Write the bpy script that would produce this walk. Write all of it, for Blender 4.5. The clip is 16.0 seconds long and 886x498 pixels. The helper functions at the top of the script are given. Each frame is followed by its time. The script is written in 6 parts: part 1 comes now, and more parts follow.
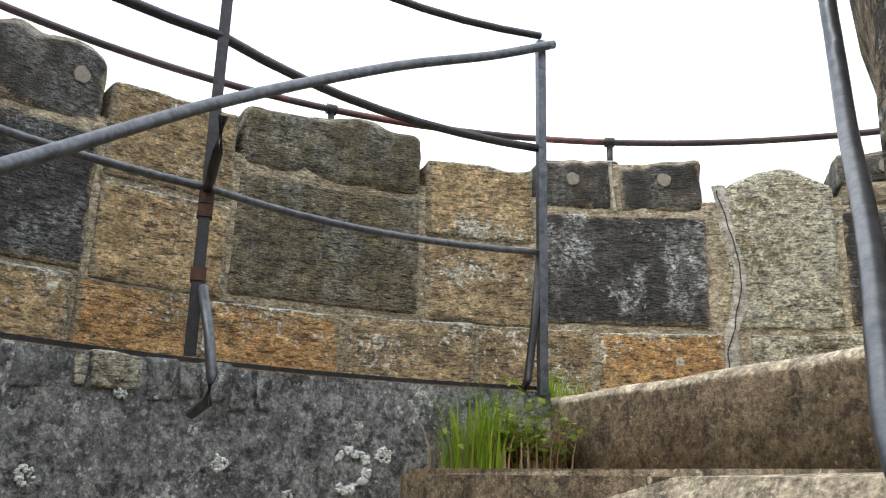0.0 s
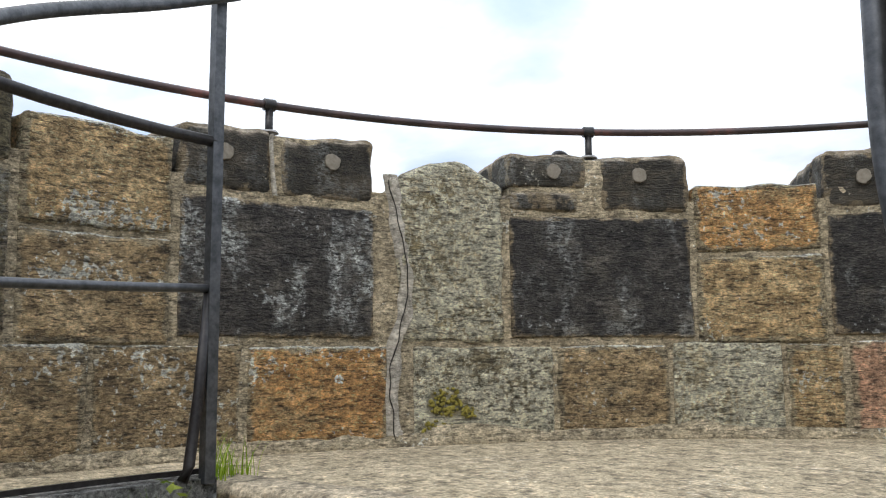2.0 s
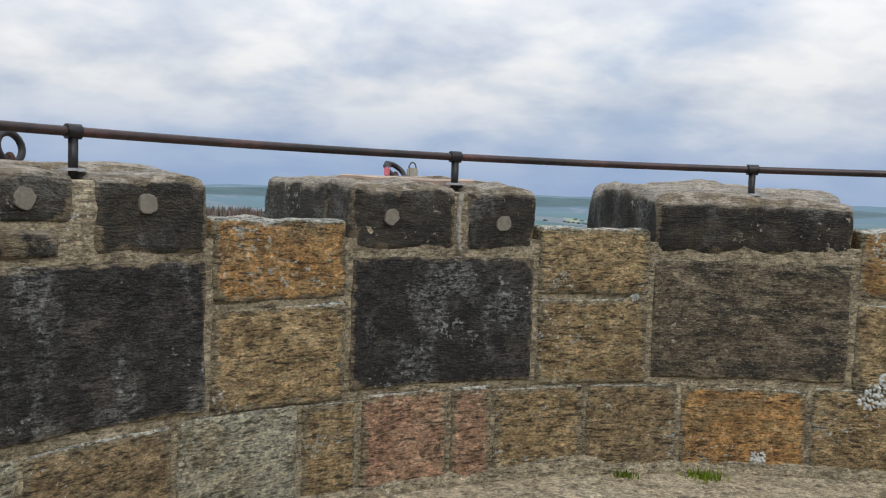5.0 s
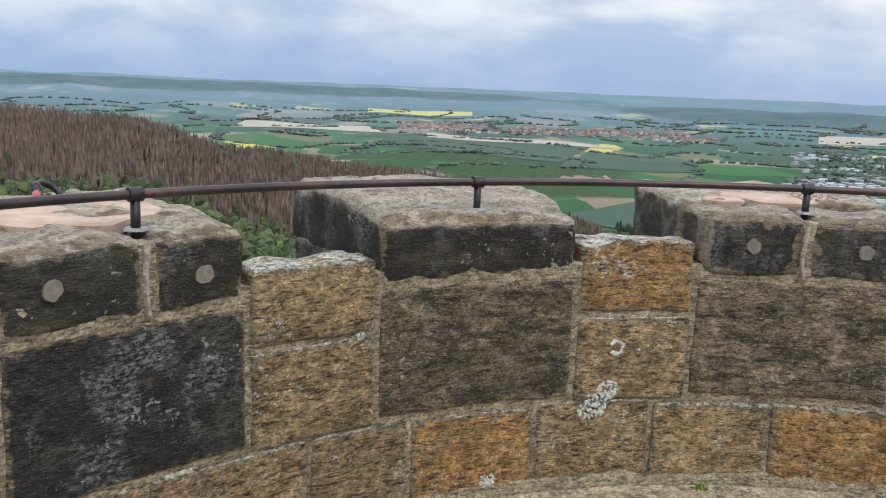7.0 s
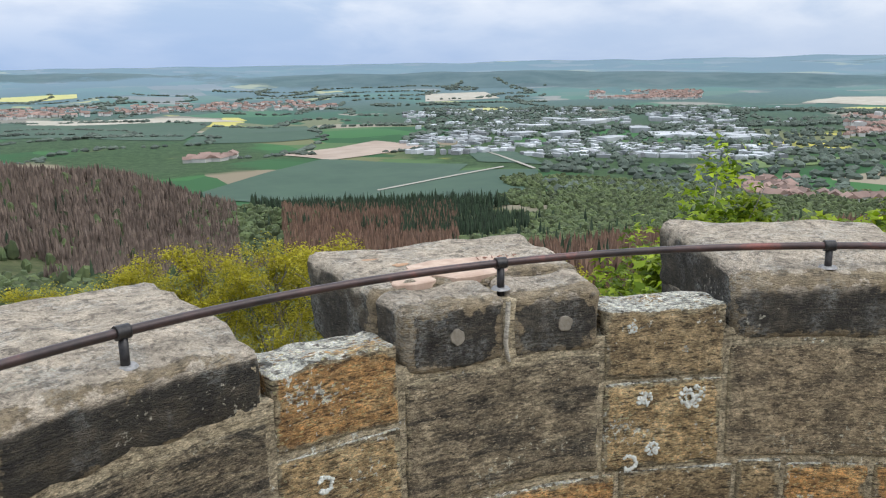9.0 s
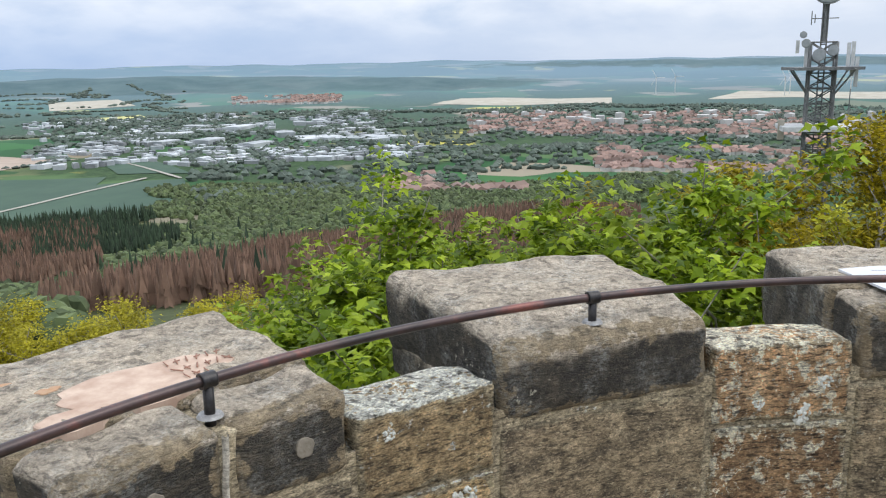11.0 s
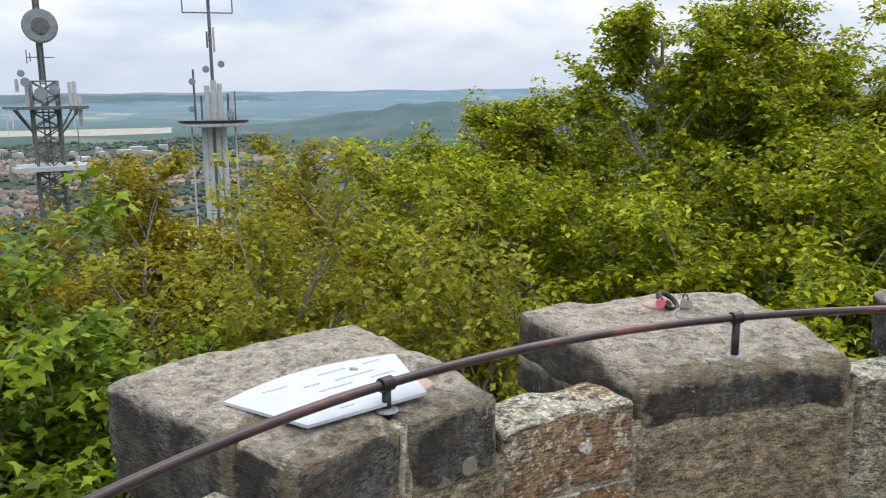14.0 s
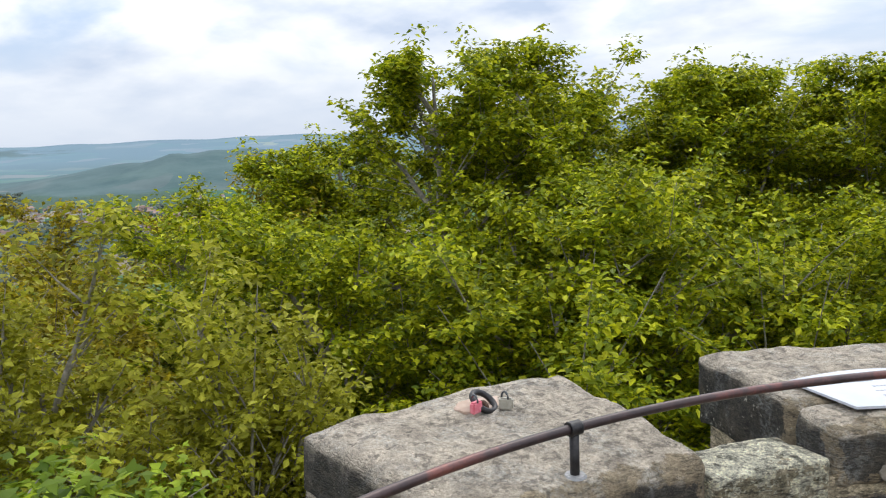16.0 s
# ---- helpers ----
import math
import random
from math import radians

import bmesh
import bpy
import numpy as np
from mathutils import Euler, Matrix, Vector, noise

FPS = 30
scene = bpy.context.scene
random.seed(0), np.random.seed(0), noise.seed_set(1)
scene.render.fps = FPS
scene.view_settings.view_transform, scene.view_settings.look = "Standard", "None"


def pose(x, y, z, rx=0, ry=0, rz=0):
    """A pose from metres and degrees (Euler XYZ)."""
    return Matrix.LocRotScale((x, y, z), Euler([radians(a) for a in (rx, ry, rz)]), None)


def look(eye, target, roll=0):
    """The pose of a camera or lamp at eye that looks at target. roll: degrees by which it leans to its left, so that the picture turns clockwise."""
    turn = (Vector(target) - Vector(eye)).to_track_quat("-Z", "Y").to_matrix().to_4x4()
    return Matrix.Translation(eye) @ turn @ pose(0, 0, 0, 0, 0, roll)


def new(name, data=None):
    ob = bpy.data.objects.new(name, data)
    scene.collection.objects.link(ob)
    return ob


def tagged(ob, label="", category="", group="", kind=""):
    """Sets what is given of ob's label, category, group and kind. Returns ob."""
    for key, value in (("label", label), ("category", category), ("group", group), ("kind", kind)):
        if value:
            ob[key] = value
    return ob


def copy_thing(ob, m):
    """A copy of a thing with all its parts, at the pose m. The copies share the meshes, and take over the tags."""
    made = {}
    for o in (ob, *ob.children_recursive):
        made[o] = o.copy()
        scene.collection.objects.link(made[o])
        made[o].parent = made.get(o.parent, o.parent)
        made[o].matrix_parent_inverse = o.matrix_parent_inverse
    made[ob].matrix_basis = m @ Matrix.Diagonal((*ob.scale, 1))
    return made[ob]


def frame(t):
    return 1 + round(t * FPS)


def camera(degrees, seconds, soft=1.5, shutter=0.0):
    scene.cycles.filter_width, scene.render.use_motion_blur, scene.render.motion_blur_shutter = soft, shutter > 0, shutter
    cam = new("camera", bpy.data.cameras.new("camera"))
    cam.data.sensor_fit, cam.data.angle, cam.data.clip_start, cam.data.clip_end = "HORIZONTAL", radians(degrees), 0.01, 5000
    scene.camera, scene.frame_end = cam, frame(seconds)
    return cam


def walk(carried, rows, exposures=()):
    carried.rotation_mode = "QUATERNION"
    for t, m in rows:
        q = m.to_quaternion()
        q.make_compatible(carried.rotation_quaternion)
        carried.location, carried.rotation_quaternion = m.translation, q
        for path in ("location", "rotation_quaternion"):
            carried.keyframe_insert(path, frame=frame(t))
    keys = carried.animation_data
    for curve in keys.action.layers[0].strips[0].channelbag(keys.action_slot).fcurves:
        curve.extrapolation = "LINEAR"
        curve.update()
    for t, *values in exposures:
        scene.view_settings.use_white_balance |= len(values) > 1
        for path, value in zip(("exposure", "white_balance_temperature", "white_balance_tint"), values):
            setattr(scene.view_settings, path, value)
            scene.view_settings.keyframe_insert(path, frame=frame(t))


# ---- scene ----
import functools

cam = camera(55.55, 16.0, soft=1.15)
PATH = [
    (0.0, pose(0.216, -0.751, -0.221, 105.62, -1.45, 73.58)),
    (0.5, pose(0.081, -0.761, -0.106, 103.47, -0.92, 63.43)),
    (1.0, pose(-0.084, -0.766, 0.006, 102.07, -0.18, 57.80)),
    (1.5, pose(-0.212, -0.752, 0.138, 99.87, -0.21, 52.37)),
    (2.0, pose(-0.347, -0.794, 0.276, 97.30, 0.50, 43.65)),
    (2.5, pose(-0.467, -0.788, 0.385, 94.88, 0.27, 36.60)),
    (3.0, pose(-0.641, -0.758, 0.535, 92.37, -0.52, 30.42)),
    (3.5, pose(-0.745, -0.707, 0.611, 90.81, -1.06, 24.91)),
    (4.0, pose(-0.950, -0.643, 0.688, 90.12, -0.98, 11.39)),
    (4.5, pose(-1.071, -0.505, 0.779, 88.44, -1.48, 3.26)),
    (4.7, pose(-1.072, -0.446, 0.848, 87.41, -1.78, 2.02)),
    (6.8, pose(-1.077, 0.048, 1.310, 80.30, -1.72, -19.05)),
    (7.0, pose(-1.124, 0.137, 1.353, 79.19, -2.22, -21.99)),
    (7.5, pose(-1.172, 0.229, 1.509, 78.78, -1.29, -28.14)),
    (8.0, pose(-1.145, 0.361, 1.558, 78.74, -0.82, -34.42)),
    (8.2, pose(-1.084, 0.433, 1.591, 78.51, -0.09, -36.86)),
    (10.3, pose(-0.613, 1.083, 1.714, 75.93, 0.33, -63.28)),
    (10.5, pose(-0.536, 1.139, 1.719, 75.65, 0.61, -65.33)),
    (11.0, pose(-0.348, 1.259, 1.735, 77.50, 1.01, -70.89)),
    (11.5, pose(-0.201, 1.383, 1.732, 77.63, 0.92, -78.17)),
    (12.0, pose(-0.053, 1.483, 1.754, 78.10, 0.65, -88.84)),
    (12.5, pose(0.127, 1.467, 1.757, 78.41, 0.85, -95.54)),
    (13.0, pose(0.308, 1.407, 1.773, 78.34, 0.90, -102.34)),
    (13.5, pose(0.516, 1.400, 1.763, 80.05, 0.21, -111.07)),
    (14.0, pose(0.745, 1.409, 1.770, 79.34, 0.54, -119.79)),
    (14.5, pose(0.867, 1.368, 1.776, 80.48, 0.56, -125.71)),
    (15.0, pose(0.979, 1.254, 1.785, 80.69, 0.80, -129.35)),
    (15.5, pose(1.101, 1.114, 1.796, 81.17, 0.93, -131.34)),
    (16.0, pose(1.280, 0.980, 1.817, 81.88, 2.51, -134.78)),
]
walk(cam, PATH, exposures=[(0.0, 0.5), (1.5, 0.2), (2.5, -0.25), (3.5, -0.55), (4.7, -0.5), (7.0, -0.2), (8.2, -0.12), (10.3, 0.04), (12.5, -0.1), (16.0, 0.0)])

# ---------------------------------------------------------------- sky and sun
SUN_EL, SUN_ROT = radians(50), radians(160)
world = bpy.data.worlds.new("sky")
scene.world = world
world.use_nodes = True


def wire(nt, kind, **values):
    node = nt.nodes.new(kind)
    for key, value in values.items():
        if key in node.inputs:
            node.inputs[key].default_value = value
        else:
            setattr(node, key, value)
    return node


def build_sky():
    nt = world.node_tree
    nt.nodes.clear()
    L = nt.links.new
    tc = wire(nt, "ShaderNodeTexCoord")
    sep = wire(nt, "ShaderNodeSeparateXYZ")
    L(tc.outputs["Generated"], sep.inputs[0])
    up = wire(nt, "ShaderNodeMath", operation="MAXIMUM")
    L(sep.outputs["Z"], up.inputs[0])
    up.inputs[1].default_value = 0.0
    den = wire(nt, "ShaderNodeMath", operation="ADD")
    L(up.outputs[0], den.inputs[0])
    den.inputs[1].default_value = 0.30
    comb = wire(nt, "ShaderNodeCombineXYZ")
    for axis in ("X", "Y"):
        d = wire(nt, "ShaderNodeMath", operation="DIVIDE")
        L(sep.outputs[axis], d.inputs[0])
        L(den.outputs[0], d.inputs[1])
        L(d.outputs[0], comb.inputs[axis])
    big = wire(nt, "ShaderNodeTexNoise", Scale=1.5, Detail=7.0, Roughness=0.52, Distortion=0.3)
    L(comb.outputs[0], big.inputs["Vector"])
    mask = wire(nt, "ShaderNodeMapRange", interpolation_type="SMOOTHSTEP")
    mask.inputs["From Min"].default_value, mask.inputs["From Max"].default_value = 0.31, 0.53
    L(big.outputs["Fac"], mask.inputs["Value"])
    shade = wire(nt, "ShaderNodeTexNoise", Scale=2.6, Detail=5.0, Roughness=0.5)
    L(comb.outputs[0], shade.inputs["Vector"])
    cloud = wire(nt, "ShaderNodeValToRGB")
    cloud.color_ramp.elements[0].position, cloud.color_ramp.elements[0].color = 0.30, (0.52, 0.61, 0.77, 1)
    cloud.color_ramp.elements[1].position, cloud.color_ramp.elements[1].color = 0.58, (0.97, 0.985, 1.0, 1)
    L(shade.outputs["Fac"], cloud.inputs["Fac"])
    sky = wire(nt, "ShaderNodeTexSky", sky_type="NISHITA", sun_disc=False, sun_elevation=SUN_EL, sun_rotation=SUN_ROT)
    dim = wire(nt, "ShaderNodeMix", data_type="RGBA", blend_type="MULTIPLY")
    dim.inputs["Factor"].default_value = 1.0
    L(sky.outputs[0], dim.inputs["A"])
    dim.inputs["B"].default_value = (0.085, 0.085, 0.085, 1)
    veil = wire(nt, "ShaderNodeMix", data_type="RGBA")
    veil.inputs["Factor"].default_value = 0.75
    L(dim.outputs["Result"], veil.inputs["A"])
    veil.inputs["B"].default_value = (0.54, 0.67, 0.90, 1)
    mix = wire(nt, "ShaderNodeMix", data_type="RGBA")
    L(mask.outputs["Result"], mix.inputs["Factor"])
    L(veil.outputs["Result"], mix.inputs["A"])
    L(cloud.outputs["Color"], mix.inputs["B"])
    low = wire(nt, "ShaderNodeMapRange", interpolation_type="SMOOTHSTEP")
    low.inputs["From Min"].default_value, low.inputs["From Max"].default_value = 0.0, 0.13
    low.inputs["To Min"].default_value, low.inputs["To Max"].default_value = 0.85, 0.0
    L(sep.outputs["Z"], low.inputs["Value"])
    rim = wire(nt, "ShaderNodeMix", data_type="RGBA")
    L(low.outputs["Result"], rim.inputs["Factor"])
    L(mix.outputs["Result"], rim.inputs["A"])
    # the haze over the horizon is whiter on the sun's side
    side = wire(nt, "ShaderNodeVectorMath", operation="DOT_PRODUCT")
    L(tc.outputs["Generated"], side.inputs[0])
    side.inputs[1].default_value = (math.sin(SUN_ROT), math.cos(SUN_ROT), 0)
    sm = wire(nt, "ShaderNodeMapRange", interpolation_type="SMOOTHSTEP")
    sm.inputs["From Min"].default_value, sm.inputs["From Max"].default_value = -0.8, 0.7
    L(side.outputs["Value"], sm.inputs["Value"])
    haze = wire(nt, "ShaderNodeMix", data_type="RGBA")
    L(sm.outputs["Result"], haze.inputs["Factor"])
    haze.inputs["A"].default_value, haze.inputs["B"].default_value = (0.40, 0.57, 0.88, 1), (0.74, 0.82, 0.95, 1)
    L(haze.outputs["Result"], rim.inputs["B"])
    # strength over height: 0.95 + 1.9 z - 0.3 z z
    slope = wire(nt, "ShaderNodeMath", operation="MULTIPLY_ADD")
    L(up.outputs[0], slope.inputs[0])
    slope.inputs[1].default_value, slope.inputs[2].default_value = -0.3, 1.9
    bright = wire(nt, "ShaderNodeMath", operation="MULTIPLY_ADD")
    L(slope.outputs[0], bright.inputs[0])
    L(up.outputs[0], bright.inputs[1])
    bright.inputs[2].default_value = 0.95
    bg = wire(nt, "ShaderNodeBackground")
    L(bright.outputs[0], bg.inputs["Strength"])
    L(rim.outputs["Result"], bg.inputs["Color"])
    L(bg.outputs[0], wire(nt, "ShaderNodeOutputWorld").inputs["Surface"])


build_sky()
sun_data = bpy.data.lights.new("sun", "SUN")
sun_data.energy, sun_data.angle, sun_data.color = 1.15, radians(24), (1.0, 0.955, 0.89)
sun = new("sun", sun_data)
sun.matrix_world = look((60 * math.sin(SUN_ROT) * math.cos(SUN_EL), 60 * math.cos(SUN_ROT) * math.cos(SUN_EL), 60 * math.sin(SUN_EL)), (0, 0, 0))

# ---------------------------------------------------------------- materials
def ramp(nt, stops):
    node = wire(nt, "ShaderNodeValToRGB")
    els = node.color_ramp.elements
    while len(els) < len(stops):
        els.new(0.5)
    for el, (pos, col) in zip(els, stops):
        el.position, el.color = pos, (*col, 1)
    return node


def base_material(name, rough=0.85, metal=0.0):
    m = bpy.data.materials.new(name)
    m.use_nodes = True
    nt = m.node_tree
    bsdf = nt.nodes["Principled BSDF"]
    bsdf.inputs["Roughness"].default_value, bsdf.inputs["Metallic"].default_value = rough, metal
    return m, nt, bsdf


def stone_material(name, dark, mid, light, lichen=0.2, spots=(0.62, 0.62, 0.55), layer=9.0, bump=0.5, vary=0.25, stain=0.3, stain_col=(0.03, 0.03, 0.032), top=None, tool=0.0, squash=1.7, pits=0.75, rim=None, rim_w=0.012, rim_noise=0.02, coarse=0.6, streak=0.0, blotch=0.0, diag=0.0, sill=0.0, furrow=0.74, mottle=0.44):
    """Weathered sandstone: bedding grain, stains, lichen spots, chisel marks; top: the colour of worn upward faces."""
    m, nt, bsdf = base_material(name, 0.92)
    L = nt.links.new
    geo = wire(nt, "ShaderNodeNewGeometry")
    info = wire(nt, "ShaderNodeObjectInfo")
    shift = wire(nt, "ShaderNodeVectorMath", operation="SCALE")
    L(geo.outputs["Position"], shift.inputs[0])
    shift.inputs["Scale"].default_value = 1.0
    flat = wire(nt, "ShaderNodeMapping")
    flat.inputs["Scale"].default_value = (1, 1, squash)
    L(shift.outputs[0], flat.inputs["Vector"])
    off = wire(nt, "ShaderNodeCombineXYZ")
    mul = wire(nt, "ShaderNodeMath", operation="MULTIPLY")
    L(info.outputs["Random"], mul.inputs[0])
    mul.inputs[1].default_value = 40.0
    L(mul.outputs[0], off.inputs["X"])
    L(off.outputs[0], flat.inputs["Location"])
    grain = wire(nt, "ShaderNodeTexNoise", Scale=layer, Detail=10.0, Roughness=0.74, Distortion=0.3)
    L(flat.outputs[0], grain.inputs["Vector"])
    col = ramp(nt, [(0.30, dark), (0.5, mid), (0.68, light)])
    L(grain.outputs["Fac"], col.inputs["Fac"])
    # broad patches
    broad = wire(nt, "ShaderNodeTexNoise", Scale=4.0, Detail=6.0, Roughness=0.6)
    L(flat.outputs[0], broad.inputs["Vector"])
    st = wire(nt, "ShaderNodeMapRange", interpolation_type="SMOOTHSTEP")
    st.inputs["From Min"].default_value, st.inputs["From Max"].default_value = 0.52, 0.66
    st.inputs["To Max"].default_value = stain
    L(broad.outputs["Fac"], st.inputs["Value"])
    m1 = wire(nt, "ShaderNodeMix", data_type="RGBA")
    L(st.outputs["Result"], m1.inputs["Factor"])
    L(col.outputs["Color"], m1.inputs["A"])
    m1.inputs["B"].default_value = (*stain_col, 1)
    # per stone shade
    hsv = wire(nt, "ShaderNodeHueSaturation")
    val = wire(nt, "ShaderNodeMapRange")
    val.inputs["To Min"].default_value, val.inputs["To Max"].default_value = 1 - vary, 1 + vary
    L(info.outputs["Random"], val.inputs["Value"])
    L(val.outputs["Result"], hsv.inputs["Value"])
    L(m1.outputs["Result"], hsv.inputs["Color"])
    out = hsv.outputs["Color"]
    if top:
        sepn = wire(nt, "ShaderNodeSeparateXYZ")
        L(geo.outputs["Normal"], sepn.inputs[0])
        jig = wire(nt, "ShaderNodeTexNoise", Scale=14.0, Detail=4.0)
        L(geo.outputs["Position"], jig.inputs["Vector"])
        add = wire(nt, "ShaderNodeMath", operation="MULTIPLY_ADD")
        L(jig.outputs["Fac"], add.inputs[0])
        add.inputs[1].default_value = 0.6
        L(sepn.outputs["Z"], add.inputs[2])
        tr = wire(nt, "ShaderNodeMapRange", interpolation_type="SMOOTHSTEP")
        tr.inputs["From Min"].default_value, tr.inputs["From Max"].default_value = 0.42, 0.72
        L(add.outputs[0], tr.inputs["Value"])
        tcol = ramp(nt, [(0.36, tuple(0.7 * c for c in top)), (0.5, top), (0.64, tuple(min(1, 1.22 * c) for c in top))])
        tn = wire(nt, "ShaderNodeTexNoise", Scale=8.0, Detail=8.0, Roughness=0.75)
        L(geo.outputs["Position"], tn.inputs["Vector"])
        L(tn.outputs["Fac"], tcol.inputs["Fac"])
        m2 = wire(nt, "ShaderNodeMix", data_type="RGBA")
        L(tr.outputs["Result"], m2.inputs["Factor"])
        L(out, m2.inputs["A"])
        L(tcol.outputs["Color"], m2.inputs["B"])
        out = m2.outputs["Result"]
    if rim:
        at = wire(nt, "ShaderNodeAttribute", attribute_name="rim")
        rn = wire(nt, "ShaderNodeTexNoise", Scale=16.0, Detail=6.0, Roughness=0.65)
        L(geo.outputs["Position"], rn.inputs["Vector"])
        ra = wire(nt, "ShaderNodeMath", operation="MULTIPLY_ADD")
        L(rn.outputs["Fac"], ra.inputs[0])
        ra.inputs[1].default_value = rim_noise * 4
        L(at.outputs["Fac"], ra.inputs[2])
        rr = wire(nt, "ShaderNodeMapRange", interpolation_type="SMOOTHSTEP")
        lo = rim_noise * 2 + rim_w
        rr.inputs["From Min"].default_value, rr.inputs["From Max"].default_value = lo - 0.004, lo + 0.008
        rr.inputs["To Min"].default_value, rr.inputs["To Max"].default_value = 0.92, 0.0
        L(ra.outputs[0], rr.inputs["Value"])
        rcol = ramp(nt, [(0.3, tuple(0.6 * c for c in rim)), (0.5, rim), (0.7, tuple(1.3 * c for c in rim))])
        L(grain.outputs["Fac"], rcol.inputs["Fac"])
        m4 = wire(nt, "ShaderNodeMix", data_type="RGBA")
        L(rr.outputs["Result"], m4.inputs["Factor"])
        L(out, m4.inputs["A"])
        L(rcol.outputs["Color"], m4.inputs["B"])
        out = m4.outputs["Result"]
    # lichen: small speckle gathered in patches
    speck = wire(nt, "ShaderNodeTexNoise", Scale=55.0, Detail=3.0, Roughness=0.6)
    L(geo.outputs["Position"], speck.inputs["Vector"])
    patch = wire(nt, "ShaderNodeTexNoise", Scale=3.3, Detail=3.0)
    L(flat.outputs[0], patch.inputs["Vector"])
    both = wire(nt, "ShaderNodeMath", operation="MULTIPLY_ADD")
    L(patch.outputs["Fac"], both.inputs[0])
    both.inputs[1].default_value = 0.9
    L(speck.outputs["Fac"], both.inputs[2])
    if sill:
        # lichen thrives on faces that look up
        sn = wire(nt, "ShaderNodeSeparateXYZ")
        L(geo.outputs["Normal"], sn.inputs[0])
        su = wire(nt, "ShaderNodeMapRange", interpolation_type="SMOOTHSTEP")
        su.inputs["From Min"].default_value, su.inputs["From Max"].default_value = 0.25, 0.8
        su.inputs["To Max"].default_value = sill
        L(sn.outputs["Z"], su.inputs["Value"])
        more = wire(nt, "ShaderNodeMath", operation="ADD")
        L(both.outputs[0], more.inputs[0])
        L(su.outputs["Result"], more.inputs[1])
        both = more
    lr = wire(nt, "ShaderNodeMapRange", interpolation_type="SMOOTHSTEP")
    edge = 1.22 - 0.22 * lichen
    lr.inputs["From Min"].default_value, lr.inputs["From Max"].default_value = edge, edge + 0.07
    lr.inputs["To Max"].default_value = 0.9
    L(both.outputs[0], lr.inputs["Value"])
    m3 = wire(nt, "ShaderNodeMix", data_type="RGBA")
    L(lr.outputs["Result"], m3.inputs["Factor"])
    L(out, m3.inputs["A"])
    m3.inputs["B"].default_value = (*spots, 1)

    def crust(colour, vec, scale, lo, hi, amount, gate=None):
        """A crust with ragged edges laid over the colour."""
        cn = wire(nt, "ShaderNodeTexNoise", Scale=scale, Detail=6.0, Roughness=0.72)
        L(vec, cn.inputs["Vector"])
        cm = wire(nt, "ShaderNodeMapRange", interpolation_type="SMOOTHSTEP")
        cm.inputs["From Min"].default_value, cm.inputs["From Max"].default_value = lo, hi
        cm.inputs["To Max"].default_value = amount
        L(cn.outputs["Fac"], cm.inputs["Value"])
        fac = cm.outputs["Result"]
        if gate:
            gm = wire(nt, "ShaderNodeMath", operation="MULTIPLY")
            L(fac, gm.inputs[0])
            L(gate, gm.inputs[1])
            fac = gm.outputs[0]
        over = wire(nt, "ShaderNodeMix", data_type="RGBA")
        L(fac, over.inputs["Factor"])
        L(m3.outputs["Result"], over.inputs["A"])
        over.inputs["B"].default_value = (*colour, 1)
        return over

    if streak:
        # pale salt washed down the face in streaks of fine grains
        run = wire(nt, "ShaderNodeMapping")
        run.inputs["Scale"].default_value = (1, 1, 0.33)
        L(flat.outputs[0], run.inputs["Vector"])
        rn2 = wire(nt, "ShaderNodeTexNoise", Scale=7.0, Detail=5.0, Roughness=0.6)
        L(run.outputs[0], rn2.inputs["Vector"])
        rm2 = wire(nt, "ShaderNodeMapRange", interpolation_type="SMOOTHSTEP")
        rm2.inputs["From Min"].default_value, rm2.inputs["From Max"].default_value = 0.46, 0.62
        L(rn2.outputs["Fac"], rm2.inputs["Value"])
        m3 = crust((0.46, 0.48, 0.46), flat.outputs[0], 60.0, 0.42, 0.56, streak, rm2.outputs["Result"])
    if diag:
        loc = wire(nt, "ShaderNodeAttribute", attribute_name="along")
        add2 = wire(nt, "ShaderNodeVectorMath", operation="ADD")
        L(loc.outputs["Vector"], add2.inputs[0])
        L(off.outputs[0], add2.inputs[1])
        dm = wire(nt, "ShaderNodeMapping")
        dm.inputs["Rotation"].default_value = (0, radians(38), 0)
        dm.inputs["Scale"].default_value = (0.16, 1, 1)
        L(add2.outputs[0], dm.inputs["Vector"])
        m3 = crust((0.035, 0.033, 0.028), dm.outputs[0], 26.0, 0.50, 0.60, diag)
    if blotch:
        m3 = crust(spots, geo.outputs["Position"], 17.0, 0.60 - 0.06 * blotch, 0.62 - 0.06 * blotch, 0.92)
    grit = wire(nt, "ShaderNodeTexNoise", Scale=85.0, Detail=5.0, Roughness=0.8)
    L(flat.outputs[0], grit.inputs["Vector"])
    gr = wire(nt, "ShaderNodeMapRange")
    gr.inputs["From Min"].default_value, gr.inputs["From Max"].default_value = 0.36, 0.64
    gr.inputs["To Min"].default_value, gr.inputs["To Max"].default_value = 1 - coarse, 1 + coarse
    L(grit.outputs["Fac"], gr.inputs["Value"])
    gv = wire(nt, "ShaderNodeHueSaturation")
    L(gr.outputs["Result"], gv.inputs["Value"])
    L(m3.outputs["Result"], gv.inputs["Color"])
    blot = wire(nt, "ShaderNodeTexNoise", Scale=24.0, Detail=5.0, Roughness=0.7)
    L(flat.outputs[0], blot.inputs["Vector"])
    br = wire(nt, "ShaderNodeMapRange")
    br.inputs["From Min"].default_value, br.inputs["From Max"].default_value = 0.35, 0.65
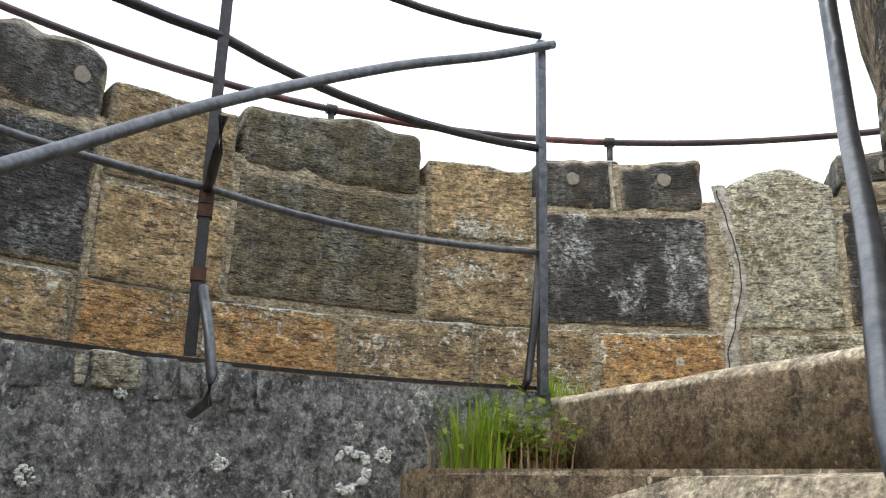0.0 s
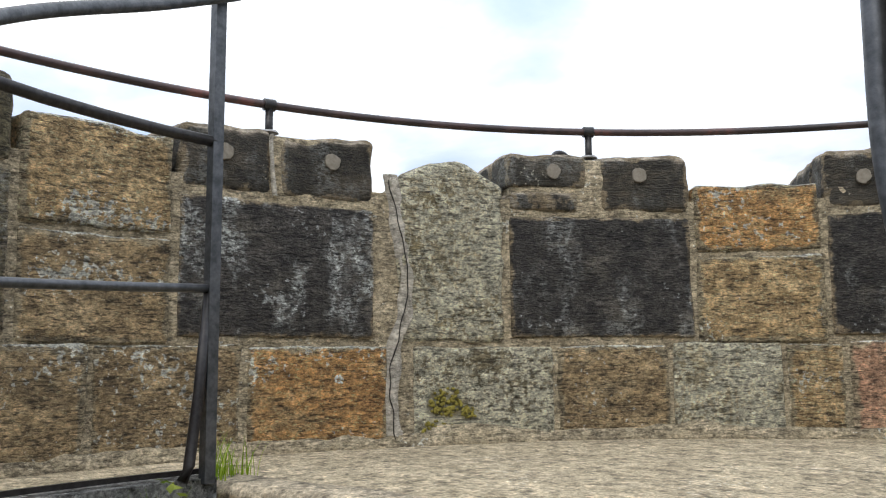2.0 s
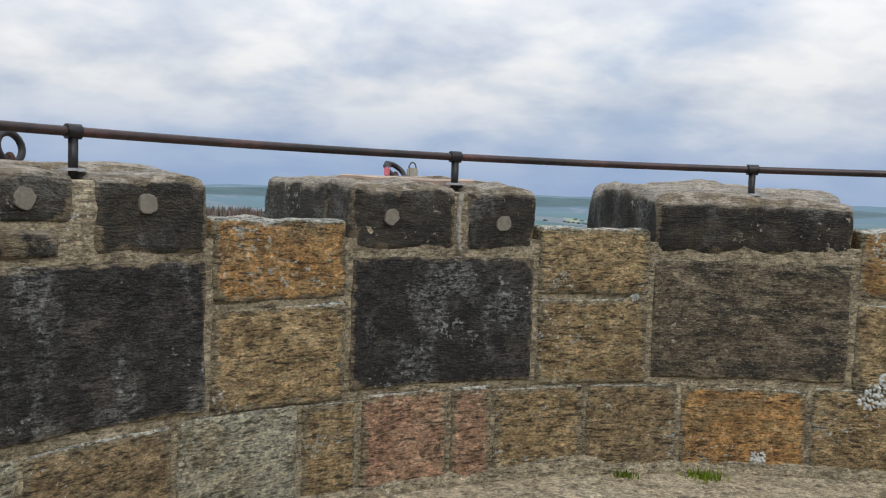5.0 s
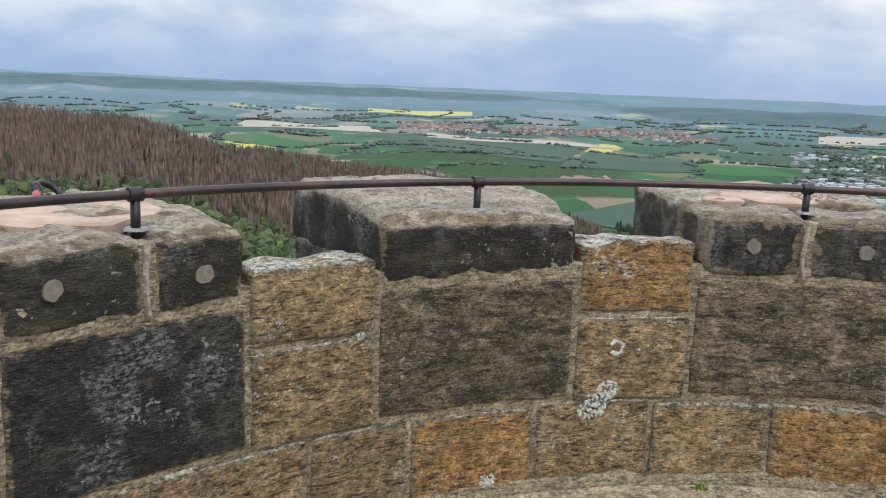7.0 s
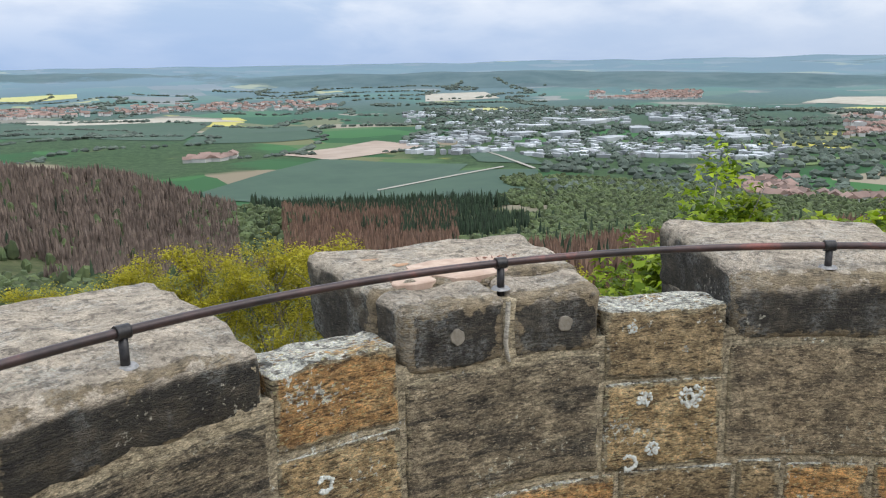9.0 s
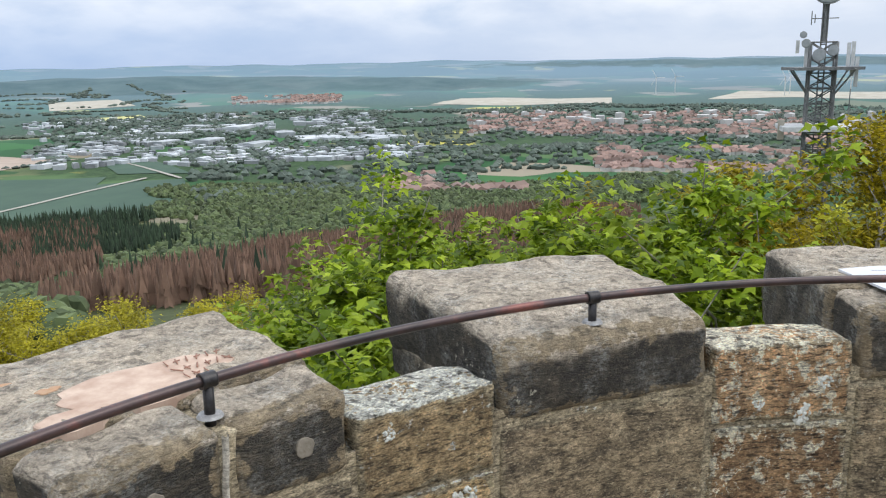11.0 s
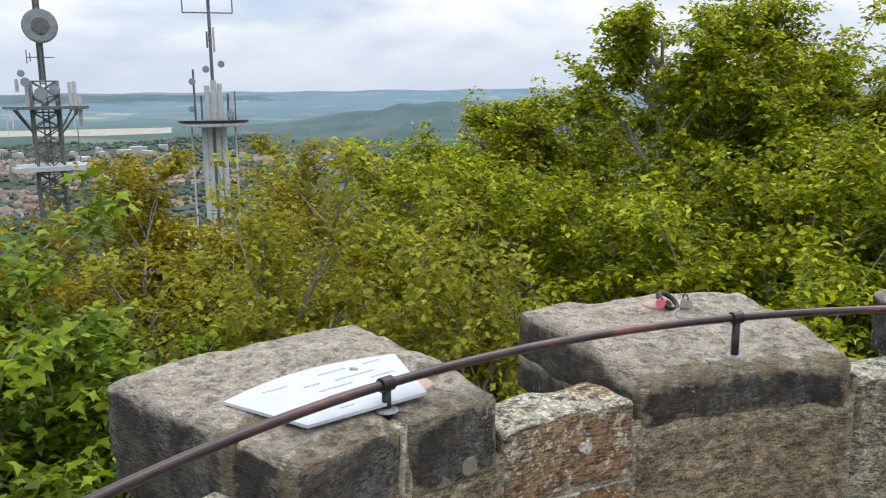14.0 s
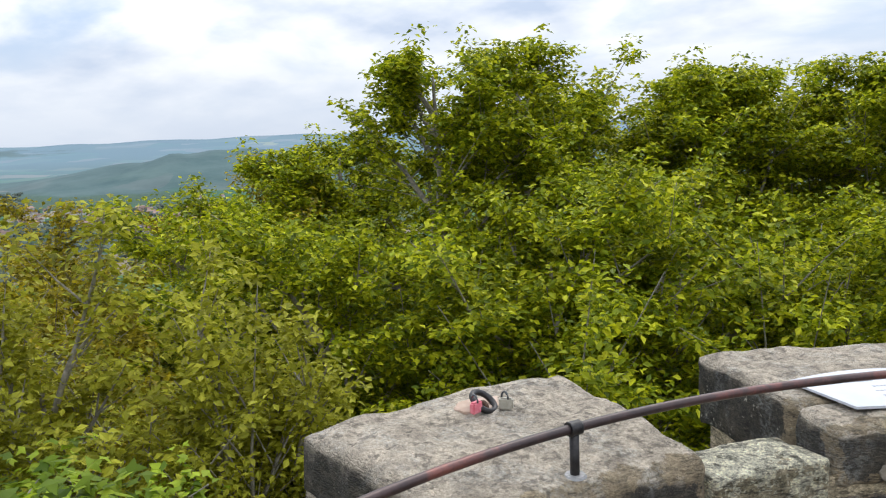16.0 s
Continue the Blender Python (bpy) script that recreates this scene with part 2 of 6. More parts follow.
    br.inputs["To Min"].default_value, br.inputs["To Max"].default_value = 1 - mottle, 1 + mottle
    L(blot.outputs["Fac"], br.inputs["Value"])
    bv = wire(nt, "ShaderNodeHueSaturation")
    L(br.outputs["Result"], bv.inputs["Value"])
    L(gv.outputs["Color"], bv.inputs["Color"])
    # dark pits along the bedding and pale grains
    bed = wire(nt, "ShaderNodeMapping")
    bed.inputs["Scale"].default_value = (1, 1, 1.0 + 1.6 * (squash > 1.2))
    L(geo.outputs["Position"], bed.inputs["Vector"])
    pit = wire(nt, "ShaderNodeTexNoise", Scale=34.0, Detail=4.0, Roughness=0.6)
    L(bed.outputs[0], pit.inputs["Vector"])
    pm = wire(nt, "ShaderNodeMapRange", interpolation_type="SMOOTHSTEP")
    pm.inputs["From Min"].default_value, pm.inputs["From Max"].default_value = 0.57, 0.66
    pm.inputs["To Max"].default_value = pits
    L(pit.outputs["Fac"], pm.inputs["Value"])
    pc = wire(nt, "ShaderNodeMix", data_type="RGBA")
    L(pm.outputs["Result"], pc.inputs["Factor"])
    L(bv.outputs["Color"], pc.inputs["A"])
    pc.inputs["B"].default_value = (*[0.45 * c for c in dark], 1)
    fleck = wire(nt, "ShaderNodeTexNoise", Scale=70.0, Detail=3.0, Roughness=0.6)
    L(bed.outputs[0], fleck.inputs["Vector"])
    fm = wire(nt, "ShaderNodeMapRange", interpolation_type="SMOOTHSTEP")
    fm.inputs["From Min"].default_value, fm.inputs["From Max"].default_value = 0.58, 0.66
    fm.inputs["To Max"].default_value = 0.55
    L(fleck.outputs["Fac"], fm.inputs["Value"])
    fc = wire(nt, "ShaderNodeMix", data_type="RGBA")
    L(fm.outputs["Result"], fc.inputs["Factor"])
    L(pc.outputs["Result"], fc.inputs["A"])
    fc.inputs["B"].default_value = (*[min(0.7, 1.45 * c) for c in light], 1)
    # furrows of the dressed face: short level grooves, their shade painted dark into the colour
    groove = wire(nt, "ShaderNodeMapping")
    groove.inputs["Scale"].default_value = (1, 1, 1.0 + 2.4 * (squash > 1.2))
    L(flat.outputs[0], groove.inputs["Vector"])
    gn = wire(nt, "ShaderNodeTexNoise", Scale=21.0, Detail=6.0, Roughness=0.7, Distortion=0.25)
    L(groove.outputs[0], gn.inputs["Vector"])
    gd = wire(nt, "ShaderNodeMapRange", interpolation_type="SMOOTHSTEP")
    gd.inputs["From Min"].default_value, gd.inputs["From Max"].default_value = 0.39, 0.48
    gd.inputs["To Min"].default_value, gd.inputs["To Max"].default_value = 1 - furrow, 1.16
    L(gn.outputs["Fac"], gd.inputs["Value"])
    gh = wire(nt, "ShaderNodeHueSaturation")
    L(gd.outputs["Result"], gh.inputs["Value"])
    L(fc.outputs["Result"], gh.inputs["Color"])
    L(gh.outputs["Color"], bsdf.inputs["Base Color"])
    fine = wire(nt, "ShaderNodeTexNoise", Scale=55.0, Detail=7.0, Roughness=0.8)
    L(flat.outputs[0], fine.inputs["Vector"])
    h = wire(nt, "ShaderNodeMath", operation="MULTIPLY_ADD")
    L(grain.outputs["Fac"], h.inputs[0])
    h.inputs[1].default_value = 1.2
    L(fine.outputs["Fac"], h.inputs[2])
    height = h.outputs[0]
    if tool:
        wv = wire(nt, "ShaderNodeTexWave", wave_type="BANDS", bands_direction="Z", Scale=30.0, Distortion=14.0, Detail=4.0)
        wv.inputs["Detail Scale"].default_value = 1.6
        L(shift.outputs[0], wv.inputs["Vector"])
        h2 = wire(nt, "ShaderNodeMath", operation="MULTIPLY_ADD")
        L(wv.outputs["Fac"], h2.inputs[0])
        h2.inputs[1].default_value = tool
        L(height, h2.inputs[2])
        height = h2.outputs[0]
    hp = wire(nt, "ShaderNodeMath", operation="MULTIPLY_ADD")
    L(pm.outputs["Result"], hp.inputs[0])
    hp.inputs[1].default_value = -0.55
    L(height, hp.inputs[2])
    hg = wire(nt, "ShaderNodeMath", operation="MULTIPLY_ADD")
    L(gd.outputs["Result"], hg.inputs[0])
    hg.inputs[1].default_value = 0.6
    L(hp.outputs[0], hg.inputs[2])
    bp = wire(nt, "ShaderNodeBump", Strength=bump, Distance=0.034)
    L(hg.outputs[0], bp.inputs["Height"])
    L(bp.outputs[0], bsdf.inputs["Normal"])
    return m


JOINT = (0.318, 0.265, 0.172)
WORN = (0.223, 0.175, 0.109)
TAN = stone_material("sandstone_tan", (0.182, 0.119, 0.055), (0.462, 0.323, 0.161), (0.672, 0.515, 0.288), lichen=0.55, bump=0.9, vary=0.15, stain=0.45, stain_col=(0.170, 0.120, 0.063), rim=JOINT, sill=0.3, furrow=0.66)
ORANGE = stone_material("sandstone_orange", (0.21, 0.112, 0.045), (0.532, 0.297, 0.111), (0.657, 0.462, 0.232), lichen=0.55, bump=0.9, vary=0.12, stain=0.7, stain_col=(0.286, 0.210, 0.109), rim=JOINT, sill=0.3, furrow=0.66)
BROWN = stone_material("sandstone_brown", (0.14, 0.099, 0.055), (0.35, 0.251, 0.133), (0.532, 0.409, 0.239), lichen=0.55, bump=0.9, vary=0.15, stain=0.5, stain_col=(0.127, 0.095, 0.055), rim=JOINT, sill=0.3, furrow=0.66)
PINK = stone_material("sandstone_red", (0.195, 0.112, 0.073), (0.392, 0.231, 0.144), (0.532, 0.37, 0.244), lichen=0.4, bump=0.8, stain=0.5, stain_col=(0.276, 0.200, 0.118), rim=JOINT, sill=0.3, furrow=0.66)
GREY = stone_material("sandstone_lichen", (0.177, 0.15, 0.085), (0.394, 0.335, 0.216), (0.583, 0.521, 0.362), lichen=1.5, spots=(0.615, 0.580, 0.437), bump=1.0, stain=0.6, stain_col=(0.233, 0.180, 0.084), rim=JOINT, sill=0.2, blotch=1.1, furrow=0.6)
RUSTY = stone_material("sandstone_lichen_rust", (0.204, 0.114, 0.055), (0.42, 0.258, 0.131), (0.572, 0.396, 0.232), lichen=0.6, spots=(0.700, 0.660, 0.521), bump=0.9, rim=JOINT, sill=0.25, blotch=1.0)
DARK = stone_material("crusted_dark_stone", (0.015, 0.014, 0.014), (0.034, 0.031, 0.028), (0.08, 0.072, 0.063), lichen=0.25, spots=(0.30, 0.31, 0.30), bump=0.7, vary=0.25, stain=0.75, stain_col=(0.11, 0.10, 0.08), tool=0.28, rim=WORN, rim_w=0.006, rim_noise=0.016, streak=0.4)
SALTED = stone_material("salt_stained_dark_stone", (0.015, 0.014, 0.014), (0.034, 0.031, 0.028), (0.08, 0.072, 0.063), lichen=0.25, spots=(0.30, 0.31, 0.30), bump=0.7, vary=0.25, stain=0.75, stain_col=(0.11, 0.10, 0.08), tool=0.28, rim=WORN, rim_w=0.006, rim_noise=0.016, streak=0.95)
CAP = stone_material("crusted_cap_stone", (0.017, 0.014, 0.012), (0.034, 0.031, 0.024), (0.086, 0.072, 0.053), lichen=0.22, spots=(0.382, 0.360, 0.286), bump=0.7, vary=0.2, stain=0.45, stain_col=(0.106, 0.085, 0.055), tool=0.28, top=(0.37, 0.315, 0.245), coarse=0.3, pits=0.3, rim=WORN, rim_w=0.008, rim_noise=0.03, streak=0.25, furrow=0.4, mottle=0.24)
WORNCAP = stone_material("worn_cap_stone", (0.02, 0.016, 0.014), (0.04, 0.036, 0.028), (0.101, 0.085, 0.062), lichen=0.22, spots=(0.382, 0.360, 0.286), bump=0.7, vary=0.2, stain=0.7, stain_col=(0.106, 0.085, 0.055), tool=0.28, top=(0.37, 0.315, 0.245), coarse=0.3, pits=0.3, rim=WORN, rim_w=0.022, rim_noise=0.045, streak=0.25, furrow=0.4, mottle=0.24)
OLIVE = stone_material("crusted_olive_stone", (0.044, 0.038, 0.02), (0.108, 0.091, 0.05), (0.204, 0.174, 0.101), lichen=0.2, spots=(0.360, 0.340, 0.244), bump=0.8, vary=0.15, stain=0.75, stain_col=(0.048, 0.044, 0.035), tool=0.32, rim=WORN, rim_w=0.006, rim_noise=0.016, streak=0.3)
STAINED = stone_material("stained_grey_stone", (0.073, 0.06, 0.04), (0.215, 0.173, 0.114), (0.398, 0.33, 0.22), lichen=0.28, spots=(0.509, 0.480, 0.373), bump=0.8, vary=0.15, stain=0.85, stain_col=(0.050, 0.047, 0.037), tool=0.22, rim=JOINT, rim_w=0.006, diag=0.75, furrow=0.45)
BUFF = stone_material("buff_brown_stone", (0.128, 0.099, 0.062), (0.31, 0.24, 0.151), (0.494, 0.398, 0.258), lichen=0.25, spots=(0.534, 0.504, 0.383), bump=0.8, vary=0.12, stain=0.6, stain_col=(0.096, 0.078, 0.053), tool=0.22, rim=JOINT, rim_w=0.006, diag=0.4, furrow=0.45)
MORTAR = stone_material("lime_mortar", (0.22, 0.178, 0.116), (0.366, 0.305, 0.202), (0.488, 0.414, 0.29), lichen=0.25, bump=0.7, vary=0.0, stain=0.4, stain_col=(0.127, 0.105, 0.071), furrow=0.45)
SEAM = stone_material("pale_pointing_mortar", (0.265, 0.242, 0.195), (0.374, 0.343, 0.289), (0.452, 0.421, 0.359), lichen=0.2, bump=0.5, vary=0.0, stain=0.3, stain_col=(0.3, 0.27, 0.21), furrow=0.25, coarse=0.3, pits=0.3)
FLOOR = stone_material("worn_concrete", (0.212, 0.170, 0.109), (0.360, 0.300, 0.202), (0.488, 0.410, 0.286), lichen=0.35, spots=(0.583, 0.530, 0.412), layer=7.0, bump=0.5, vary=0.05, stain=0.45, stain_col=(0.201, 0.160, 0.109), squash=1.0, pits=0.4, furrow=0.45)
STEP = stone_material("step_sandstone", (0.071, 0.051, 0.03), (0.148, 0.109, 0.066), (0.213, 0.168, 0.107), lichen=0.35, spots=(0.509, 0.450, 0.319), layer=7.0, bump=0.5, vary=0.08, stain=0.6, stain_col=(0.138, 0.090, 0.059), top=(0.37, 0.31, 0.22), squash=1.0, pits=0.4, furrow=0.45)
WELL = stone_material("grey_render", (0.113, 0.113, 0.11), (0.3, 0.295, 0.281), (0.496, 0.487, 0.457), lichen=0.35, spots=(0.700, 0.700, 0.663), layer=18.0, bump=1.0, vary=0.08, stain=0.6, stain_col=(0.112, 0.112, 0.110), squash=1.0, furrow=0.45)
ROCK = stone_material("rough_pillar_stone", (0.085, 0.060, 0.034), (0.244, 0.180, 0.101), (0.382, 0.300, 0.185), lichen=0.25, layer=8.0, bump=1.0, vary=0.1, stain=0.4, stain_col=(0.064, 0.050, 0.034), squash=1.0)


def plain_material(name, a, b, scale=20.0, rough=0.6, metal=0.0, bump=0.1, random_shade=0.0, island=False):
    """Two shades mottled by noise, with an optional shade of its own for each object or each loose island."""
    m, nt, bsdf = base_material(name, rough, metal)
    L = nt.links.new
    geo = wire(nt, "ShaderNodeNewGeometry")
    n = wire(nt, "ShaderNodeTexNoise", Scale=scale, Detail=5.0, Roughness=0.65)
    L(geo.outputs["Position"], n.inputs["Vector"])
    col = ramp(nt, [(0.35, a), (0.65, b)])
    L(n.outputs["Fac"], col.inputs["Fac"])
    out = col.outputs["Color"]
    if random_shade:
        hsv = wire(nt, "ShaderNodeHueSaturation")
        val = wire(nt, "ShaderNodeMapRange")
        val.inputs["To Min"].default_value, val.inputs["To Max"].default_value = 1 - random_shade, 1 + random_shade
        if island:
            L(geo.outputs["Random Per Island"], val.inputs["Value"])
        else:
            L(wire(nt, "ShaderNodeObjectInfo").outputs["Random"], val.inputs["Value"])
        L(val.outputs["Result"], hsv.inputs["Value"])
        L(out, hsv.inputs["Color"])
        out = hsv.outputs["Color"]
    L(out, bsdf.inputs["Base Color"])
    if bump:
        bp = wire(nt, "ShaderNodeBump", Strength=bump, Distance=0.004)
        L(n.outputs["Fac"], bp.inputs["Height"])
        L(bp.outputs[0], bsdf.inputs["Normal"])
    return m


IRON = plain_material("painted_iron", (0.012, 0.011, 0.012), (0.035, 0.032, 0.032), 60, 0.42, 0.35, 0.25)
STEEL = plain_material("worn_grey_iron", (0.045, 0.05, 0.055), (0.11, 0.115, 0.125), 50, 0.4, 0.55, 0.25)
RUST = plain_material("rusty_iron", (0.03, 0.016, 0.010), (0.10, 0.045, 0.025), 45, 0.8, 0.2, 0.4)


def rail_material():
    """Dark paint worn to red primer in places."""
    m, nt, bsdf = base_material("worn_rail_paint", 0.4, 0.3)
    L = nt.links.new
    geo = wire(nt, "ShaderNodeNewGeometry")
    n = wire(nt, "ShaderNodeTexNoise", Scale=3.2, Detail=6.0, Roughness=0.7)
    L(geo.outputs["Position"], n.inputs["Vector"])
    col = ramp(nt, [(0.40, (0.026, 0.021, 0.021)), (0.56, (0.07, 0.042, 0.040)), (0.66, (0.18, 0.065, 0.052))])
    L(n.outputs["Fac"], col.inputs["Fac"])
    L(col.outputs["Color"], bsdf.inputs["Base Color"])
    return m


RAIL = rail_material()
PLUG = plain_material("plug_mortar", (0.16, 0.14, 0.11), (0.24, 0.215, 0.175), 60, 0.95, 0, 0.3)
LEAD = plain_material("grey_lead", (0.20, 0.20, 0.20), (0.36, 0.355, 0.35), 60, 0.6, 0.3, 0.3)
LICHEN = plain_material("pale_lichen", (0.42, 0.43, 0.39), (0.66, 0.67, 0.63), 70, 0.95, 0, 0.6)
SPALL = plain_material("broken_pink_stone", (0.36, 0.25, 0.19), (0.50, 0.385, 0.305), 12, 0.9, 0, 0.5)
BOARD = plain_material("white_board", (0.47, 0.49, 0.54), (0.54, 0.56, 0.60), 9, 0.35, 0, 0.03)
INK = plain_material("faded_ink", (0.30, 0.31, 0.36), (0.40, 0.41, 0.46), 30, 0.6, 0, 0)
INKP = plain_material("carved_letters", (0.26, 0.14, 0.10), (0.32, 0.18, 0.13), 30, 0.9, 0, 0)
ORANGE_LICHEN = plain_material("orange_lichen", (0.34, 0.19, 0.10), (0.38, 0.25, 0.16), 40, 0.95, 0, 0.3)
MOSS = plain_material("yellow_moss", (0.12, 0.10, 0.015), (0.26, 0.22, 0.04), 50, 0.95, 0, 0.6)


# ---------------------------------------------------------------- mesh helpers
def part(name, bm, material, parent=None, label=""):
    me = bpy.data.meshes.new(name)
    bm.to_mesh(me)
    bm.free()
    ob = new(name, me)
    me.materials.append(material)
    if parent:
        ob.parent = parent
    if label:
        ob["label"] = label
    return ob


def mesh_part(name, verts, faces, material, parent=None, label="", smooth=True):
    me = bpy.data.meshes.new(name)
    me.from_pydata(verts, [], faces)
    me.update()
    if smooth:
        me.polygons.foreach_set("use_smooth", [True] * len(me.polygons))
    ob = new(name, me)
    me.materials.append(material)
    if parent:
        ob.parent = parent
    if label:
        ob["label"] = label
    return ob


def thing(name, label, category, group="", kind="", at=(0, 0, 0)):
    ob = new(name)
    ob.location = at
    ob.empty_display_size = 0.1
    return tagged(ob, label, category, group, kind)


def rounded_box(size, res, bevel, rough, seed, squash=None):
    """Vertices and faces of a rough stone box, centred; edges rounded by bevel, faces uneven by rough."""
    n = [max(2, min(26, int(round(s / res)))) for s in size]
    h = [s / 2 for s in size]
    index, verts, faces = {}, [], []

    def axis_pos(i, k):
        # rows gather at the rounded edges
        t = i / n[k]
        edge = min(bevel / size[k], 0.3)
        if i == 0 or i == n[k]:
            return (t - 0.5) * size[k]
        t = edge * 0.8 + (1 - 1.6 * edge) * (i - 1) / max(1, n[k] - 2) if n[k] > 2 else 0.5
        return (t - 0.5) * size[k]

    def vert(i, j, k):
        key = (i, j, k)
        if key not in index:
            q = Vector((axis_pos(i, 0), axis_pos(j, 1), axis_pos(k, 2)))
            core = Vector([max(-(h[a] - bevel), min(h[a] - bevel, q[a])) for a in range(3)])
            d = q - core
            if d.length > 1e-7:
                d.normalize()
            s = Vector((seed * 3.7, seed * 1.3, seed * 2.1))
            amount = rough * (noise.fractal(q * 9 + s, 1.0, 2.0, 3) + 0.9 * noise.noise(q * 2.6 + s))
            verts.append(core + d * (bevel + amount))
            index[key] = len(verts) - 1
        return index[key]

    for a, b, c in ((0, 1, 2), (1, 2, 0), (2, 0, 1)):
        for side in (0, n[c]):
            for i in range(n[a]):
                for j in range(n[b]):
                    quad = []
                    for di, dj in ((0, 0), (1, 0), (1, 1), (0, 1)):
                        key = [0, 0, 0]
                        key[a], key[b], key[c] = i + di, j + dj, side
                        quad.append(vert(*key))
                    faces.append(quad if side else quad[::-1])
    return verts, faces


def ring_block(name, a_left, a_right, z0, z1, r0, r1, material, parent, seed, res=0.035, bevel=0.018, rough=0.006, shape=None, label=""):
    """A stone of the round wall between two angles (degrees), two heights and two radii."""
    am, rm = radians((a_left + a_right) / 2), (r0 + r1) / 2
    wide = radians(abs(a_left - a_right)) * r0
    verts, faces = rounded_box((wide, r1 - r0, z1 - z0), res, bevel, rough, seed)
    out, edge, local = [], [], []
    zm = (z0 + z1) / 2
    for v in verts:
        a = am - v.x / r0
        r = rm + v.y
        z = zm + v.z
        if shape:
            z = shape(v.x / wide * 2, v.y / (r1 - r0) * 2, r, z)
        out.append((r * math.cos(a), r * math.sin(a), z))
        local.append((v.x, v.y, v.z))
        edge.append(max(min(wide / 2 - abs(v.x), (z1 - z0) / 2 - abs(v.z)), v.y + (r1 - r0) / 2 - 0.03))
    ob = mesh_part(name, out, faces, material, parent, label)
    ob.data.attributes.new("rim", "FLOAT", "POINT").data.foreach_set("value", edge)
    ob.data.attributes.new("along", "FLOAT_VECTOR", "POINT").data.foreach_set("vector", np.array(local).ravel())
    return ob


def tube(points, radius, sides=10, closed=False, square=False):
    """A bar along points; square gives a four-sided section."""
    bm = bmesh.new()
    pts = [Vector(q) for q in points]
    rings = []
    count = len(pts)
    if square:
        sides = 4
    for i, q in enumerate(pts):
        a = pts[(i - 1) % count] if closed or i else pts[0]
        b = pts[(i + 1) % count] if closed or i < count - 1 else pts[-1]
        d = (b - a).normalized()
        ref = Vector((0, 0, 1)) if abs(d.z) < 0.95 else Vector((1, 0, 0))
        s = d.cross(ref).normalized()
        u = s.cross(d)
        ring = []
        for k in range(sides):
            th = 2 * math.pi * (k + (0.5 if square else 0)) / sides
            ring.append(bm.verts.new(q + (s * math.cos(th) + u * math.sin(th)) * radius))
        rings.append(ring)
    for i in range(count if closed else count - 1):
        r1, r2 = rings[i], rings[(i + 1) % count]
        for k in range(sides):
            bm.faces.new((r1[k], r1[(k + 1) % sides], r2[(k + 1) % sides], r2[k]))
    if not closed:
        bm.faces.new(rings[0][::-1])
        bm.faces.new(rings[-1])
    if not square:
        for f in bm.faces:
            f.smooth = len(f.verts) == 4
    bmesh.ops.recalc_face_normals(bm, faces=bm.faces)
    return bm


def polar(r, a, z):
    return (r * math.cos(radians(a)), r * math.sin(radians(a)), z)


def arc(r, a0, a1, z0, z1=None, n=24):
    z1 = z0 if z1 is None else z1
    return [polar(r, a0 + (a1 - a0) * i / n, z0 + (z1 - z0) * i / n) for i in range(n + 1)]


# ---------------------------------------------------------------- tower: floor, stair well, parapet
R_IN, R_OUT, R_SILL = 2.519, 3.27, 2.76
WELL_R, WELL_A0, WELL_A1 = 1.95, 172.0, 352.0
POST_R, RAIL_Z = 2.590, 1.062

# merlons: post angle, left edge, right edge, top height, cap in two stones, materials of cap and of the big stone under it
MERLONS = [
    (215.0, 222.5, 205.5, 0.985, True, CAP, DARK),
    (188.5, 195.9, 181.0, 0.985, False, OLIVE, OLIVE),
    (164.7, 171.4, 157.2, 0.962, True, CAP, SALTED),
    (139.8, 147.0, 132.3, 0.958, True, CAP, DARK),
    (113.8, 122.4, 107.6, 0.962, True, CAP, DARK),
    (90.0, 98.1, 82.2, 0.952, False, CAP, STAINED),
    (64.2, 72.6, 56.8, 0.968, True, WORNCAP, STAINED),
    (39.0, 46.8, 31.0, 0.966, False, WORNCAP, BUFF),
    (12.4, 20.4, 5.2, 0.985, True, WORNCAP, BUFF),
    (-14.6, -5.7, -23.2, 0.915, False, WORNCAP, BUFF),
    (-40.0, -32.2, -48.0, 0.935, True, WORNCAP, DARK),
    (-66.0, -58.2, -74.0, 0.95, False, CAP, STAINED),
    (-92.0, -84.2, -100.0, 0.95, True, CAP, DARK),
    (-118.0, -110.2, -126.0, 0.95, False, CAP, DARK),
]
SILLS = [0.93, 0.905, 0.915, 0.856, 0.84, 0.872, 0.885, 0.89, 0.87, 0.862, 0.87, 0.88, 0.88, 0.9]


def crown(i, r):
    """How far the worn top of merlon i rises from its inner edge to a radius; tops in two stones are flatter."""
    return (0.022 if MERLONS[i][4] else 0.055) * min(1.0, max(0.0, (r - R_IN) / 0.28)) ** 0.8


def cap_z(i, r):
    """Height of the worn top of merlon i at a radius."""
    return MERLONS[i][3] + crown(i, r)


def edge_angle(r):
    """Angle of the straight platform edge at that radius: the line y = 0.4 + 0.1 x."""
    r = max(r, 0.44)
    x = (-0.08 - math.sqrt(0.0064 - 4 * 1.01 * (0.16 - r * r))) / 2.02
    return math.degrees(math.atan2(0.4 + 0.1 * x, x))


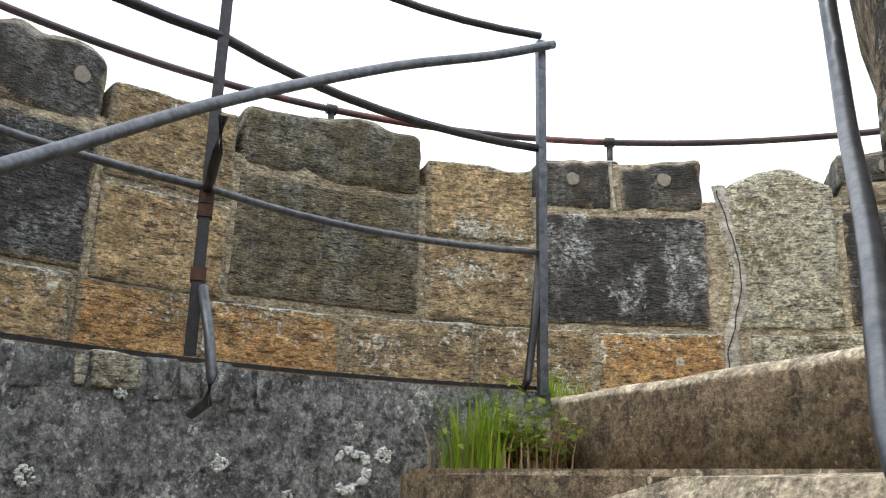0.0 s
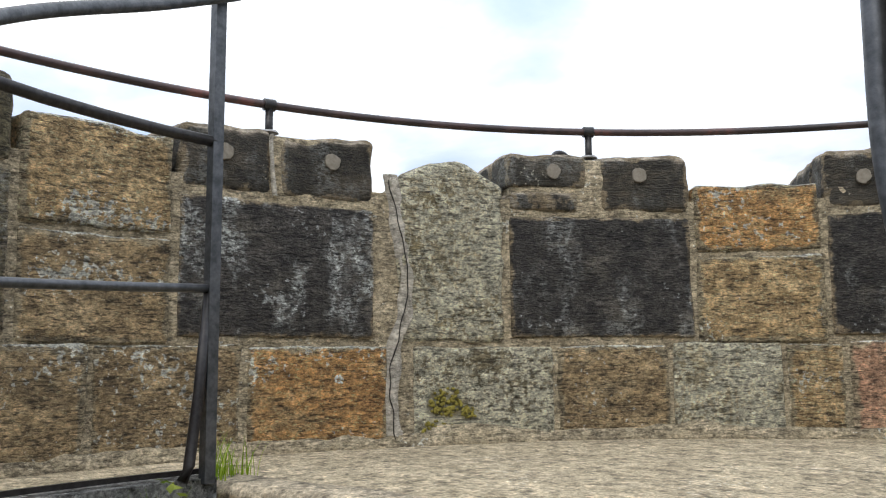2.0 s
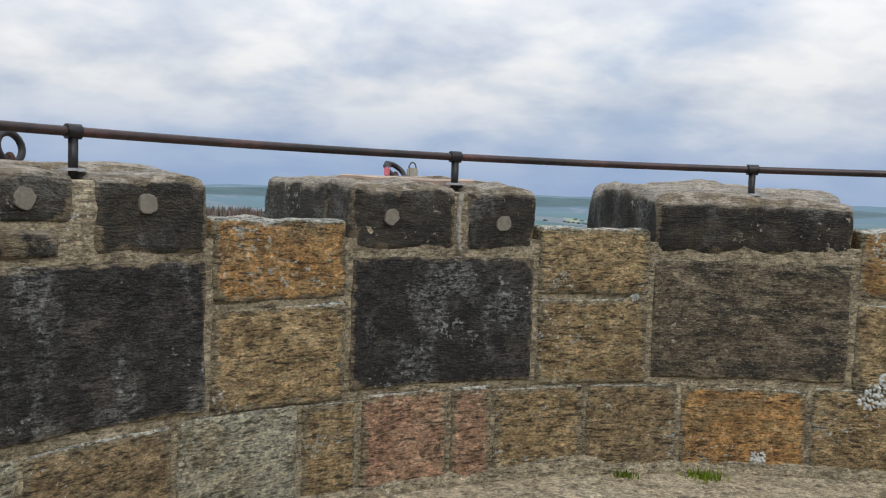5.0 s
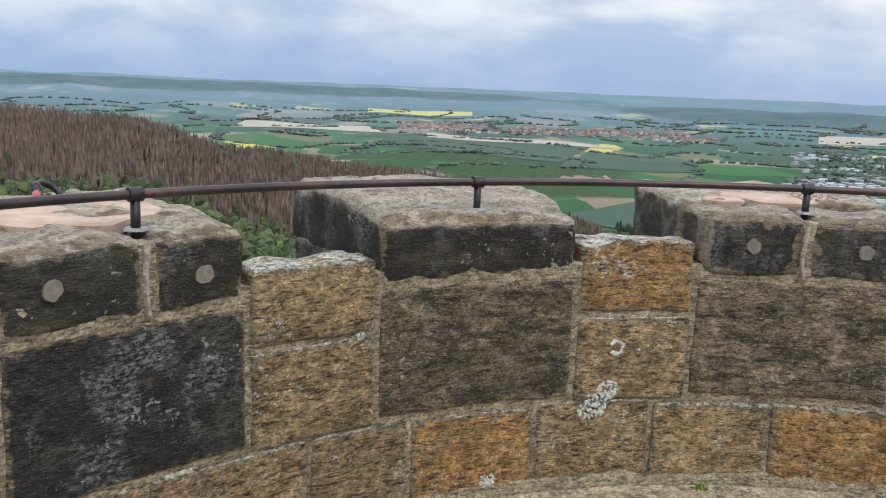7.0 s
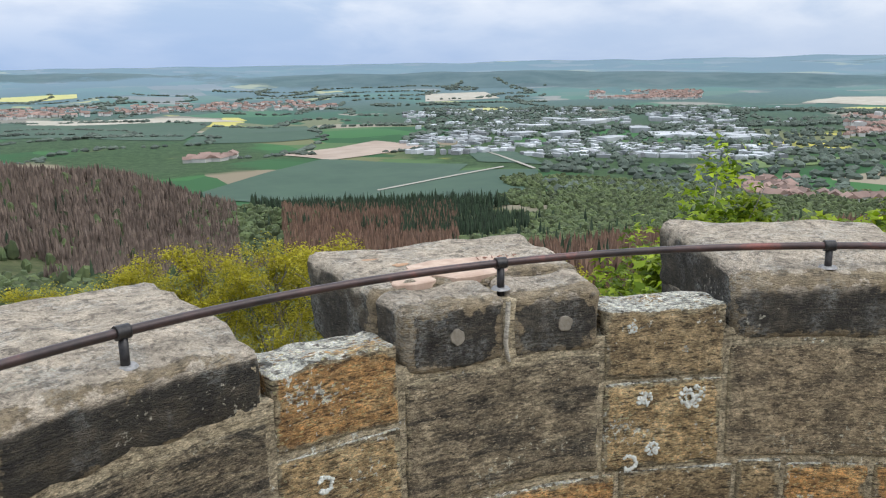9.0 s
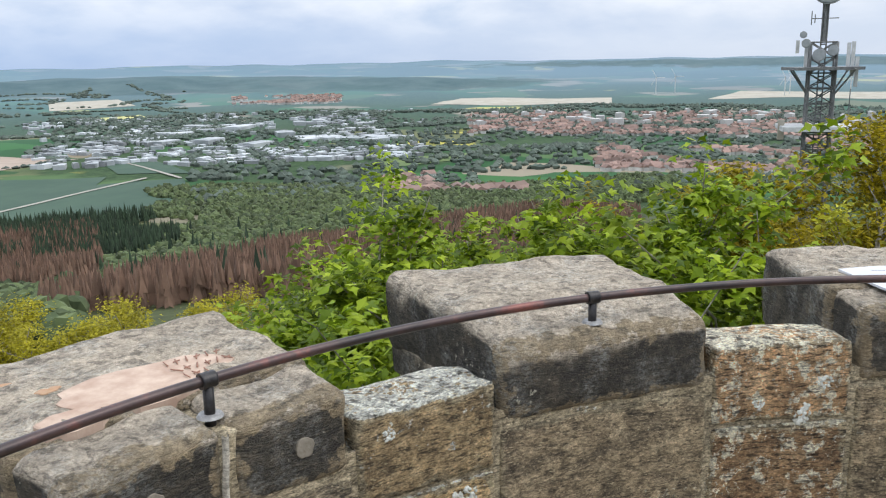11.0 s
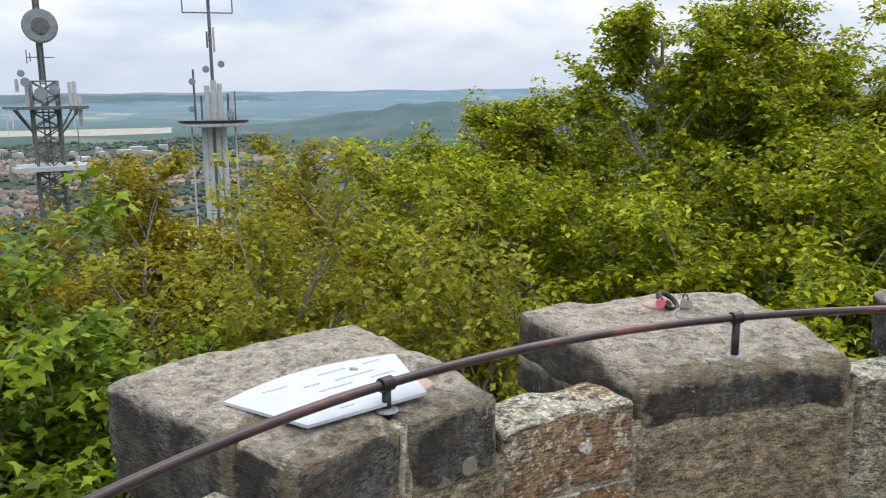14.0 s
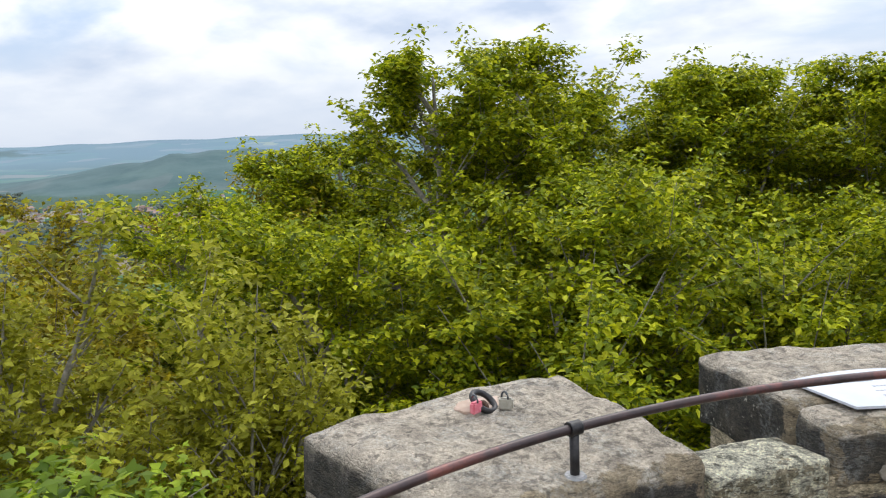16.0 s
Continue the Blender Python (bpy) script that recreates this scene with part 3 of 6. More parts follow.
def build_floor():
    """The platform: a thick slab with the stair well cut out of it."""
    bm = bmesh.new()
    na, radii = 180, [0.0, 0.25, 0.44, 0.6, 0.8, 1.0, 1.2, 1.4, 1.6, 1.8, WELL_R, 2.1, 2.2, 2.35, 2.6]
    top, bottom = {}, {}
    for i in range(na):
        for j, r in enumerate(radii):
            a = 360 * i / na
            if 90 < a <= WELL_A0 and r < WELL_R + 0.01:
                a -= (WELL_A0 - edge_angle(r)) * (a - 90) / (WELL_A0 - 90)
            x, y, _ = polar(r, a, 0)
            top[i, j] = bm.verts.new((x, y, 0.008 * noise.noise((x * 2.2, y * 2.2, 3)) if r < 2.5 else 0))
            bottom[i, j] = bm.verts.new((x, y, -0.26))
    for i in range(na):
        for j in range(len(radii) - 1):
            mid = 360 * (i + 0.5) / na
            if radii[j] < WELL_R - 0.01 and WELL_A0 < mid < WELL_A1:
                continue
            k = (i + 1) % na
            bm.faces.new((top[i, j], top[i, j + 1], top[k, j + 1], top[k, j]))
            bm.faces.new((bottom[i, j], bottom[k, j], bottom[k, j + 1], bottom[i, j + 1]))
    bmesh.ops.remove_doubles(bm, verts=bm.verts, dist=1e-5)
    edges = [e for e in bm.edges if len(e.link_faces) == 1]
    loose = [v for v in bm.verts if not v.link_faces]
    bmesh.ops.delete(bm, geom=loose, context="VERTS")
    ob = part("floor", bm, FLOOR)
    return tagged(ob, "worn light concrete roof platform of a round tower", "floor", kind="structure")


build_floor()


def build_parapet():
    # mortar core of the wall, a little behind the faces of the stones
    bm = bmesh.new()
    n = 168
    prof = [(R_IN + 0.006, -0.3), (R_IN + 0.006, 0.80), (R_SILL - 0.03, 0.80), (R_OUT - 0.03, 0.42), (R_OUT - 0.03, -14.5), (R_OUT - 0.6, -14.5), (R_OUT - 0.6, -0.3)]
    rings = [[bm.verts.new(polar(r, 360 * i / n, z)) for r, z in prof] for i in range(n)]
    for i in range(n):
        k = (i + 1) % n
        for j in range(len(prof)):
            l = (j + 1) % len(prof)
            bm.faces.new((rings[i][j], rings[i][l], rings[k][l], rings[k][j]))
    bmesh.ops.recalc_face_normals(bm, faces=bm.faces)
    wall = part("wall_parapet", bm, MORTAR)
    tagged(wall, "round battlement wall of weathered sandstone blocks with lime mortar joints", "parapet wall", kind="structure")
    rnd = random.Random(4)
    for i, (post, left, right, ztop, split, cap, big) in enumerate(MERLONS):
        gap = 0.22
        # mortar filling behind the stones of a merlon
        ring_block("merlon_core", left - 0.5, right + 0.5, 0.3, ztop - (0.012 if split else 0.03), R_IN + 0.007, R_OUT - 0.04, MORTAR, wall, 50 + i, 0.09, 0.01, 0.002)
        # big lower stone, then the cap
        ring_block("stone_block", left - gap, right + gap, 0.335, 0.742, R_IN - 0.004, R_IN + 0.22, big, wall, i * 7 + 1, 0.03, 0.011, 0.005)
        uneven = 0.03 if i in (1, 0) else 0.008

        def worn(u, w, r, z, zt=ztop, un=uneven, s=i):
            f = max(0.0, (z - 0.75) / (zt - 0.75))
            return z + f * (crown(s, r) + un * (noise.noise((u * 1.7, r * 3, s * 3.1)) - 0.12 * abs(u) ** 3) * 1.6)

        if split:
            for k, (a, b) in enumerate(((left - gap, post + 0.35), (post - 0.35, right + gap))):
                if i == 3 and k == 0:
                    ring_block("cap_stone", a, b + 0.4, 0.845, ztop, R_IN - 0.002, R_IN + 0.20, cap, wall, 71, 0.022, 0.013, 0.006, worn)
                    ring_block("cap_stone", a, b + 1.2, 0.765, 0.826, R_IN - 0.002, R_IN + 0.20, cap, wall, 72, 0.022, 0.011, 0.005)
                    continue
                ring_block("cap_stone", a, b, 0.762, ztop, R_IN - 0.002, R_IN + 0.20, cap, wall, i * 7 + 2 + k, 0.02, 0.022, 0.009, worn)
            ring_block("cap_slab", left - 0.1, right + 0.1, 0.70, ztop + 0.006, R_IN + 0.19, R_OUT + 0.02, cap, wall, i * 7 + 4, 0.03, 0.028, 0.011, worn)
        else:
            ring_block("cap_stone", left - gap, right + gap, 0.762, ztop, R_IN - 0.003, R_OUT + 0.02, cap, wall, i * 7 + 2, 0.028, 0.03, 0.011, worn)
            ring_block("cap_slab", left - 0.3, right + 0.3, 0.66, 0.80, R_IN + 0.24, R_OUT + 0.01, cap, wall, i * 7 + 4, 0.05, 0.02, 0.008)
        # crenel to the right of the merlon
        nxt = MERLONS[(i + 1) % 14][1]
        if nxt > right:
            nxt -= 360
        a, b, sill = right - 0.25, nxt + 0.25, SILLS[i]
        mats = {0: (TAN, TAN), 1: (TAN, BROWN), 2: (GREY, GREY), 3: (ORANGE, TAN), 4: (TAN, TAN), 5: (ORANGE, TAN), 6: (BROWN, TAN), 7: (RUSTY, RUSTY), 8: (RUSTY, ORANGE), 9: (GREY, GREY)}.get(i, (TAN, BROWN))
        mid = 0.62 + rnd.uniform(-0.01, 0.02)

        def sag(u, w, r, z, s=i, zs=sill):
            f = max(0.0, (z - 0.64) / (zs - 0.64))
            hump = 0.06 * (math.cos(u * 1.9) - 0.75) if s == 2 else 0.0
            return z + f * (hump + 0.016 * noise.noise((u * 2, w * 1.2, s * 5.3)) - 0.02 * max(0, w))

        if i == 2:
            ring_block("stone_block", a - 1.2, b, 0.315, sill, R_IN - 0.008, R_SILL, mats[0], wall, i * 7 + 5, 0.03, 0.03, 0.012, sag)
        else:
            ring_block("stone_block", a, b, mid + 0.008, sill, R_IN - 0.004, R_SILL, mats[0], wall, i * 7 + 5, 0.026, 0.014, 0.006, sag)
            ring_block("stone_block", a, b, 0.315, mid - 0.008, R_IN - 0.003, R_IN + 0.2, mats[1], wall, i * 7 + 6, 0.03, 0.011, 0.006)
    # bottom course: right edge of each stone and its material
    course = [(214, BROWN), (206, TAN), (197, ORANGE), (187, ORANGE), (176.4, BROWN), (166.6, BROWN), (156.2, ORANGE), (154.6, GREY), (143.4, GREY), (134.4, BROWN), (125.8, GREY), (121.4, TAN), (114.3, PINK), (110.8, PINK), (103.2, TAN),
              (95.4, BROWN), (85.0, ORANGE), (75.3, TAN), (65.6, TAN), (55.3, ORANGE), (45.6, BROWN), (41.8, BROWN), (35.0, ORANGE), (26, ORANGE), (16, TAN), (5, BROWN), (-6, RUSTY), (-18, TAN), (-30, BROWN), (-42, TAN), (-55, GREY), (-66, TAN), (-78, BROWN), (-90, TAN), (-102, ORANGE), (-113, TAN), (-125, BROWN), (-136, TAN)]
    a = 224.0
    for k, (b, mat) in enumerate(course):
        if k != 7:
            ring_block("stone_block", a - 0.2, b + 0.2, -0.03, 0.305 + rnd.uniform(-0.008, 0.014), R_IN - rnd.uniform(0, 0.008), R_IN + 0.2, mat, wall, 300 + k, 0.028, 0.011, 0.006)
        a = b
    return wall


PARAPET = build_parapet()


def build_rail():
    """The iron hand rail on the battlements, with one post with a collar on each merlon."""
    rail = thing("parapet_rail", "dark painted iron hand rail on short posts along the battlements", "railing")
    part("rail", tube([polar(POST_R, a, RAIL_Z) for a in np.arange(0, 360, 2.0)], 0.0125, 10, closed=True), RAIL, rail)
    for i, (post, left, right, ztop, *_rest) in enumerate(MERLONS):
        c = Vector(polar(POST_R, post, 0))
        p = part("post", tube([c + Vector((0, 0, ztop - 0.03)), c + Vector((0, 0, RAIL_Z - 0.01))], 0.0125, 8), IRON, rail)
        t = Vector((-math.sin(radians(post)), math.cos(radians(post)), 0))
        part("collar", tube([c + t * s + Vector((0, 0, RAIL_Z)) for s in (-0.018, -0.014, 0.014, 0.018)], 0.019, 10), IRON, rail)
        bm = bmesh.new()
        bmesh.ops.create_cone(bm, cap_ends=True, segments=14, radius1=0.031, radius2=0.026, depth=0.007, matrix=Matrix.Translation(c + Vector((0, 0, cap_z(i, POST_R) + 0.005))))
        part("foot", bm, LEAD, rail, "grey lead foot of the post")
    return rail


build_rail()
# ---------------------------------------------------------------- stair: treads, well wall, pillar, railings
def build_stair():
    stair = thing("spiral_stair", "worn brown sandstone spiral stair climbing to the platform", "stair", kind="structure")
    n, rise, turn = 14, 0.185, 12.2
    for i in range(n):
        z1 = -rise * (i + 1) + 0.0
        bm = bmesh.new()
        rows = []
        for j in range(6):
            da = turn * i - 1.0 + (turn + 1.6) * j / 5
            rows.append([bm.verts.new(polar(r, edge_angle(r) + da, z)) for r, z in ((0.30, z1 - 0.24), (WELL_R + 0.02, z1 - 0.24), (WELL_R + 0.02, z1), (1.1, z1), (0.6, z1), (0.30, z1))])
        for j in range(5):
            for k in range(6):
                l = (k + 1) % 6
                bm.faces.new((rows[j][k], rows[j][l], rows[j + 1][l], rows[j + 1][k]))
        bm.faces.new(rows[0][::-1])
        bm.faces.new(rows[-1])
        bmesh.ops.recalc_face_normals(bm, faces=bm.faces)
        bmesh.ops.bevel(bm, geom=[e for e in bm.edges if e.calc_face_angle(0) > 0.6], offset=0.014, segments=2, affect="EDGES")
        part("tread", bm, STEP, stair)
    return stair


build_stair()


def build_edge_step():
    """The front of the platform where the stair arrives: a riser with a rounded nosing."""
    bm = bmesh.new()
    d = Vector((-1, -0.1, 0)).normalized()
    start, nrm = Vector((-0.34, 0.366, 0)), Vector((0.1, -1, 0)).normalized()
    prof = [(-0.10, 0.006), (-0.004, 0.006), (0.012, -0.004), (0.018, -0.02), (0.014, -0.05), (0.012, -0.20), (-0.10, -0.20)]
    rows = []
    for i in range(25):
        s = 1.70 * i / 24
        rows.append([bm.verts.new(start + d * s + nrm * (o + 0.004 * noise.noise((s * 9, o * 30, 1))) + Vector((0, 0, z + 0.012 + 0.004 * noise.noise((s * 5, z * 9, 4))))) for o, z in prof])
    for i in range(24):
        for k in range(len(prof)):
            l = (k + 1) % len(prof)
            bm.faces.new((rows[i][k], rows[i][l], rows[i + 1][l], rows[i + 1][k]))
    bm.faces.new(rows[0])
    bm.faces.new(rows[-1][::-1])
    bmesh.ops.recalc_face_normals(bm, faces=bm.faces)
    for f in bm.faces:
        f.smooth = True
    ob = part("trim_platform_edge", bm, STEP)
    return tagged(ob, "stained brown sandstone edge step of the tower platform", "step", kind="structure")


build_edge_step()


def build_well():
    bm = bmesh.new()
    n = 72
    rows = []
    for i in range(n + 1):
        a = 174.5 + 357 * i / n
        low_only = a > WELL_A1 + 0.5
        ring = []
        for z in [0.03 if not low_only else -0.2] + [-0.1 - 0.3 * k if not low_only else -0.22 - 0.29 * k for k in range(12)]:
            rr = WELL_R + 0.006 * noise.noise((a * 0.2, z * 4, 0))
            ring.append(bm.verts.new(polar(rr, a, z)))
        back = [bm.verts.new(polar(WELL_R + 0.12, a, v.co.z)) for v in (ring[0], ring[-1])]
        rows.append(ring + back[::-1])
    for i in range(n):
        m = len(rows[0])
        for k in range(m):
            l = (k + 1) % m
            bm.faces.new((rows[i][k], rows[i][l], rows[i + 1][l], rows[i + 1][k]))
    bm.faces.new(rows[0][::-1])
    bm.faces.new(rows[-1])
    bmesh.ops.recalc_face_normals(bm, faces=bm.faces)
    ob = part("wall_stairwell", bm, WELL)
    tagged(ob, "rough dark grey rendered wall of the stair well with pale lichen", "wall", kind="structure")
    # broken stones along the top edge
    rnd = random.Random(8)
    a = 197.0
    while a < 214:
        w = rnd.uniform(1.2, 3.6)
        low = -0.04
        ring_block("edge_stone", a + w - 0.2, a, low - rnd.uniform(0, 0.03), 0.036 + rnd.uniform(-0.012, 0.006), WELL_R - 0.007 - rnd.uniform(0, 0.012), WELL_R + 0.10, rnd.choice((WELL, WELL, GREY)), ob, 500 + int(a * 7), 0.02, 0.010, 0.010)
        a += w
    strip = part("edge_strip", tube(arc(WELL_R + 0.03, 174.5, 350, 0.042, n=70), 0.0075, 4, square=True), IRON)
    tagged(strip, "dark rusted flat iron strip along the stair well edge", "iron strip")
    return ob


build_well()


def build_pillar():
    """The rough stone newel in the middle of the spiral stair."""
    bm = bmesh.new()
    rows = []
    for j in range(60):
        z = -2.6 + 3.4 * j / 59
        ring = []
        for i in range(56):
            th = 2 * math.pi * i / 56
            q = Vector((math.cos(th), math.sin(th), 0))
            swell = min(1.0, max(0.0, (z - 0.05) / 0.3))
            r = 0.553 + 0.017 * swell * swell * (3 - 2 * swell) + 0.018 * noise.fractal(Vector((q.x * 1.3, q.y * 1.3, z * 2.4)), 1, 2, 4) + 0.026 * noise.noise(Vector((q.x * 3.2, q.y * 3.2, z * 6)))
            r += 0.012 * math.cos(z * 9.0 + 1.0) + 0.03 * min(1.0, max(0.0, z * 2)) * max(0.0, noise.noise(Vector((q.x * 2.1 + 4, q.y * 2.1, z * 3.3))))
            ring.append(bm.verts.new((-0.01 + r * q.x, 0.28 + r * q.y, z)))
        rows.append(ring)
    for j in range(59):
        for i in range(56):
            k = (i + 1) % 56
            bm.faces.new((rows[j][i], rows[j][k], rows[j + 1][k], rows[j + 1][i]))
    bm.faces.new(rows[-1])
    for f in bm.faces:
        f.smooth = True
    return tagged(part("stone_pillar", bm, ROCK), "rough-hewn brown stone newel pillar in the stair well", "pillar", kind="structure")


build_pillar()


def build_well_guard():
    """Square posts with three rails round the stair well, and the sloping hand rail fixed to them."""
    guard = thing("stairwell_railing", "dark forged iron railing round the stair well, paint worn", "railing")
    ang = [175.2, 205.9, 238.0, 272.0, 306.0]
    rad = [1.947, 1.761, 1.80, 1.85, 1.88]
    for i, (a, r) in enumerate(zip(ang, rad)):
        x, y, _ = polar(r, a, 0)
        top = 1.10 if i == 0 else 1.16
        part("post", tube([(x, y, 0.02), (x, y, top)], 0.0175, square=True), STEEL if i == 0 else IRON, guard)
        if i:
            part("brace", tube([(x * 0.985, y * 0.985, 0.16), (x * 0.955, y * 0.955, 0.05), (x * 0.94, y * 0.94, -0.03), (x * 0.945, y * 0.945, -0.08), (x * 0.98, y * 0.98, -0.10)], 0.011, 8), STEEL, guard)
    part("brace", tube([(-1.943, 0.16, 0.44), (-1.935, 0.135, 0.2), (-1.93, 0.115, 0.06), (-1.93, 0.10, 0.03)], 0.012, 8), IRON, guard)

    def ring_rail(z, size, drop):
        pts = []
        for k in range(len(ang) - 1):
            for s in range(8):
                f = s / 8
                zz = z - drop * min(1.0, k + f)
                pts.append(polar(rad[k] + (rad[k + 1] - rad[k]) * f + (0.02 * math.sin(math.pi * f)), ang[k] + (ang[k + 1] - ang[k]) * f, zz))
        pts.append(polar(rad[-1], ang[-1], z - drop))
        return tube(pts, size, 8)

    for z, size, drop in ((1.12, 0.0115, 0.04), (0.745, 0.0125, -0.005), (0.425, 0.0095, 0.04)):
        part("rail", ring_rail(z, size, drop), STEEL if z < 0.5 else IRON, guard)
    slope = [(-1.917, 0.196, 1.085), (-1.86, -0.02, 0.98), (-1.72, -0.35, 0.815), (-1.42, -0.75, 0.520), (-1.10, -1.06, 0.22), (-0.70, -1.33, -0.08), (-0.1, -1.50, -0.45)]
    part("hand_rail", tube(smooth_path(slope), 0.0135, 10), STEEL, guard, "worn grey sloping hand rail")
    for z in (0.33, 0.36, 0.19):
        part("strap", tube([(-1.584, -0.769, z - 0.014), (-1.584, -0.769, z + 0.014)], 0.0225, square=True), RUST, guard, "rusty iron strap round the post")
    part("bracket", tube([(-1.43, -0.752, 0.49), (-1.45, -0.755, 0.42), (-1.52, -0.765, 0.38), (-1.58, -0.77, 0.38)], 0.011, 8), IRON, guard)
    return guard


def smooth_path(pts, n=8):
    """Points of a Catmull-Rom curve through pts."""
    p = [Vector(q) for q in pts]
    p = [2 * p[0] - p[1]] + p + [2 * p[-1] - p[-2]]
    out = []
    for i in range(1, len(p) - 2):
        for k in range(n):
            t = k / n
            a, b, c, d = p[i - 1:i + 3]
            out.append(0.5 * ((2 * b) + (c - a) * t + (2 * a - 5 * b + 4 * c - d) * t * t + (3 * b - a - 3 * c + d) * t ** 3))
    out.append(p[-2])
    return out


build_well_guard()
inner = thing("newel_hand_rail", "worn grey iron pipe hand rail winding round the pillar", "railing")
part("pipe", tube(smooth_path([(-0.556, -0.02, 0.69), (-0.557, -0.026, 0.56), (-0.553, -0.034, 0.42), (-0.522, -0.057, 0.27), (-0.467, -0.105, 0.155), (-0.382, -0.178, 0.042), (-0.302, -0.251, -0.056), (-0.244, -0.308, -0.13), (-0.17, -0.37, -0.22), (-0.03, -0.42, -0.4)]), 0.0108, 12), STEEL, inner)
part("foot", tube([(-0.556, -0.02, 0.685), (-0.53, 0.0, 0.71), (-0.42, 0.06, 0.71)], 0.0108, 10), STEEL, inner)
# ---------------------------------------------------------------- land
EYE_Z = 1.7
PLAIN = [(0, -14.5), (30, -15.5), (70, -22), (150, -42), (300, -74), (500, -104), (700, -119), (1200, -124), (1800, -122), (2500, -112), (3200, -90), (4000, -52), (4900, 6)]
RIDGE = [(-180, -60), (0, -60), (20, -16), (40, -13.5), (46, -12.5), (52, -9.5), (56, -8.5), (66, -5.7), (73, -4.9), (81, -3.9), (89, -1.9), (95, -1.4), (105, -0.8), (120, -0.6), (140, -2), (165, -60), (180, -60)]
HILLS = [(37, 3500, 11, 380, 34), (22, 3300, 9, 300, 22), (48, 3700, 8, 300, 18), (75, 4200, 16, 300, 16), (95, 4300, 14, 300, 22), (-6, 4300, 14, 300, 14), (-27, 2500, 7, 330, 66), (-34, 2600, 5, 300, 50), (-72, 2300, 9, 500, 150), (-90, 2400, 14, 500, 160), (8, 4500, 20, 250, 8)]


def step_lerp(table, x):
    for (x0, y0), (x1, y1) in zip(table, table[1:]):
        if x <= x1:
            f = (x - x0) / (x1 - x0)
            f = f * f * (3 - 2 * f) if table is RIDGE else f
            return y0 + (y1 - y0) * f
    return table[-1][1]


def land_z(x, y):
    r = math.hypot(x, y)
    a = math.degrees(math.atan2(y, x))
    z = step_lerp(PLAIN, r)
    top = 600 * math.tan(radians(step_lerp(RIDGE, a))) - 11
    side = top - (600 - r) * 0.105 if r < 600 else top - (r - 600) * 0.24
    if r > 90:
        k = min(1.0, (r - 90) / 120)
        d = side - z
        z += k * (d + math.sqrt(d * d + 64)) / 2
    for ha, hr, wa, wr, h in HILLS:
        da = (a - ha + 180) % 360 - 180
        q = (da / wa) ** 2 + ((r - hr) / wr) ** 2
        if q < 6:
            z += h * math.exp(-q) * (1 + 0.25 * noise.noise((a * 0.5, r * 0.004, ha)))
    if r > 60:
        z += 0.012 * min(r, 900) * noise.noise((x * 0.004, y * 0.004, 2.0))
    return z


LAND_AZ = np.concatenate([np.arange(-100, 130, 0.6), np.arange(130, 260, 4.0)])
LAND_R = [3.4, 8, 16, 30, 50, 75, 100, 130, 160, 200, 240, 280, 320, 360, 400, 440, 480, 520, 550, 575, 590, 600, 610, 630, 660, 700, 750, 820, 900, 1000, 1100, 1200, 1350, 1500, 1650, 1800, 1950, 2100, 2250, 2400, 2500, 2600, 2700, 2850, 3000, 3100, 3200, 3300, 3400, 3500, 3600, 3700, 3850, 4000, 4150, 4300, 4450, 4600, 4750, 4900]


@functools.lru_cache(maxsize=None)
def land_node(i, j):
    x, y, _ = polar(LAND_R[j], LAND_AZ[i], 0)
    return land_z(x, y)


def sheet_z(x, y):
    """Height of the ground sheet itself, between its corners."""
    r, a = math.hypot(x, y), math.degrees(math.atan2(y, x))
    i = max(0, min(382, int((a + 100) / 0.6)))
    j = max(0, min(len(LAND_R) - 2, int(np.searchsorted(LAND_R, r)) - 1))
    u = min(1, max(0, (a + 100) / 0.6 - i))
    v = min(1, max(0, (r - LAND_R[j]) / (LAND_R[j + 1] - LAND_R[j])))
    return (land_node(i, j) * (1 - u) + land_node(i + 1, j) * u) * (1 - v) + (land_node(i, j + 1) * (1 - u) + land_node(i + 1, j + 1) * u) * v


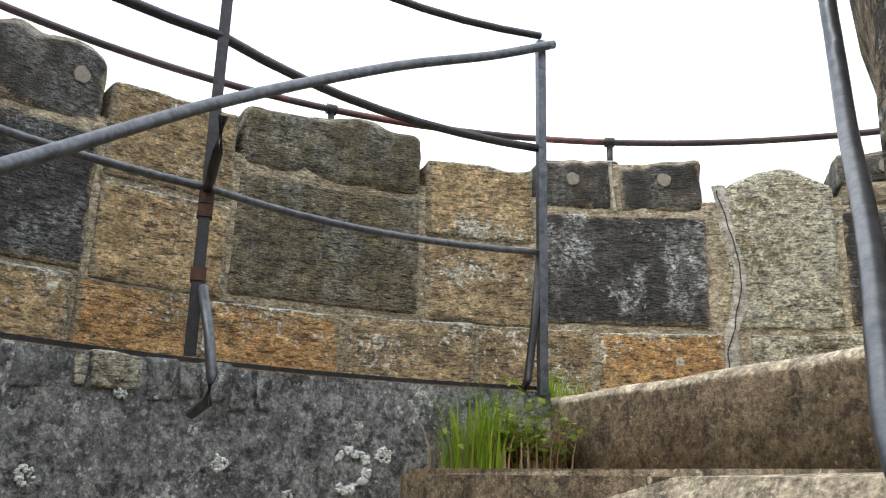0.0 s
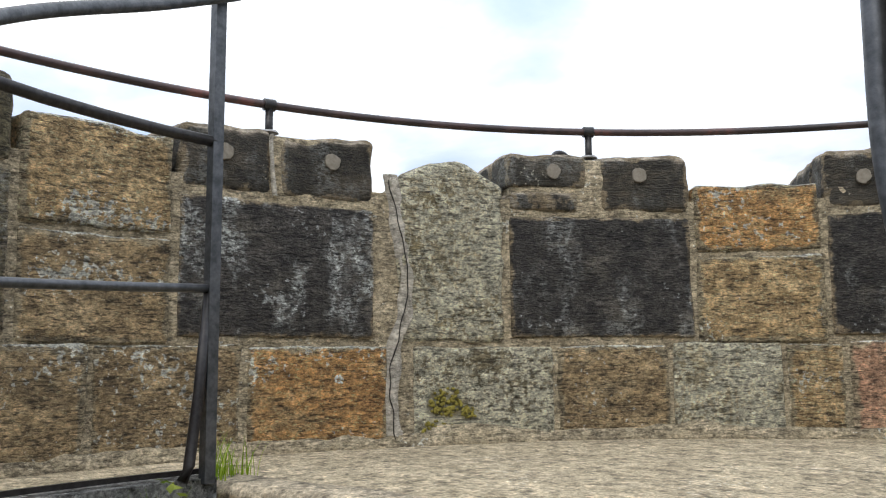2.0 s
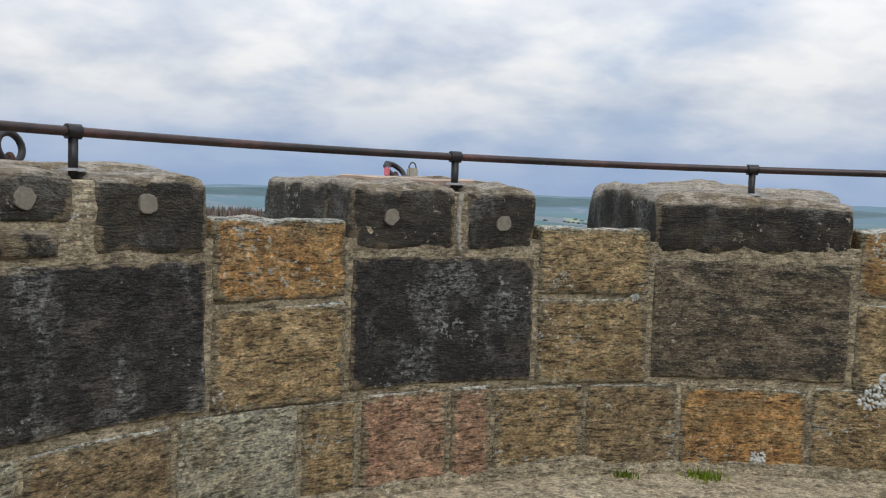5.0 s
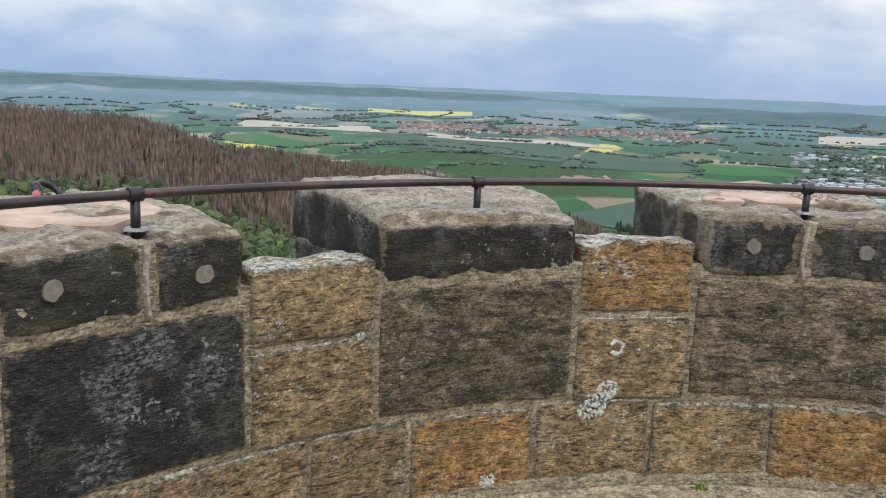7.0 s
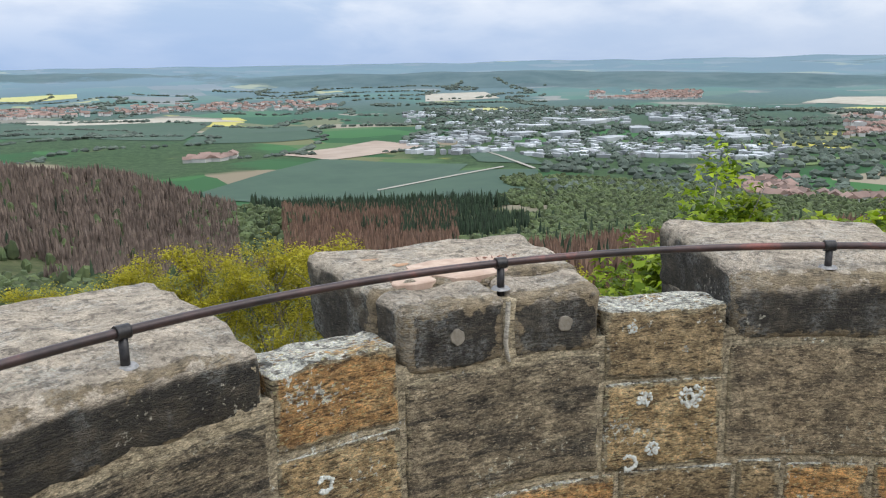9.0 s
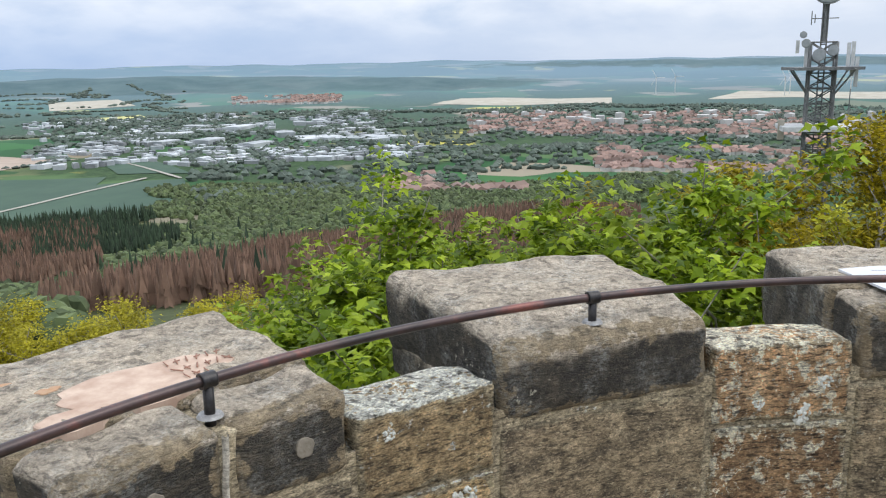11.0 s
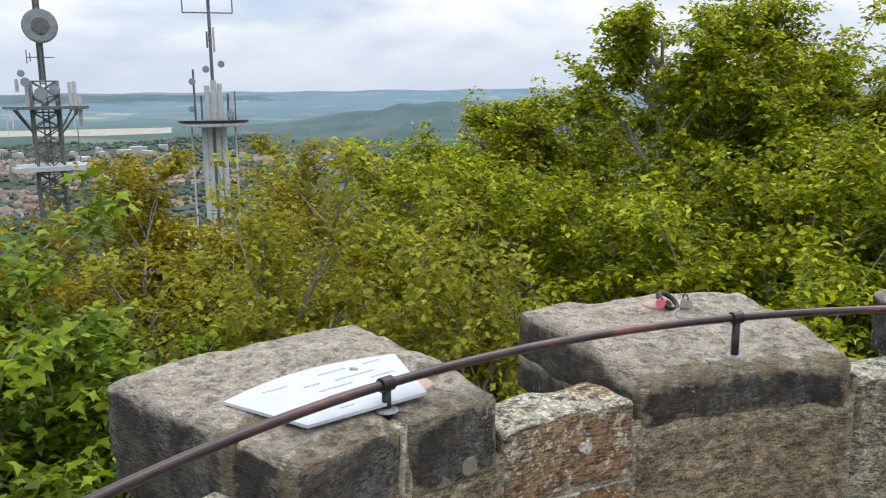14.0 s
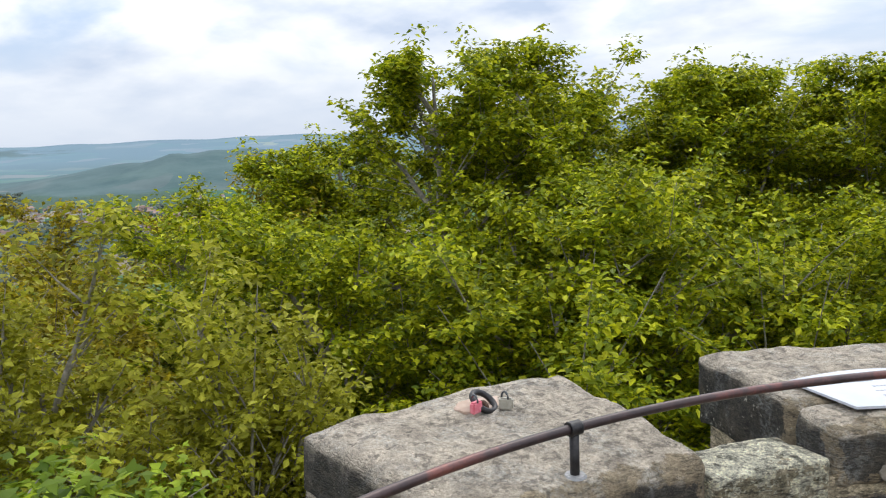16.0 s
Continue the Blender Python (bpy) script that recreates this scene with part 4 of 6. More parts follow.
def land_material():
    """Fields, meadows and woods as a patchwork; woods take over on the slopes near the tower and on the far hills.
    Distance haze is mixed into the colour.
    """
    m, nt, bsdf = base_material("land", 0.95)
    L = nt.links.new
    geo = wire(nt, "ShaderNodeNewGeometry")
    mp = wire(nt, "ShaderNodeMapping")
    mp.inputs["Rotation"].default_value = (0, 0, 0.5)
    mp.inputs["Scale"].default_value = (0.0042, 0.0026, 0.0)
    L(geo.outputs["Position"], mp.inputs["Vector"])
    warp = wire(nt, "ShaderNodeTexNoise", Scale=1.2, Detail=2.0)
    L(mp.outputs[0], warp.inputs["Vector"])
    wm = wire(nt, "ShaderNodeMix", data_type="RGBA")
    wm.inputs["Factor"].default_value = 0.16
    L(mp.outputs[0], wm.inputs["A"])
    L(warp.outputs["Color"], wm.inputs["B"])
    vor = wire(nt, "ShaderNodeTexVoronoi", Scale=2.5, distance="CHEBYCHEV", Randomness=0.9)
    L(wm.outputs["Result"], vor.inputs["Vector"])
    sep = wire(nt, "ShaderNodeSeparateColor")
    L(vor.outputs["Color"], sep.inputs[0])
    col = ramp(nt, [(0.0, (0.030, 0.085, 0.035)), (0.2, (0.045, 0.125, 0.045)), (0.36, (0.075, 0.13, 0.055)), (0.5, (0.035, 0.095, 0.04)), (0.62, (0.20, 0.17, 0.12)), (0.74, (0.13, 0.14, 0.07)), (0.86, (0.25, 0.22, 0.165)), (0.975, (0.46, 0.41, 0.10))])
    col.color_ramp.interpolation = "CONSTANT"
    L(sep.outputs["Red"], col.inputs["Fac"])
    wood_n = wire(nt, "ShaderNodeTexNoise", Scale=0.0022, Detail=4.0)
    L(geo.outputs["Position"], wood_n.inputs["Vector"])
    wf = wire(nt, "ShaderNodeMapRange", interpolation_type="SMOOTHSTEP")
    wf.inputs["From Min"].default_value, wf.inputs["From Max"].default_value = 0.49, 0.54
    L(wood_n.outputs["Fac"], wf.inputs["Value"])
    grain = wire(nt, "ShaderNodeTexNoise", Scale=0.09, Detail=6.0, Roughness=0.8)
    L(geo.outputs["Position"], grain.inputs["Vector"])
    wood = ramp(nt, [(0.35, (0.022, 0.045, 0.022)), (0.65, (0.06, 0.10, 0.045))])
    L(grain.outputs["Fac"], wood.inputs["Fac"])
    m1 = wire(nt, "ShaderNodeMix", data_type="RGBA")
    L(wf.outputs["Result"], m1.inputs["Factor"])
    L(col.outputs["Color"], m1.inputs["A"])
    L(wood.outputs["Color"], m1.inputs["B"])
    # hill slopes by the tower: scrub and forest floor
    dist = wire(nt, "ShaderNodeVectorMath", operation="LENGTH")
    L(geo.outputs["Position"], dist.inputs[0])
    near = wire(nt, "ShaderNodeMapRange")
    near.inputs["From Min"].default_value, near.inputs["From Max"].default_value = 640, 760
    near.inputs["To Min"].default_value, near.inputs["To Max"].default_value = 1.0, 0.0
    L(dist.outputs["Value"], near.inputs["Value"])
    scrub = ramp(nt, [(0.35, (0.045, 0.05, 0.028)), (0.5, (0.065, 0.08, 0.036)), (0.68, (0.11, 0.105, 0.06))])
    L(grain.outputs["Fac"], scrub.inputs["Fac"])
    m2 = wire(nt, "ShaderNodeMix", data_type="RGBA")
    L(near.outputs["Result"], m2.inputs["Factor"])
    L(m1.outputs["Result"], m2.inputs["A"])
    L(scrub.outputs["Color"], m2.inputs["B"])
    # distance haze painted into the base colour: far land fades to pale blue
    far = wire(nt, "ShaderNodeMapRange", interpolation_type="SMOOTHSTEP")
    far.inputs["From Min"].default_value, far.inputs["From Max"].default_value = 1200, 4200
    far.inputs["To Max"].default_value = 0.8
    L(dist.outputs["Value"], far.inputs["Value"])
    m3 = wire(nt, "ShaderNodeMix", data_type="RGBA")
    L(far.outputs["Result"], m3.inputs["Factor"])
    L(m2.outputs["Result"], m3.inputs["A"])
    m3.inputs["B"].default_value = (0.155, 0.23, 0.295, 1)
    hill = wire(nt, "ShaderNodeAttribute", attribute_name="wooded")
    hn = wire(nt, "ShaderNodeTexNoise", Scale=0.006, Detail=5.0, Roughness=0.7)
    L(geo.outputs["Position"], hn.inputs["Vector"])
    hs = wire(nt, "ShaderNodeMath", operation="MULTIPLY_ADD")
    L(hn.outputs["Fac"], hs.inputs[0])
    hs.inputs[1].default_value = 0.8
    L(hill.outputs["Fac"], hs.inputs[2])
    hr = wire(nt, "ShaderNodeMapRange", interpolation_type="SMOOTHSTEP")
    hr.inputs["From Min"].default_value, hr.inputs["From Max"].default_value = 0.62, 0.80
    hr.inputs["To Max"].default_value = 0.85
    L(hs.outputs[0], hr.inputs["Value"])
    # woods on the far hills, their green blued to imitate distance haze
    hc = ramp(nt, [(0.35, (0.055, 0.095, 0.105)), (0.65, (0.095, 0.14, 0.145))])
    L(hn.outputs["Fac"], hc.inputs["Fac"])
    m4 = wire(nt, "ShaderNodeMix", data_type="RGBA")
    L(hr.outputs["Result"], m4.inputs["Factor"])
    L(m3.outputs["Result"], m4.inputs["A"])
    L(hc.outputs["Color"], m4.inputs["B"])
    L(m4.outputs["Result"], bsdf.inputs["Base Color"])
    bsdf.inputs["Specular IOR Level"].default_value = 0.1
    return m


def build_land():
    az, rad = LAND_AZ, LAND_R
    verts, faces, wooded = [], [], []
    for a in az:
        for r in rad:
            x, y, _ = polar(r, a, 0)
            verts.append((x, y, land_z(x, y)))
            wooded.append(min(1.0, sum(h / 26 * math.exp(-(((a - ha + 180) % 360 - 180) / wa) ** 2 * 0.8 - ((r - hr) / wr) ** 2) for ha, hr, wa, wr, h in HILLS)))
    n, m = len(rad), len(az)
    for i in range(m):
        k = (i + 1) % m
        for j in range(n - 1):
            faces.append((i * n + j, i * n + j + 1, k * n + j + 1, k * n + j))
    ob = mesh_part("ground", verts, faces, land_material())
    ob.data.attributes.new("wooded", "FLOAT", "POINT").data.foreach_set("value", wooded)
    return tagged(ob, "wide plain of green and brown fields with woods, far hills tinted hazy blue", "land", kind="structure")


build_land()


def spot(a, el):
    """The place on the plain seen at that azimuth and elevation (degrees) from the tower."""
    t = math.tan(radians(el))
    r0, r1 = 640.0, 4880.0
    for _ in range(40):
        r = (r0 + r1) / 2
        x, y, _z = polar(r, a, 0)
        if land_z(x, y) - EYE_Z < r * t:
            r0 = r
        else:
            r1 = r
    return x, y


def field(name, corners, material, label, lift=0.8):
    """A field laid on the land between four corners given as azimuth and elevation."""
    (a, b, c, d) = [Vector(spot(*q)) for q in corners]
    n = 26
    verts, faces = [], []
    for i in range(n + 1):
        for j in range(n + 1):
            u, v = i / n, j / n
            q = (a * (1 - u) + b * u) * (1 - v) + (d * (1 - u) + c * u) * v
            verts.append((q.x, q.y, sheet_z(q.x, q.y) + lift))
    for i in range(n):
        for j in range(n):
            k = i * (n + 1) + j
            faces.append((k, k + n + 1, k + n + 2, k + 1))
    return tagged(mesh_part(name, verts, faces, material), label, "field", kind="structure")


SOIL = plain_material("ploughed_soil", (0.27, 0.21, 0.165), (0.35, 0.28, 0.225), 0.03, 0.95, 0, 0)
WHEAT = plain_material("young_wheat", (0.028, 0.064, 0.042), (0.038, 0.078, 0.049), 0.02, 0.95, 0, 0)
MEADOW = plain_material("meadow", (0.075, 0.125, 0.04), (0.115, 0.16, 0.052), 0.03, 0.95, 0, 0)
RAPE = plain_material("rape_blossom", (0.36, 0.36, 0.14), (0.42, 0.41, 0.18), 0.03, 0.95, 0, 0)
PALE = plain_material("pale_stubble", (0.30, 0.28, 0.225), (0.38, 0.355, 0.30), 0.03, 0.95, 0, 0)
GRAVEL = plain_material("pale_track", (0.26, 0.25, 0.21), (0.33, 0.31, 0.27), 0.1, 0.95, 0, 0)
field("soil_field", ((54.5, -5.75), (50.6, -6.25), (42.6, -5.55), (47.5, -5.02)), SOIL, "bare pinkish brown ploughed field in the plain")
field("wheat_field", ((60, -8.3), (46, -9.7), (41.2, -6.75), (51, -6.15)), WHEAT, "dark green young wheat field beside a track")
field("wheat_field", ((46, -9.75), (36.0, -9.4), (36.5, -7.1), (43, -7.2)), WHEAT, "dark green young wheat field by the wood")
field("wheat_field", ((40.5, -6.6), (36.0, -6.8), (38.0, -5.9), (41.5, -5.75)), WHEAT, "dark green young wheat field by the sheds")
field("wheat_field", ((72, -4.0), (60, -4.6), (58, -3.5), (72, -3.25)), WHEAT, "long dark green wheat field near the village")
field("wheat_field", ((60, -4.9), (51, -4.75), (52, -4.0), (58, -3.8)), WHEAT, "green wheat field in the plain")
field("meadow", ((24, -6.95), (18.5, -6.5), (17.2, -6.0), (23.5, -6.3)), MEADOW, "light green meadow between the houses")
field("rape_field", ((42.5, -3.25), (38.4, -3.1), (38.8, -2.9), (42, -3.02)), RAPE, "yellow blooming rape field")
field("rape_field", ((73, -1.75), (66, -1.75), (66, -1.5), (73, -1.5)), RAPE, "yellow blooming rape field far off")
field("stubble_field", ((44, -2.5), (39, -2.35), (40, -1.95), (44, -1.98)), PALE, "pale bare field in the plain")
field("stubble_field", ((20, -2.75), (8, -2.85), (8, -2.45), (18, -2.4)), PALE, "long pale field before the town hills")
field("stubble_field", ((2, -2.6), (-12, -2.5), (-12, -2.15), (0, -2.1)), PALE, "long pale field before far hills")
field("stubble_field", ((82, -3.0), (72, -3.1), (73, -2.7), (81, -2.55)), PALE, "pale bare field in the plain")
field("stubble_field", ((69, -3.25), (56, -3.55), (58, -3.3), (69, -3.0)), PALE, "narrow pale bare field by the village")
field("farm_track", ((41.45, -5.6), (41.33, -5.6), (36.6, -7.05), (36.8, -7.1)), GRAVEL, "pale gravel farm track between the fields", 1.4)
field("farm_track", ((47.5, -8.40), (47.42, -8.47), (38.75, -6.98), (38.85, -6.92)), GRAVEL, "pale gravel farm track between the fields", 1.4)


# ---------------------------------------------------------------- far woods and buildings
def scatter(name, shape_verts, shape_faces, places, material, label, category, jitter=0.25, seed=1):
    """Many small copies of one shape joined into one mesh: places are x, y, z, width, height."""
    rnd = np.random.RandomState(seed)
    base = np.array(shape_verts, dtype=float)
    nv = len(base)
    P = np.array(places, dtype=float)
    th = rnd.uniform(0, 6.28, len(P))
    c, s = np.cos(th)[:, None], np.sin(th)[:, None]
    wob = 1 + jitter * rnd.uniform(-1, 1, (len(P), nv))
    X = (base[None, :, 0] * c - base[None, :, 1] * s) * P[:, 3:4] * wob + P[:, 0:1]
    Y = (base[None, :, 0] * s + base[None, :, 1] * c) * P[:, 3:4] * wob + P[:, 1:2]
    Z = base[None, :, 2] * P[:, 4:5] * (1 + 0.4 * (wob - 1)) + P[:, 2:3]
    verts = np.stack([X, Y, Z], -1).reshape(-1, 3)
    F = [tuple(i * nv + k for k in f) for i in range(len(P)) for f in shape_faces]
    ob = mesh_part(name, verts.tolist(), F, material, smooth=False)
    return tagged(ob, label, category, kind="stuff")


def spruce_shape():
    v, f = [], []
    for z0, z1, r in ((0.08, 0.7, 0.5), (0.42, 1.0, 0.33)):
        k = len(v)
        for i in range(6):
            q = r * (1.0 if i % 2 else 0.6)
            v.append((q * math.cos(i * 1.047), q * math.sin(i * 1.047), z0 + (0 if i % 2 else 0.08)))
        v.append((0, 0, z1))
        f += [(k + i, k + (i + 1) % 6, k + 6) for i in range(6)]
    return v, f


def clump_shape(seed, rings=((0.0, 0.18), (0.28, 0.5), (0.6, 0.52), (0.85, 0.32))):
    rnd = random.Random(seed)
    v, f = [], []
    for z, r in rings:
        for i in range(7):
            q = r * rnd.uniform(0.7, 1.2)
            v.append((q * math.cos(i * 0.898), q * math.sin(i * 0.898), z + rnd.uniform(-0.08, 0.08)))
    v.append((0, 0, 1.0))
    for j in range(len(rings) - 1):
        for i in range(7):
            k = (i + 1) % 7
            f.append((j * 7 + i, j * 7 + k, (j + 1) * 7 + k, (j + 1) * 7 + i))
    t = (len(rings) - 1) * 7
    f += [(t + i, t + (i + 1) % 7, len(v) - 1) for i in range(7)]
    return v, f


def bush_shape(seed):
    rnd = random.Random(seed)
    v = [(r * math.cos(i * 1.2566) * rnd.uniform(0.8, 1.2), r * math.sin(i * 1.2566) * rnd.uniform(0.8, 1.2), z) for z, r in ((0.0, 0.4), (0.55, 0.5)) for i in range(5)] + [(0, 0, 1.0)]
    return v, [(i, (i + 1) % 5, 5 + (i + 1) % 5, 5 + i) for i in range(5)] + [(5 + i, 5 + (i + 1) % 5, 10) for i in range(5)]


DEAD = plain_material("dead_spruce", (0.095, 0.07, 0.055), (0.18, 0.135, 0.108), 0.12, 0.95, 0, 0, 0.35, True)
REDDEAD = plain_material("red_dead_spruce", (0.11, 0.066, 0.044), (0.20, 0.122, 0.084), 0.12, 0.95, 0, 0, 0.35, True)
FIR = plain_material("live_spruce", (0.018, 0.035, 0.018), (0.035, 0.06, 0.03), 0.2, 0.95, 0, 0, 0.35, True)
WOOD = plain_material("broadleaf_wood", (0.04, 0.06, 0.024), (0.085, 0.11, 0.042), 0.15, 0.95, 0, 0, 0.45, True)
# lightened, bluish green puts some distance haze into these trees
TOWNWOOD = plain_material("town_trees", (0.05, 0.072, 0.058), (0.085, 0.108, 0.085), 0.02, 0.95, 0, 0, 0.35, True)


def ring_places(rnd, count, a0, a1, r0, r1, w, h, keep=None, sink=0.5):
    out = []
    while len(out) < count:
        a, r = rnd.uniform(a0, a1), math.sqrt(rnd.uniform(r0 * r0, r1 * r1))
        x, y, _ = polar(r, a, 0)
        if keep and not keep(a, r, x, y):
            continue
        k = rnd.uniform(0.75, 1.25)
        out.append((x, y, land_z(x, y) - sink, w * k, h * k))
    return out


def build_woods():
    rnd = random.Random(21)
    sv, sf = spruce_shape()
    cv, cf = clump_shape(3)
    foot = lambda a, x, y: 300 + 95 * min(1.0, max(0.0, (a - 60) / 15)) + 45 * noise.noise((x * 0.012, y * 0.012, 4))
    dead = lambda a, r, x, y: not (a < 57 and r > 330) and r > foot(a, x, y) and noise.noise((x * 0.012, y * 0.012, 5)) > -0.55
    scatter("dead_spruce_forest", sv, sf, ring_places(rnd, 24000, 52, 128, 250, 640, 3.0, 9.0, dead), DEAD, "grey-brown dead spruce forest covering a ridge", "forest", 0.3, 2)
    scatter("dead_spruce_forest", sv, sf, ring_places(rnd, 9500, 6, 46, 150, 680, 2.9, 9, lambda a, r, x, y: r < 262 + 12.0 * (46 - a) + 25 * noise.noise((x * 0.02, y * 0.02, 8)) and r > 190), REDDEAD, "reddish-brown dead spruce forest on the slope", "forest", 0.3, 3)
    scatter("dead_spruce_forest", sv, sf, ring_places(rnd, 4200, 42, 54, 360, 670, 3.0, 10, lambda a, r, x, y: r > 330 + 11 * abs(a - 48) + 40 * noise.noise((x * 0.015, y * 0.015, 2))), REDDEAD, "pinkish-brown patch of dead spruces before the fields", "forest", 0.3, 13)
    scatter("spruce_forest", sv, sf, ring_places(rnd, 2900, 37, 56, 430, 730, 3.2, 11.5, lambda a, r, x, y: a > 39.5 + 6 * noise.noise((x * 0.013, y * 0.013, 7)) and r > 470 + 9 * abs(a - 43) and (a < 46 or r > 640 or noise.noise((x * 0.02, y * 0.02, 1)) > 0.1)), FIR, "dark green spruces at the edge of the dead forest", "forest", 0.3, 4)
    scatter("spruce_forest", sv, sf, ring_places(rnd, 330, 8, 128, 200, 630, 3.4, 11), FIR, "single dark green spruces in the dead forest", "forest", 0.3, 5)
    scatter("broadleaf_wood", cv, cf, ring_places(rnd, 5200, 44, 128, 120, 460, 4.6, 6.2, lambda a, r, x, y: r < foot(a, x, y) + 12, 1.5), WOOD, "fresh green broadleaf trees at the foot of the ridge", "wood", 0.3, 6)
    scatter("broadleaf_wood", cv, cf, ring_places(rnd, 200, 58, 90, 280, 600, 4.2, 8, None, 1.0), WOOD, "fresh green birches among the dead spruces", "wood", 0.3, 7)
    scatter("broadleaf_wood", cv, cf, ring_places(rnd, 9000, -6, 60, 270, 900, 5.0, 6, lambda a, r, x, y: (a < 37 + 5 * noise.noise((x * 0.011, y * 0.011, 4)) or r < 650) and r > 250 + 12.0 * max(0, 46 - a) and not (42 < a < 53 and 350 < r < 560), 1.2), WOOD, "green broadleaf wood at the edge of the plain", "wood", 0.3, 8)
    # hedges and town trees
    trees = ring_places(rnd, 9500, -30, 44, 800, 2250, 9.5, 7, lambda a, r, x, y: (a < 36 or r > 1450) and (a > -18 or r < 1700) and noise.noise((x * .005, y * .005, 9)) > -0.3, 1.0)
    trees += ring_places(rnd, 4500, 36, 110, 1200, 3300, 12.0, 6, lambda a, r, x, y: abs(noise.noise((x * .004, y * .004, 6))) < 0.05, 1.0)
    hv, hf = bush_shape(5)
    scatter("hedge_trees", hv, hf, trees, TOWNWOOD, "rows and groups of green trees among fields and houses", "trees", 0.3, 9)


build_woods()


def house_shape():
    v = [(-.5, -.35, -.2), (.5, -.35, -.2), (.5, .35, -.2), (-.5, .35, -.2), (-.5, -.35, .6), (.5, -.35, .6), (.5, .35, .6), (-.5, .35, .6)]
    return v, [(0, 1, 5, 4), (1, 2, 6, 5), (2, 3, 7, 6), (3, 0, 4, 7)]


def roof_shape():
    v = [(-.54, -.40, .57), (.54, -.40, .57), (.54, .40, .57), (-.54, .40, .57), (-.54, 0, 1.0), (.54, 0, 1.0)]
    return v, [(0, 1, 5, 4), (2, 3, 4, 5), (1, 2, 5), (3, 0, 4), (0, 3, 2, 1)]


def shed_shape():
    v = [(-.5, -.3, -.3), (.5, -.3, -.3), (.5, .3, -.3), (-.5, .3, -.3), (-.5, -.3, 1), (.5, -.3, 1), (.5, .3, 1), (-.5, .3, 1), (-.5, 0, 1.12), (.5, 0, 1.12)]
    return v, [(0, 1, 5, 4), (1, 2, 6, 9, 5), (2, 3, 7, 6), (3, 0, 4, 8, 7), (4, 5, 9, 8), (6, 7, 8, 9)]


WALLS = plain_material("house_walls", (0.34, 0.34, 0.33), (0.56, 0.55, 0.53), 0.02, 0.9, 0, 0, 0.25, True)
# reds muted in the colour in place of haze over the far roofs
ROOFS = plain_material("tile_roofs", (0.17, 0.115, 0.095), (0.27, 0.18, 0.15), 0.02, 0.9, 0, 0, 0.4, True)
SHEDS = plain_material("metal_sheds", (0.17, 0.19, 0.20), (0.44, 0.46, 0.48), 0.012, 0.6, 0, 0, 0.5, True)
FLATS = plain_material("apartment_blocks", (0.34, 0.335, 0.33), (0.46, 0.45, 0.44), 0.02, 0.9, 0, 0, 0.2, True)


def town_places(rnd, count, a0, a1, e0, e1, w, h, clump=0.0, seed=0):
    out = []
    while len(out) < count:
        a, e = rnd.uniform(a0, a1), rnd.uniform(e0, e1)
        x, y = spot(a, e)
        if noise.noise((x * 0.006, y * 0.006, seed)) < clump:
            continue
        k = rnd.uniform(0.7, 1.4)
        out.append((x, y, land_z(x, y), w * k, h * rnd.uniform(0.8, 1.2)))
    return out


def counted(name, shape, places, material, label, category, group, roof=None):
    """Buildings as things of their own on one shared mesh; roof: an own roof part over the walls."""
    rnd = random.Random(len(places))
    mesh = top = None
    for x, y, z, w, h in places:
        if mesh is None:
            first = thing(name, label, category, group)
            mesh = mesh_part("wall", shape[0], shape[1], material, first, smooth=False)
            if roof:
                top = mesh_part("roof", roof[0][0], roof[0][1], roof[1], first, smooth=False)
            ob = first
            base = first
        else:
            ob = copy_thing(base, Matrix())
        ob.matrix_basis = Matrix.LocRotScale((x, y, z), Euler((0, 0, rnd.uniform(0, 3.1))), (w, w, h))


def build_towns():
    rnd = random.Random(33)
    hv, hf = house_shape()
    rv, rf = roof_shape()
    kv, kf = shed_shape()
    quarters = [("old_town", 680, -4, 17.5, -5.0, -3.5, 11, 8, -0.22, "dense red-roofed houses of the old town"), ("suburb", 210, -4, 9, -7.3, -5.8, 10, 8, -0.1, "pale houses with red roofs at the town edge"), ("suburb", 70, 14, 23, -8.8, -7.6, 14, 8, -0.2, "low red-roofed buildings between the trees below the slope"),
                ("suburb", 310, -30, -4, -6.0, -3.8, 11, 8, -0.1, "red-roofed houses beyond the wood"), ("village", 310, 50, 71, -2.85, -2.35, 12, 8, -0.2, "small village with red roofs in the plain"), ("village", 301, 26, 33, -2.5, -2.0, 11, 8, -0.3, "small village below the far hill")]
    for i, (name, n, a0, a1, e0, e1, w, h, cl, label) in enumerate(quarters):
        places = town_places(rnd, n, a0, a1, e0, e1, w, h, cl, i)
        scatter(name, hv, hf, places, WALLS, label + ", walls", "houses", 0.0, 40 + i)
        scatter(name + "_roofs", rv, rf, places, ROOFS, label, "houses", 0.0, 40 + i)
    scatter("industrial_sheds", kv, kf, town_places(rnd, 620, 20.5, 46, -6.3, -3.1, 14, 4.5, -0.05, 11), SHEDS, "white and grey flat industrial sheds beside the town", "sheds", 0.0, 60)
    counted("factory_hall", (kv, kf), town_places(rnd, 26, 22, 38, -5.2, -3.6, 44, 6, -0.2, 12), SHEDS, "long pale industrial hall beside the town", "factory hall", "halls in the industrial quarter")
    counted("apartment_block", (kv, kf), town_places(rnd, 46, -12, 17, -4.3, -3.5, 20, 11, -1, 13), FLATS, "pale multi-storey apartment block in the town", "apartment block", "apartment blocks of the town")
    counted("farm_house", (hv, hf), town_places(rnd, 12, 56.5, 60, -6.05, -5.8, 18, 9, -1, 5), WALLS, "farm building with a red tile roof between trees", "house", "farm buildings", ((rv, rf), ROOFS))



build_towns()


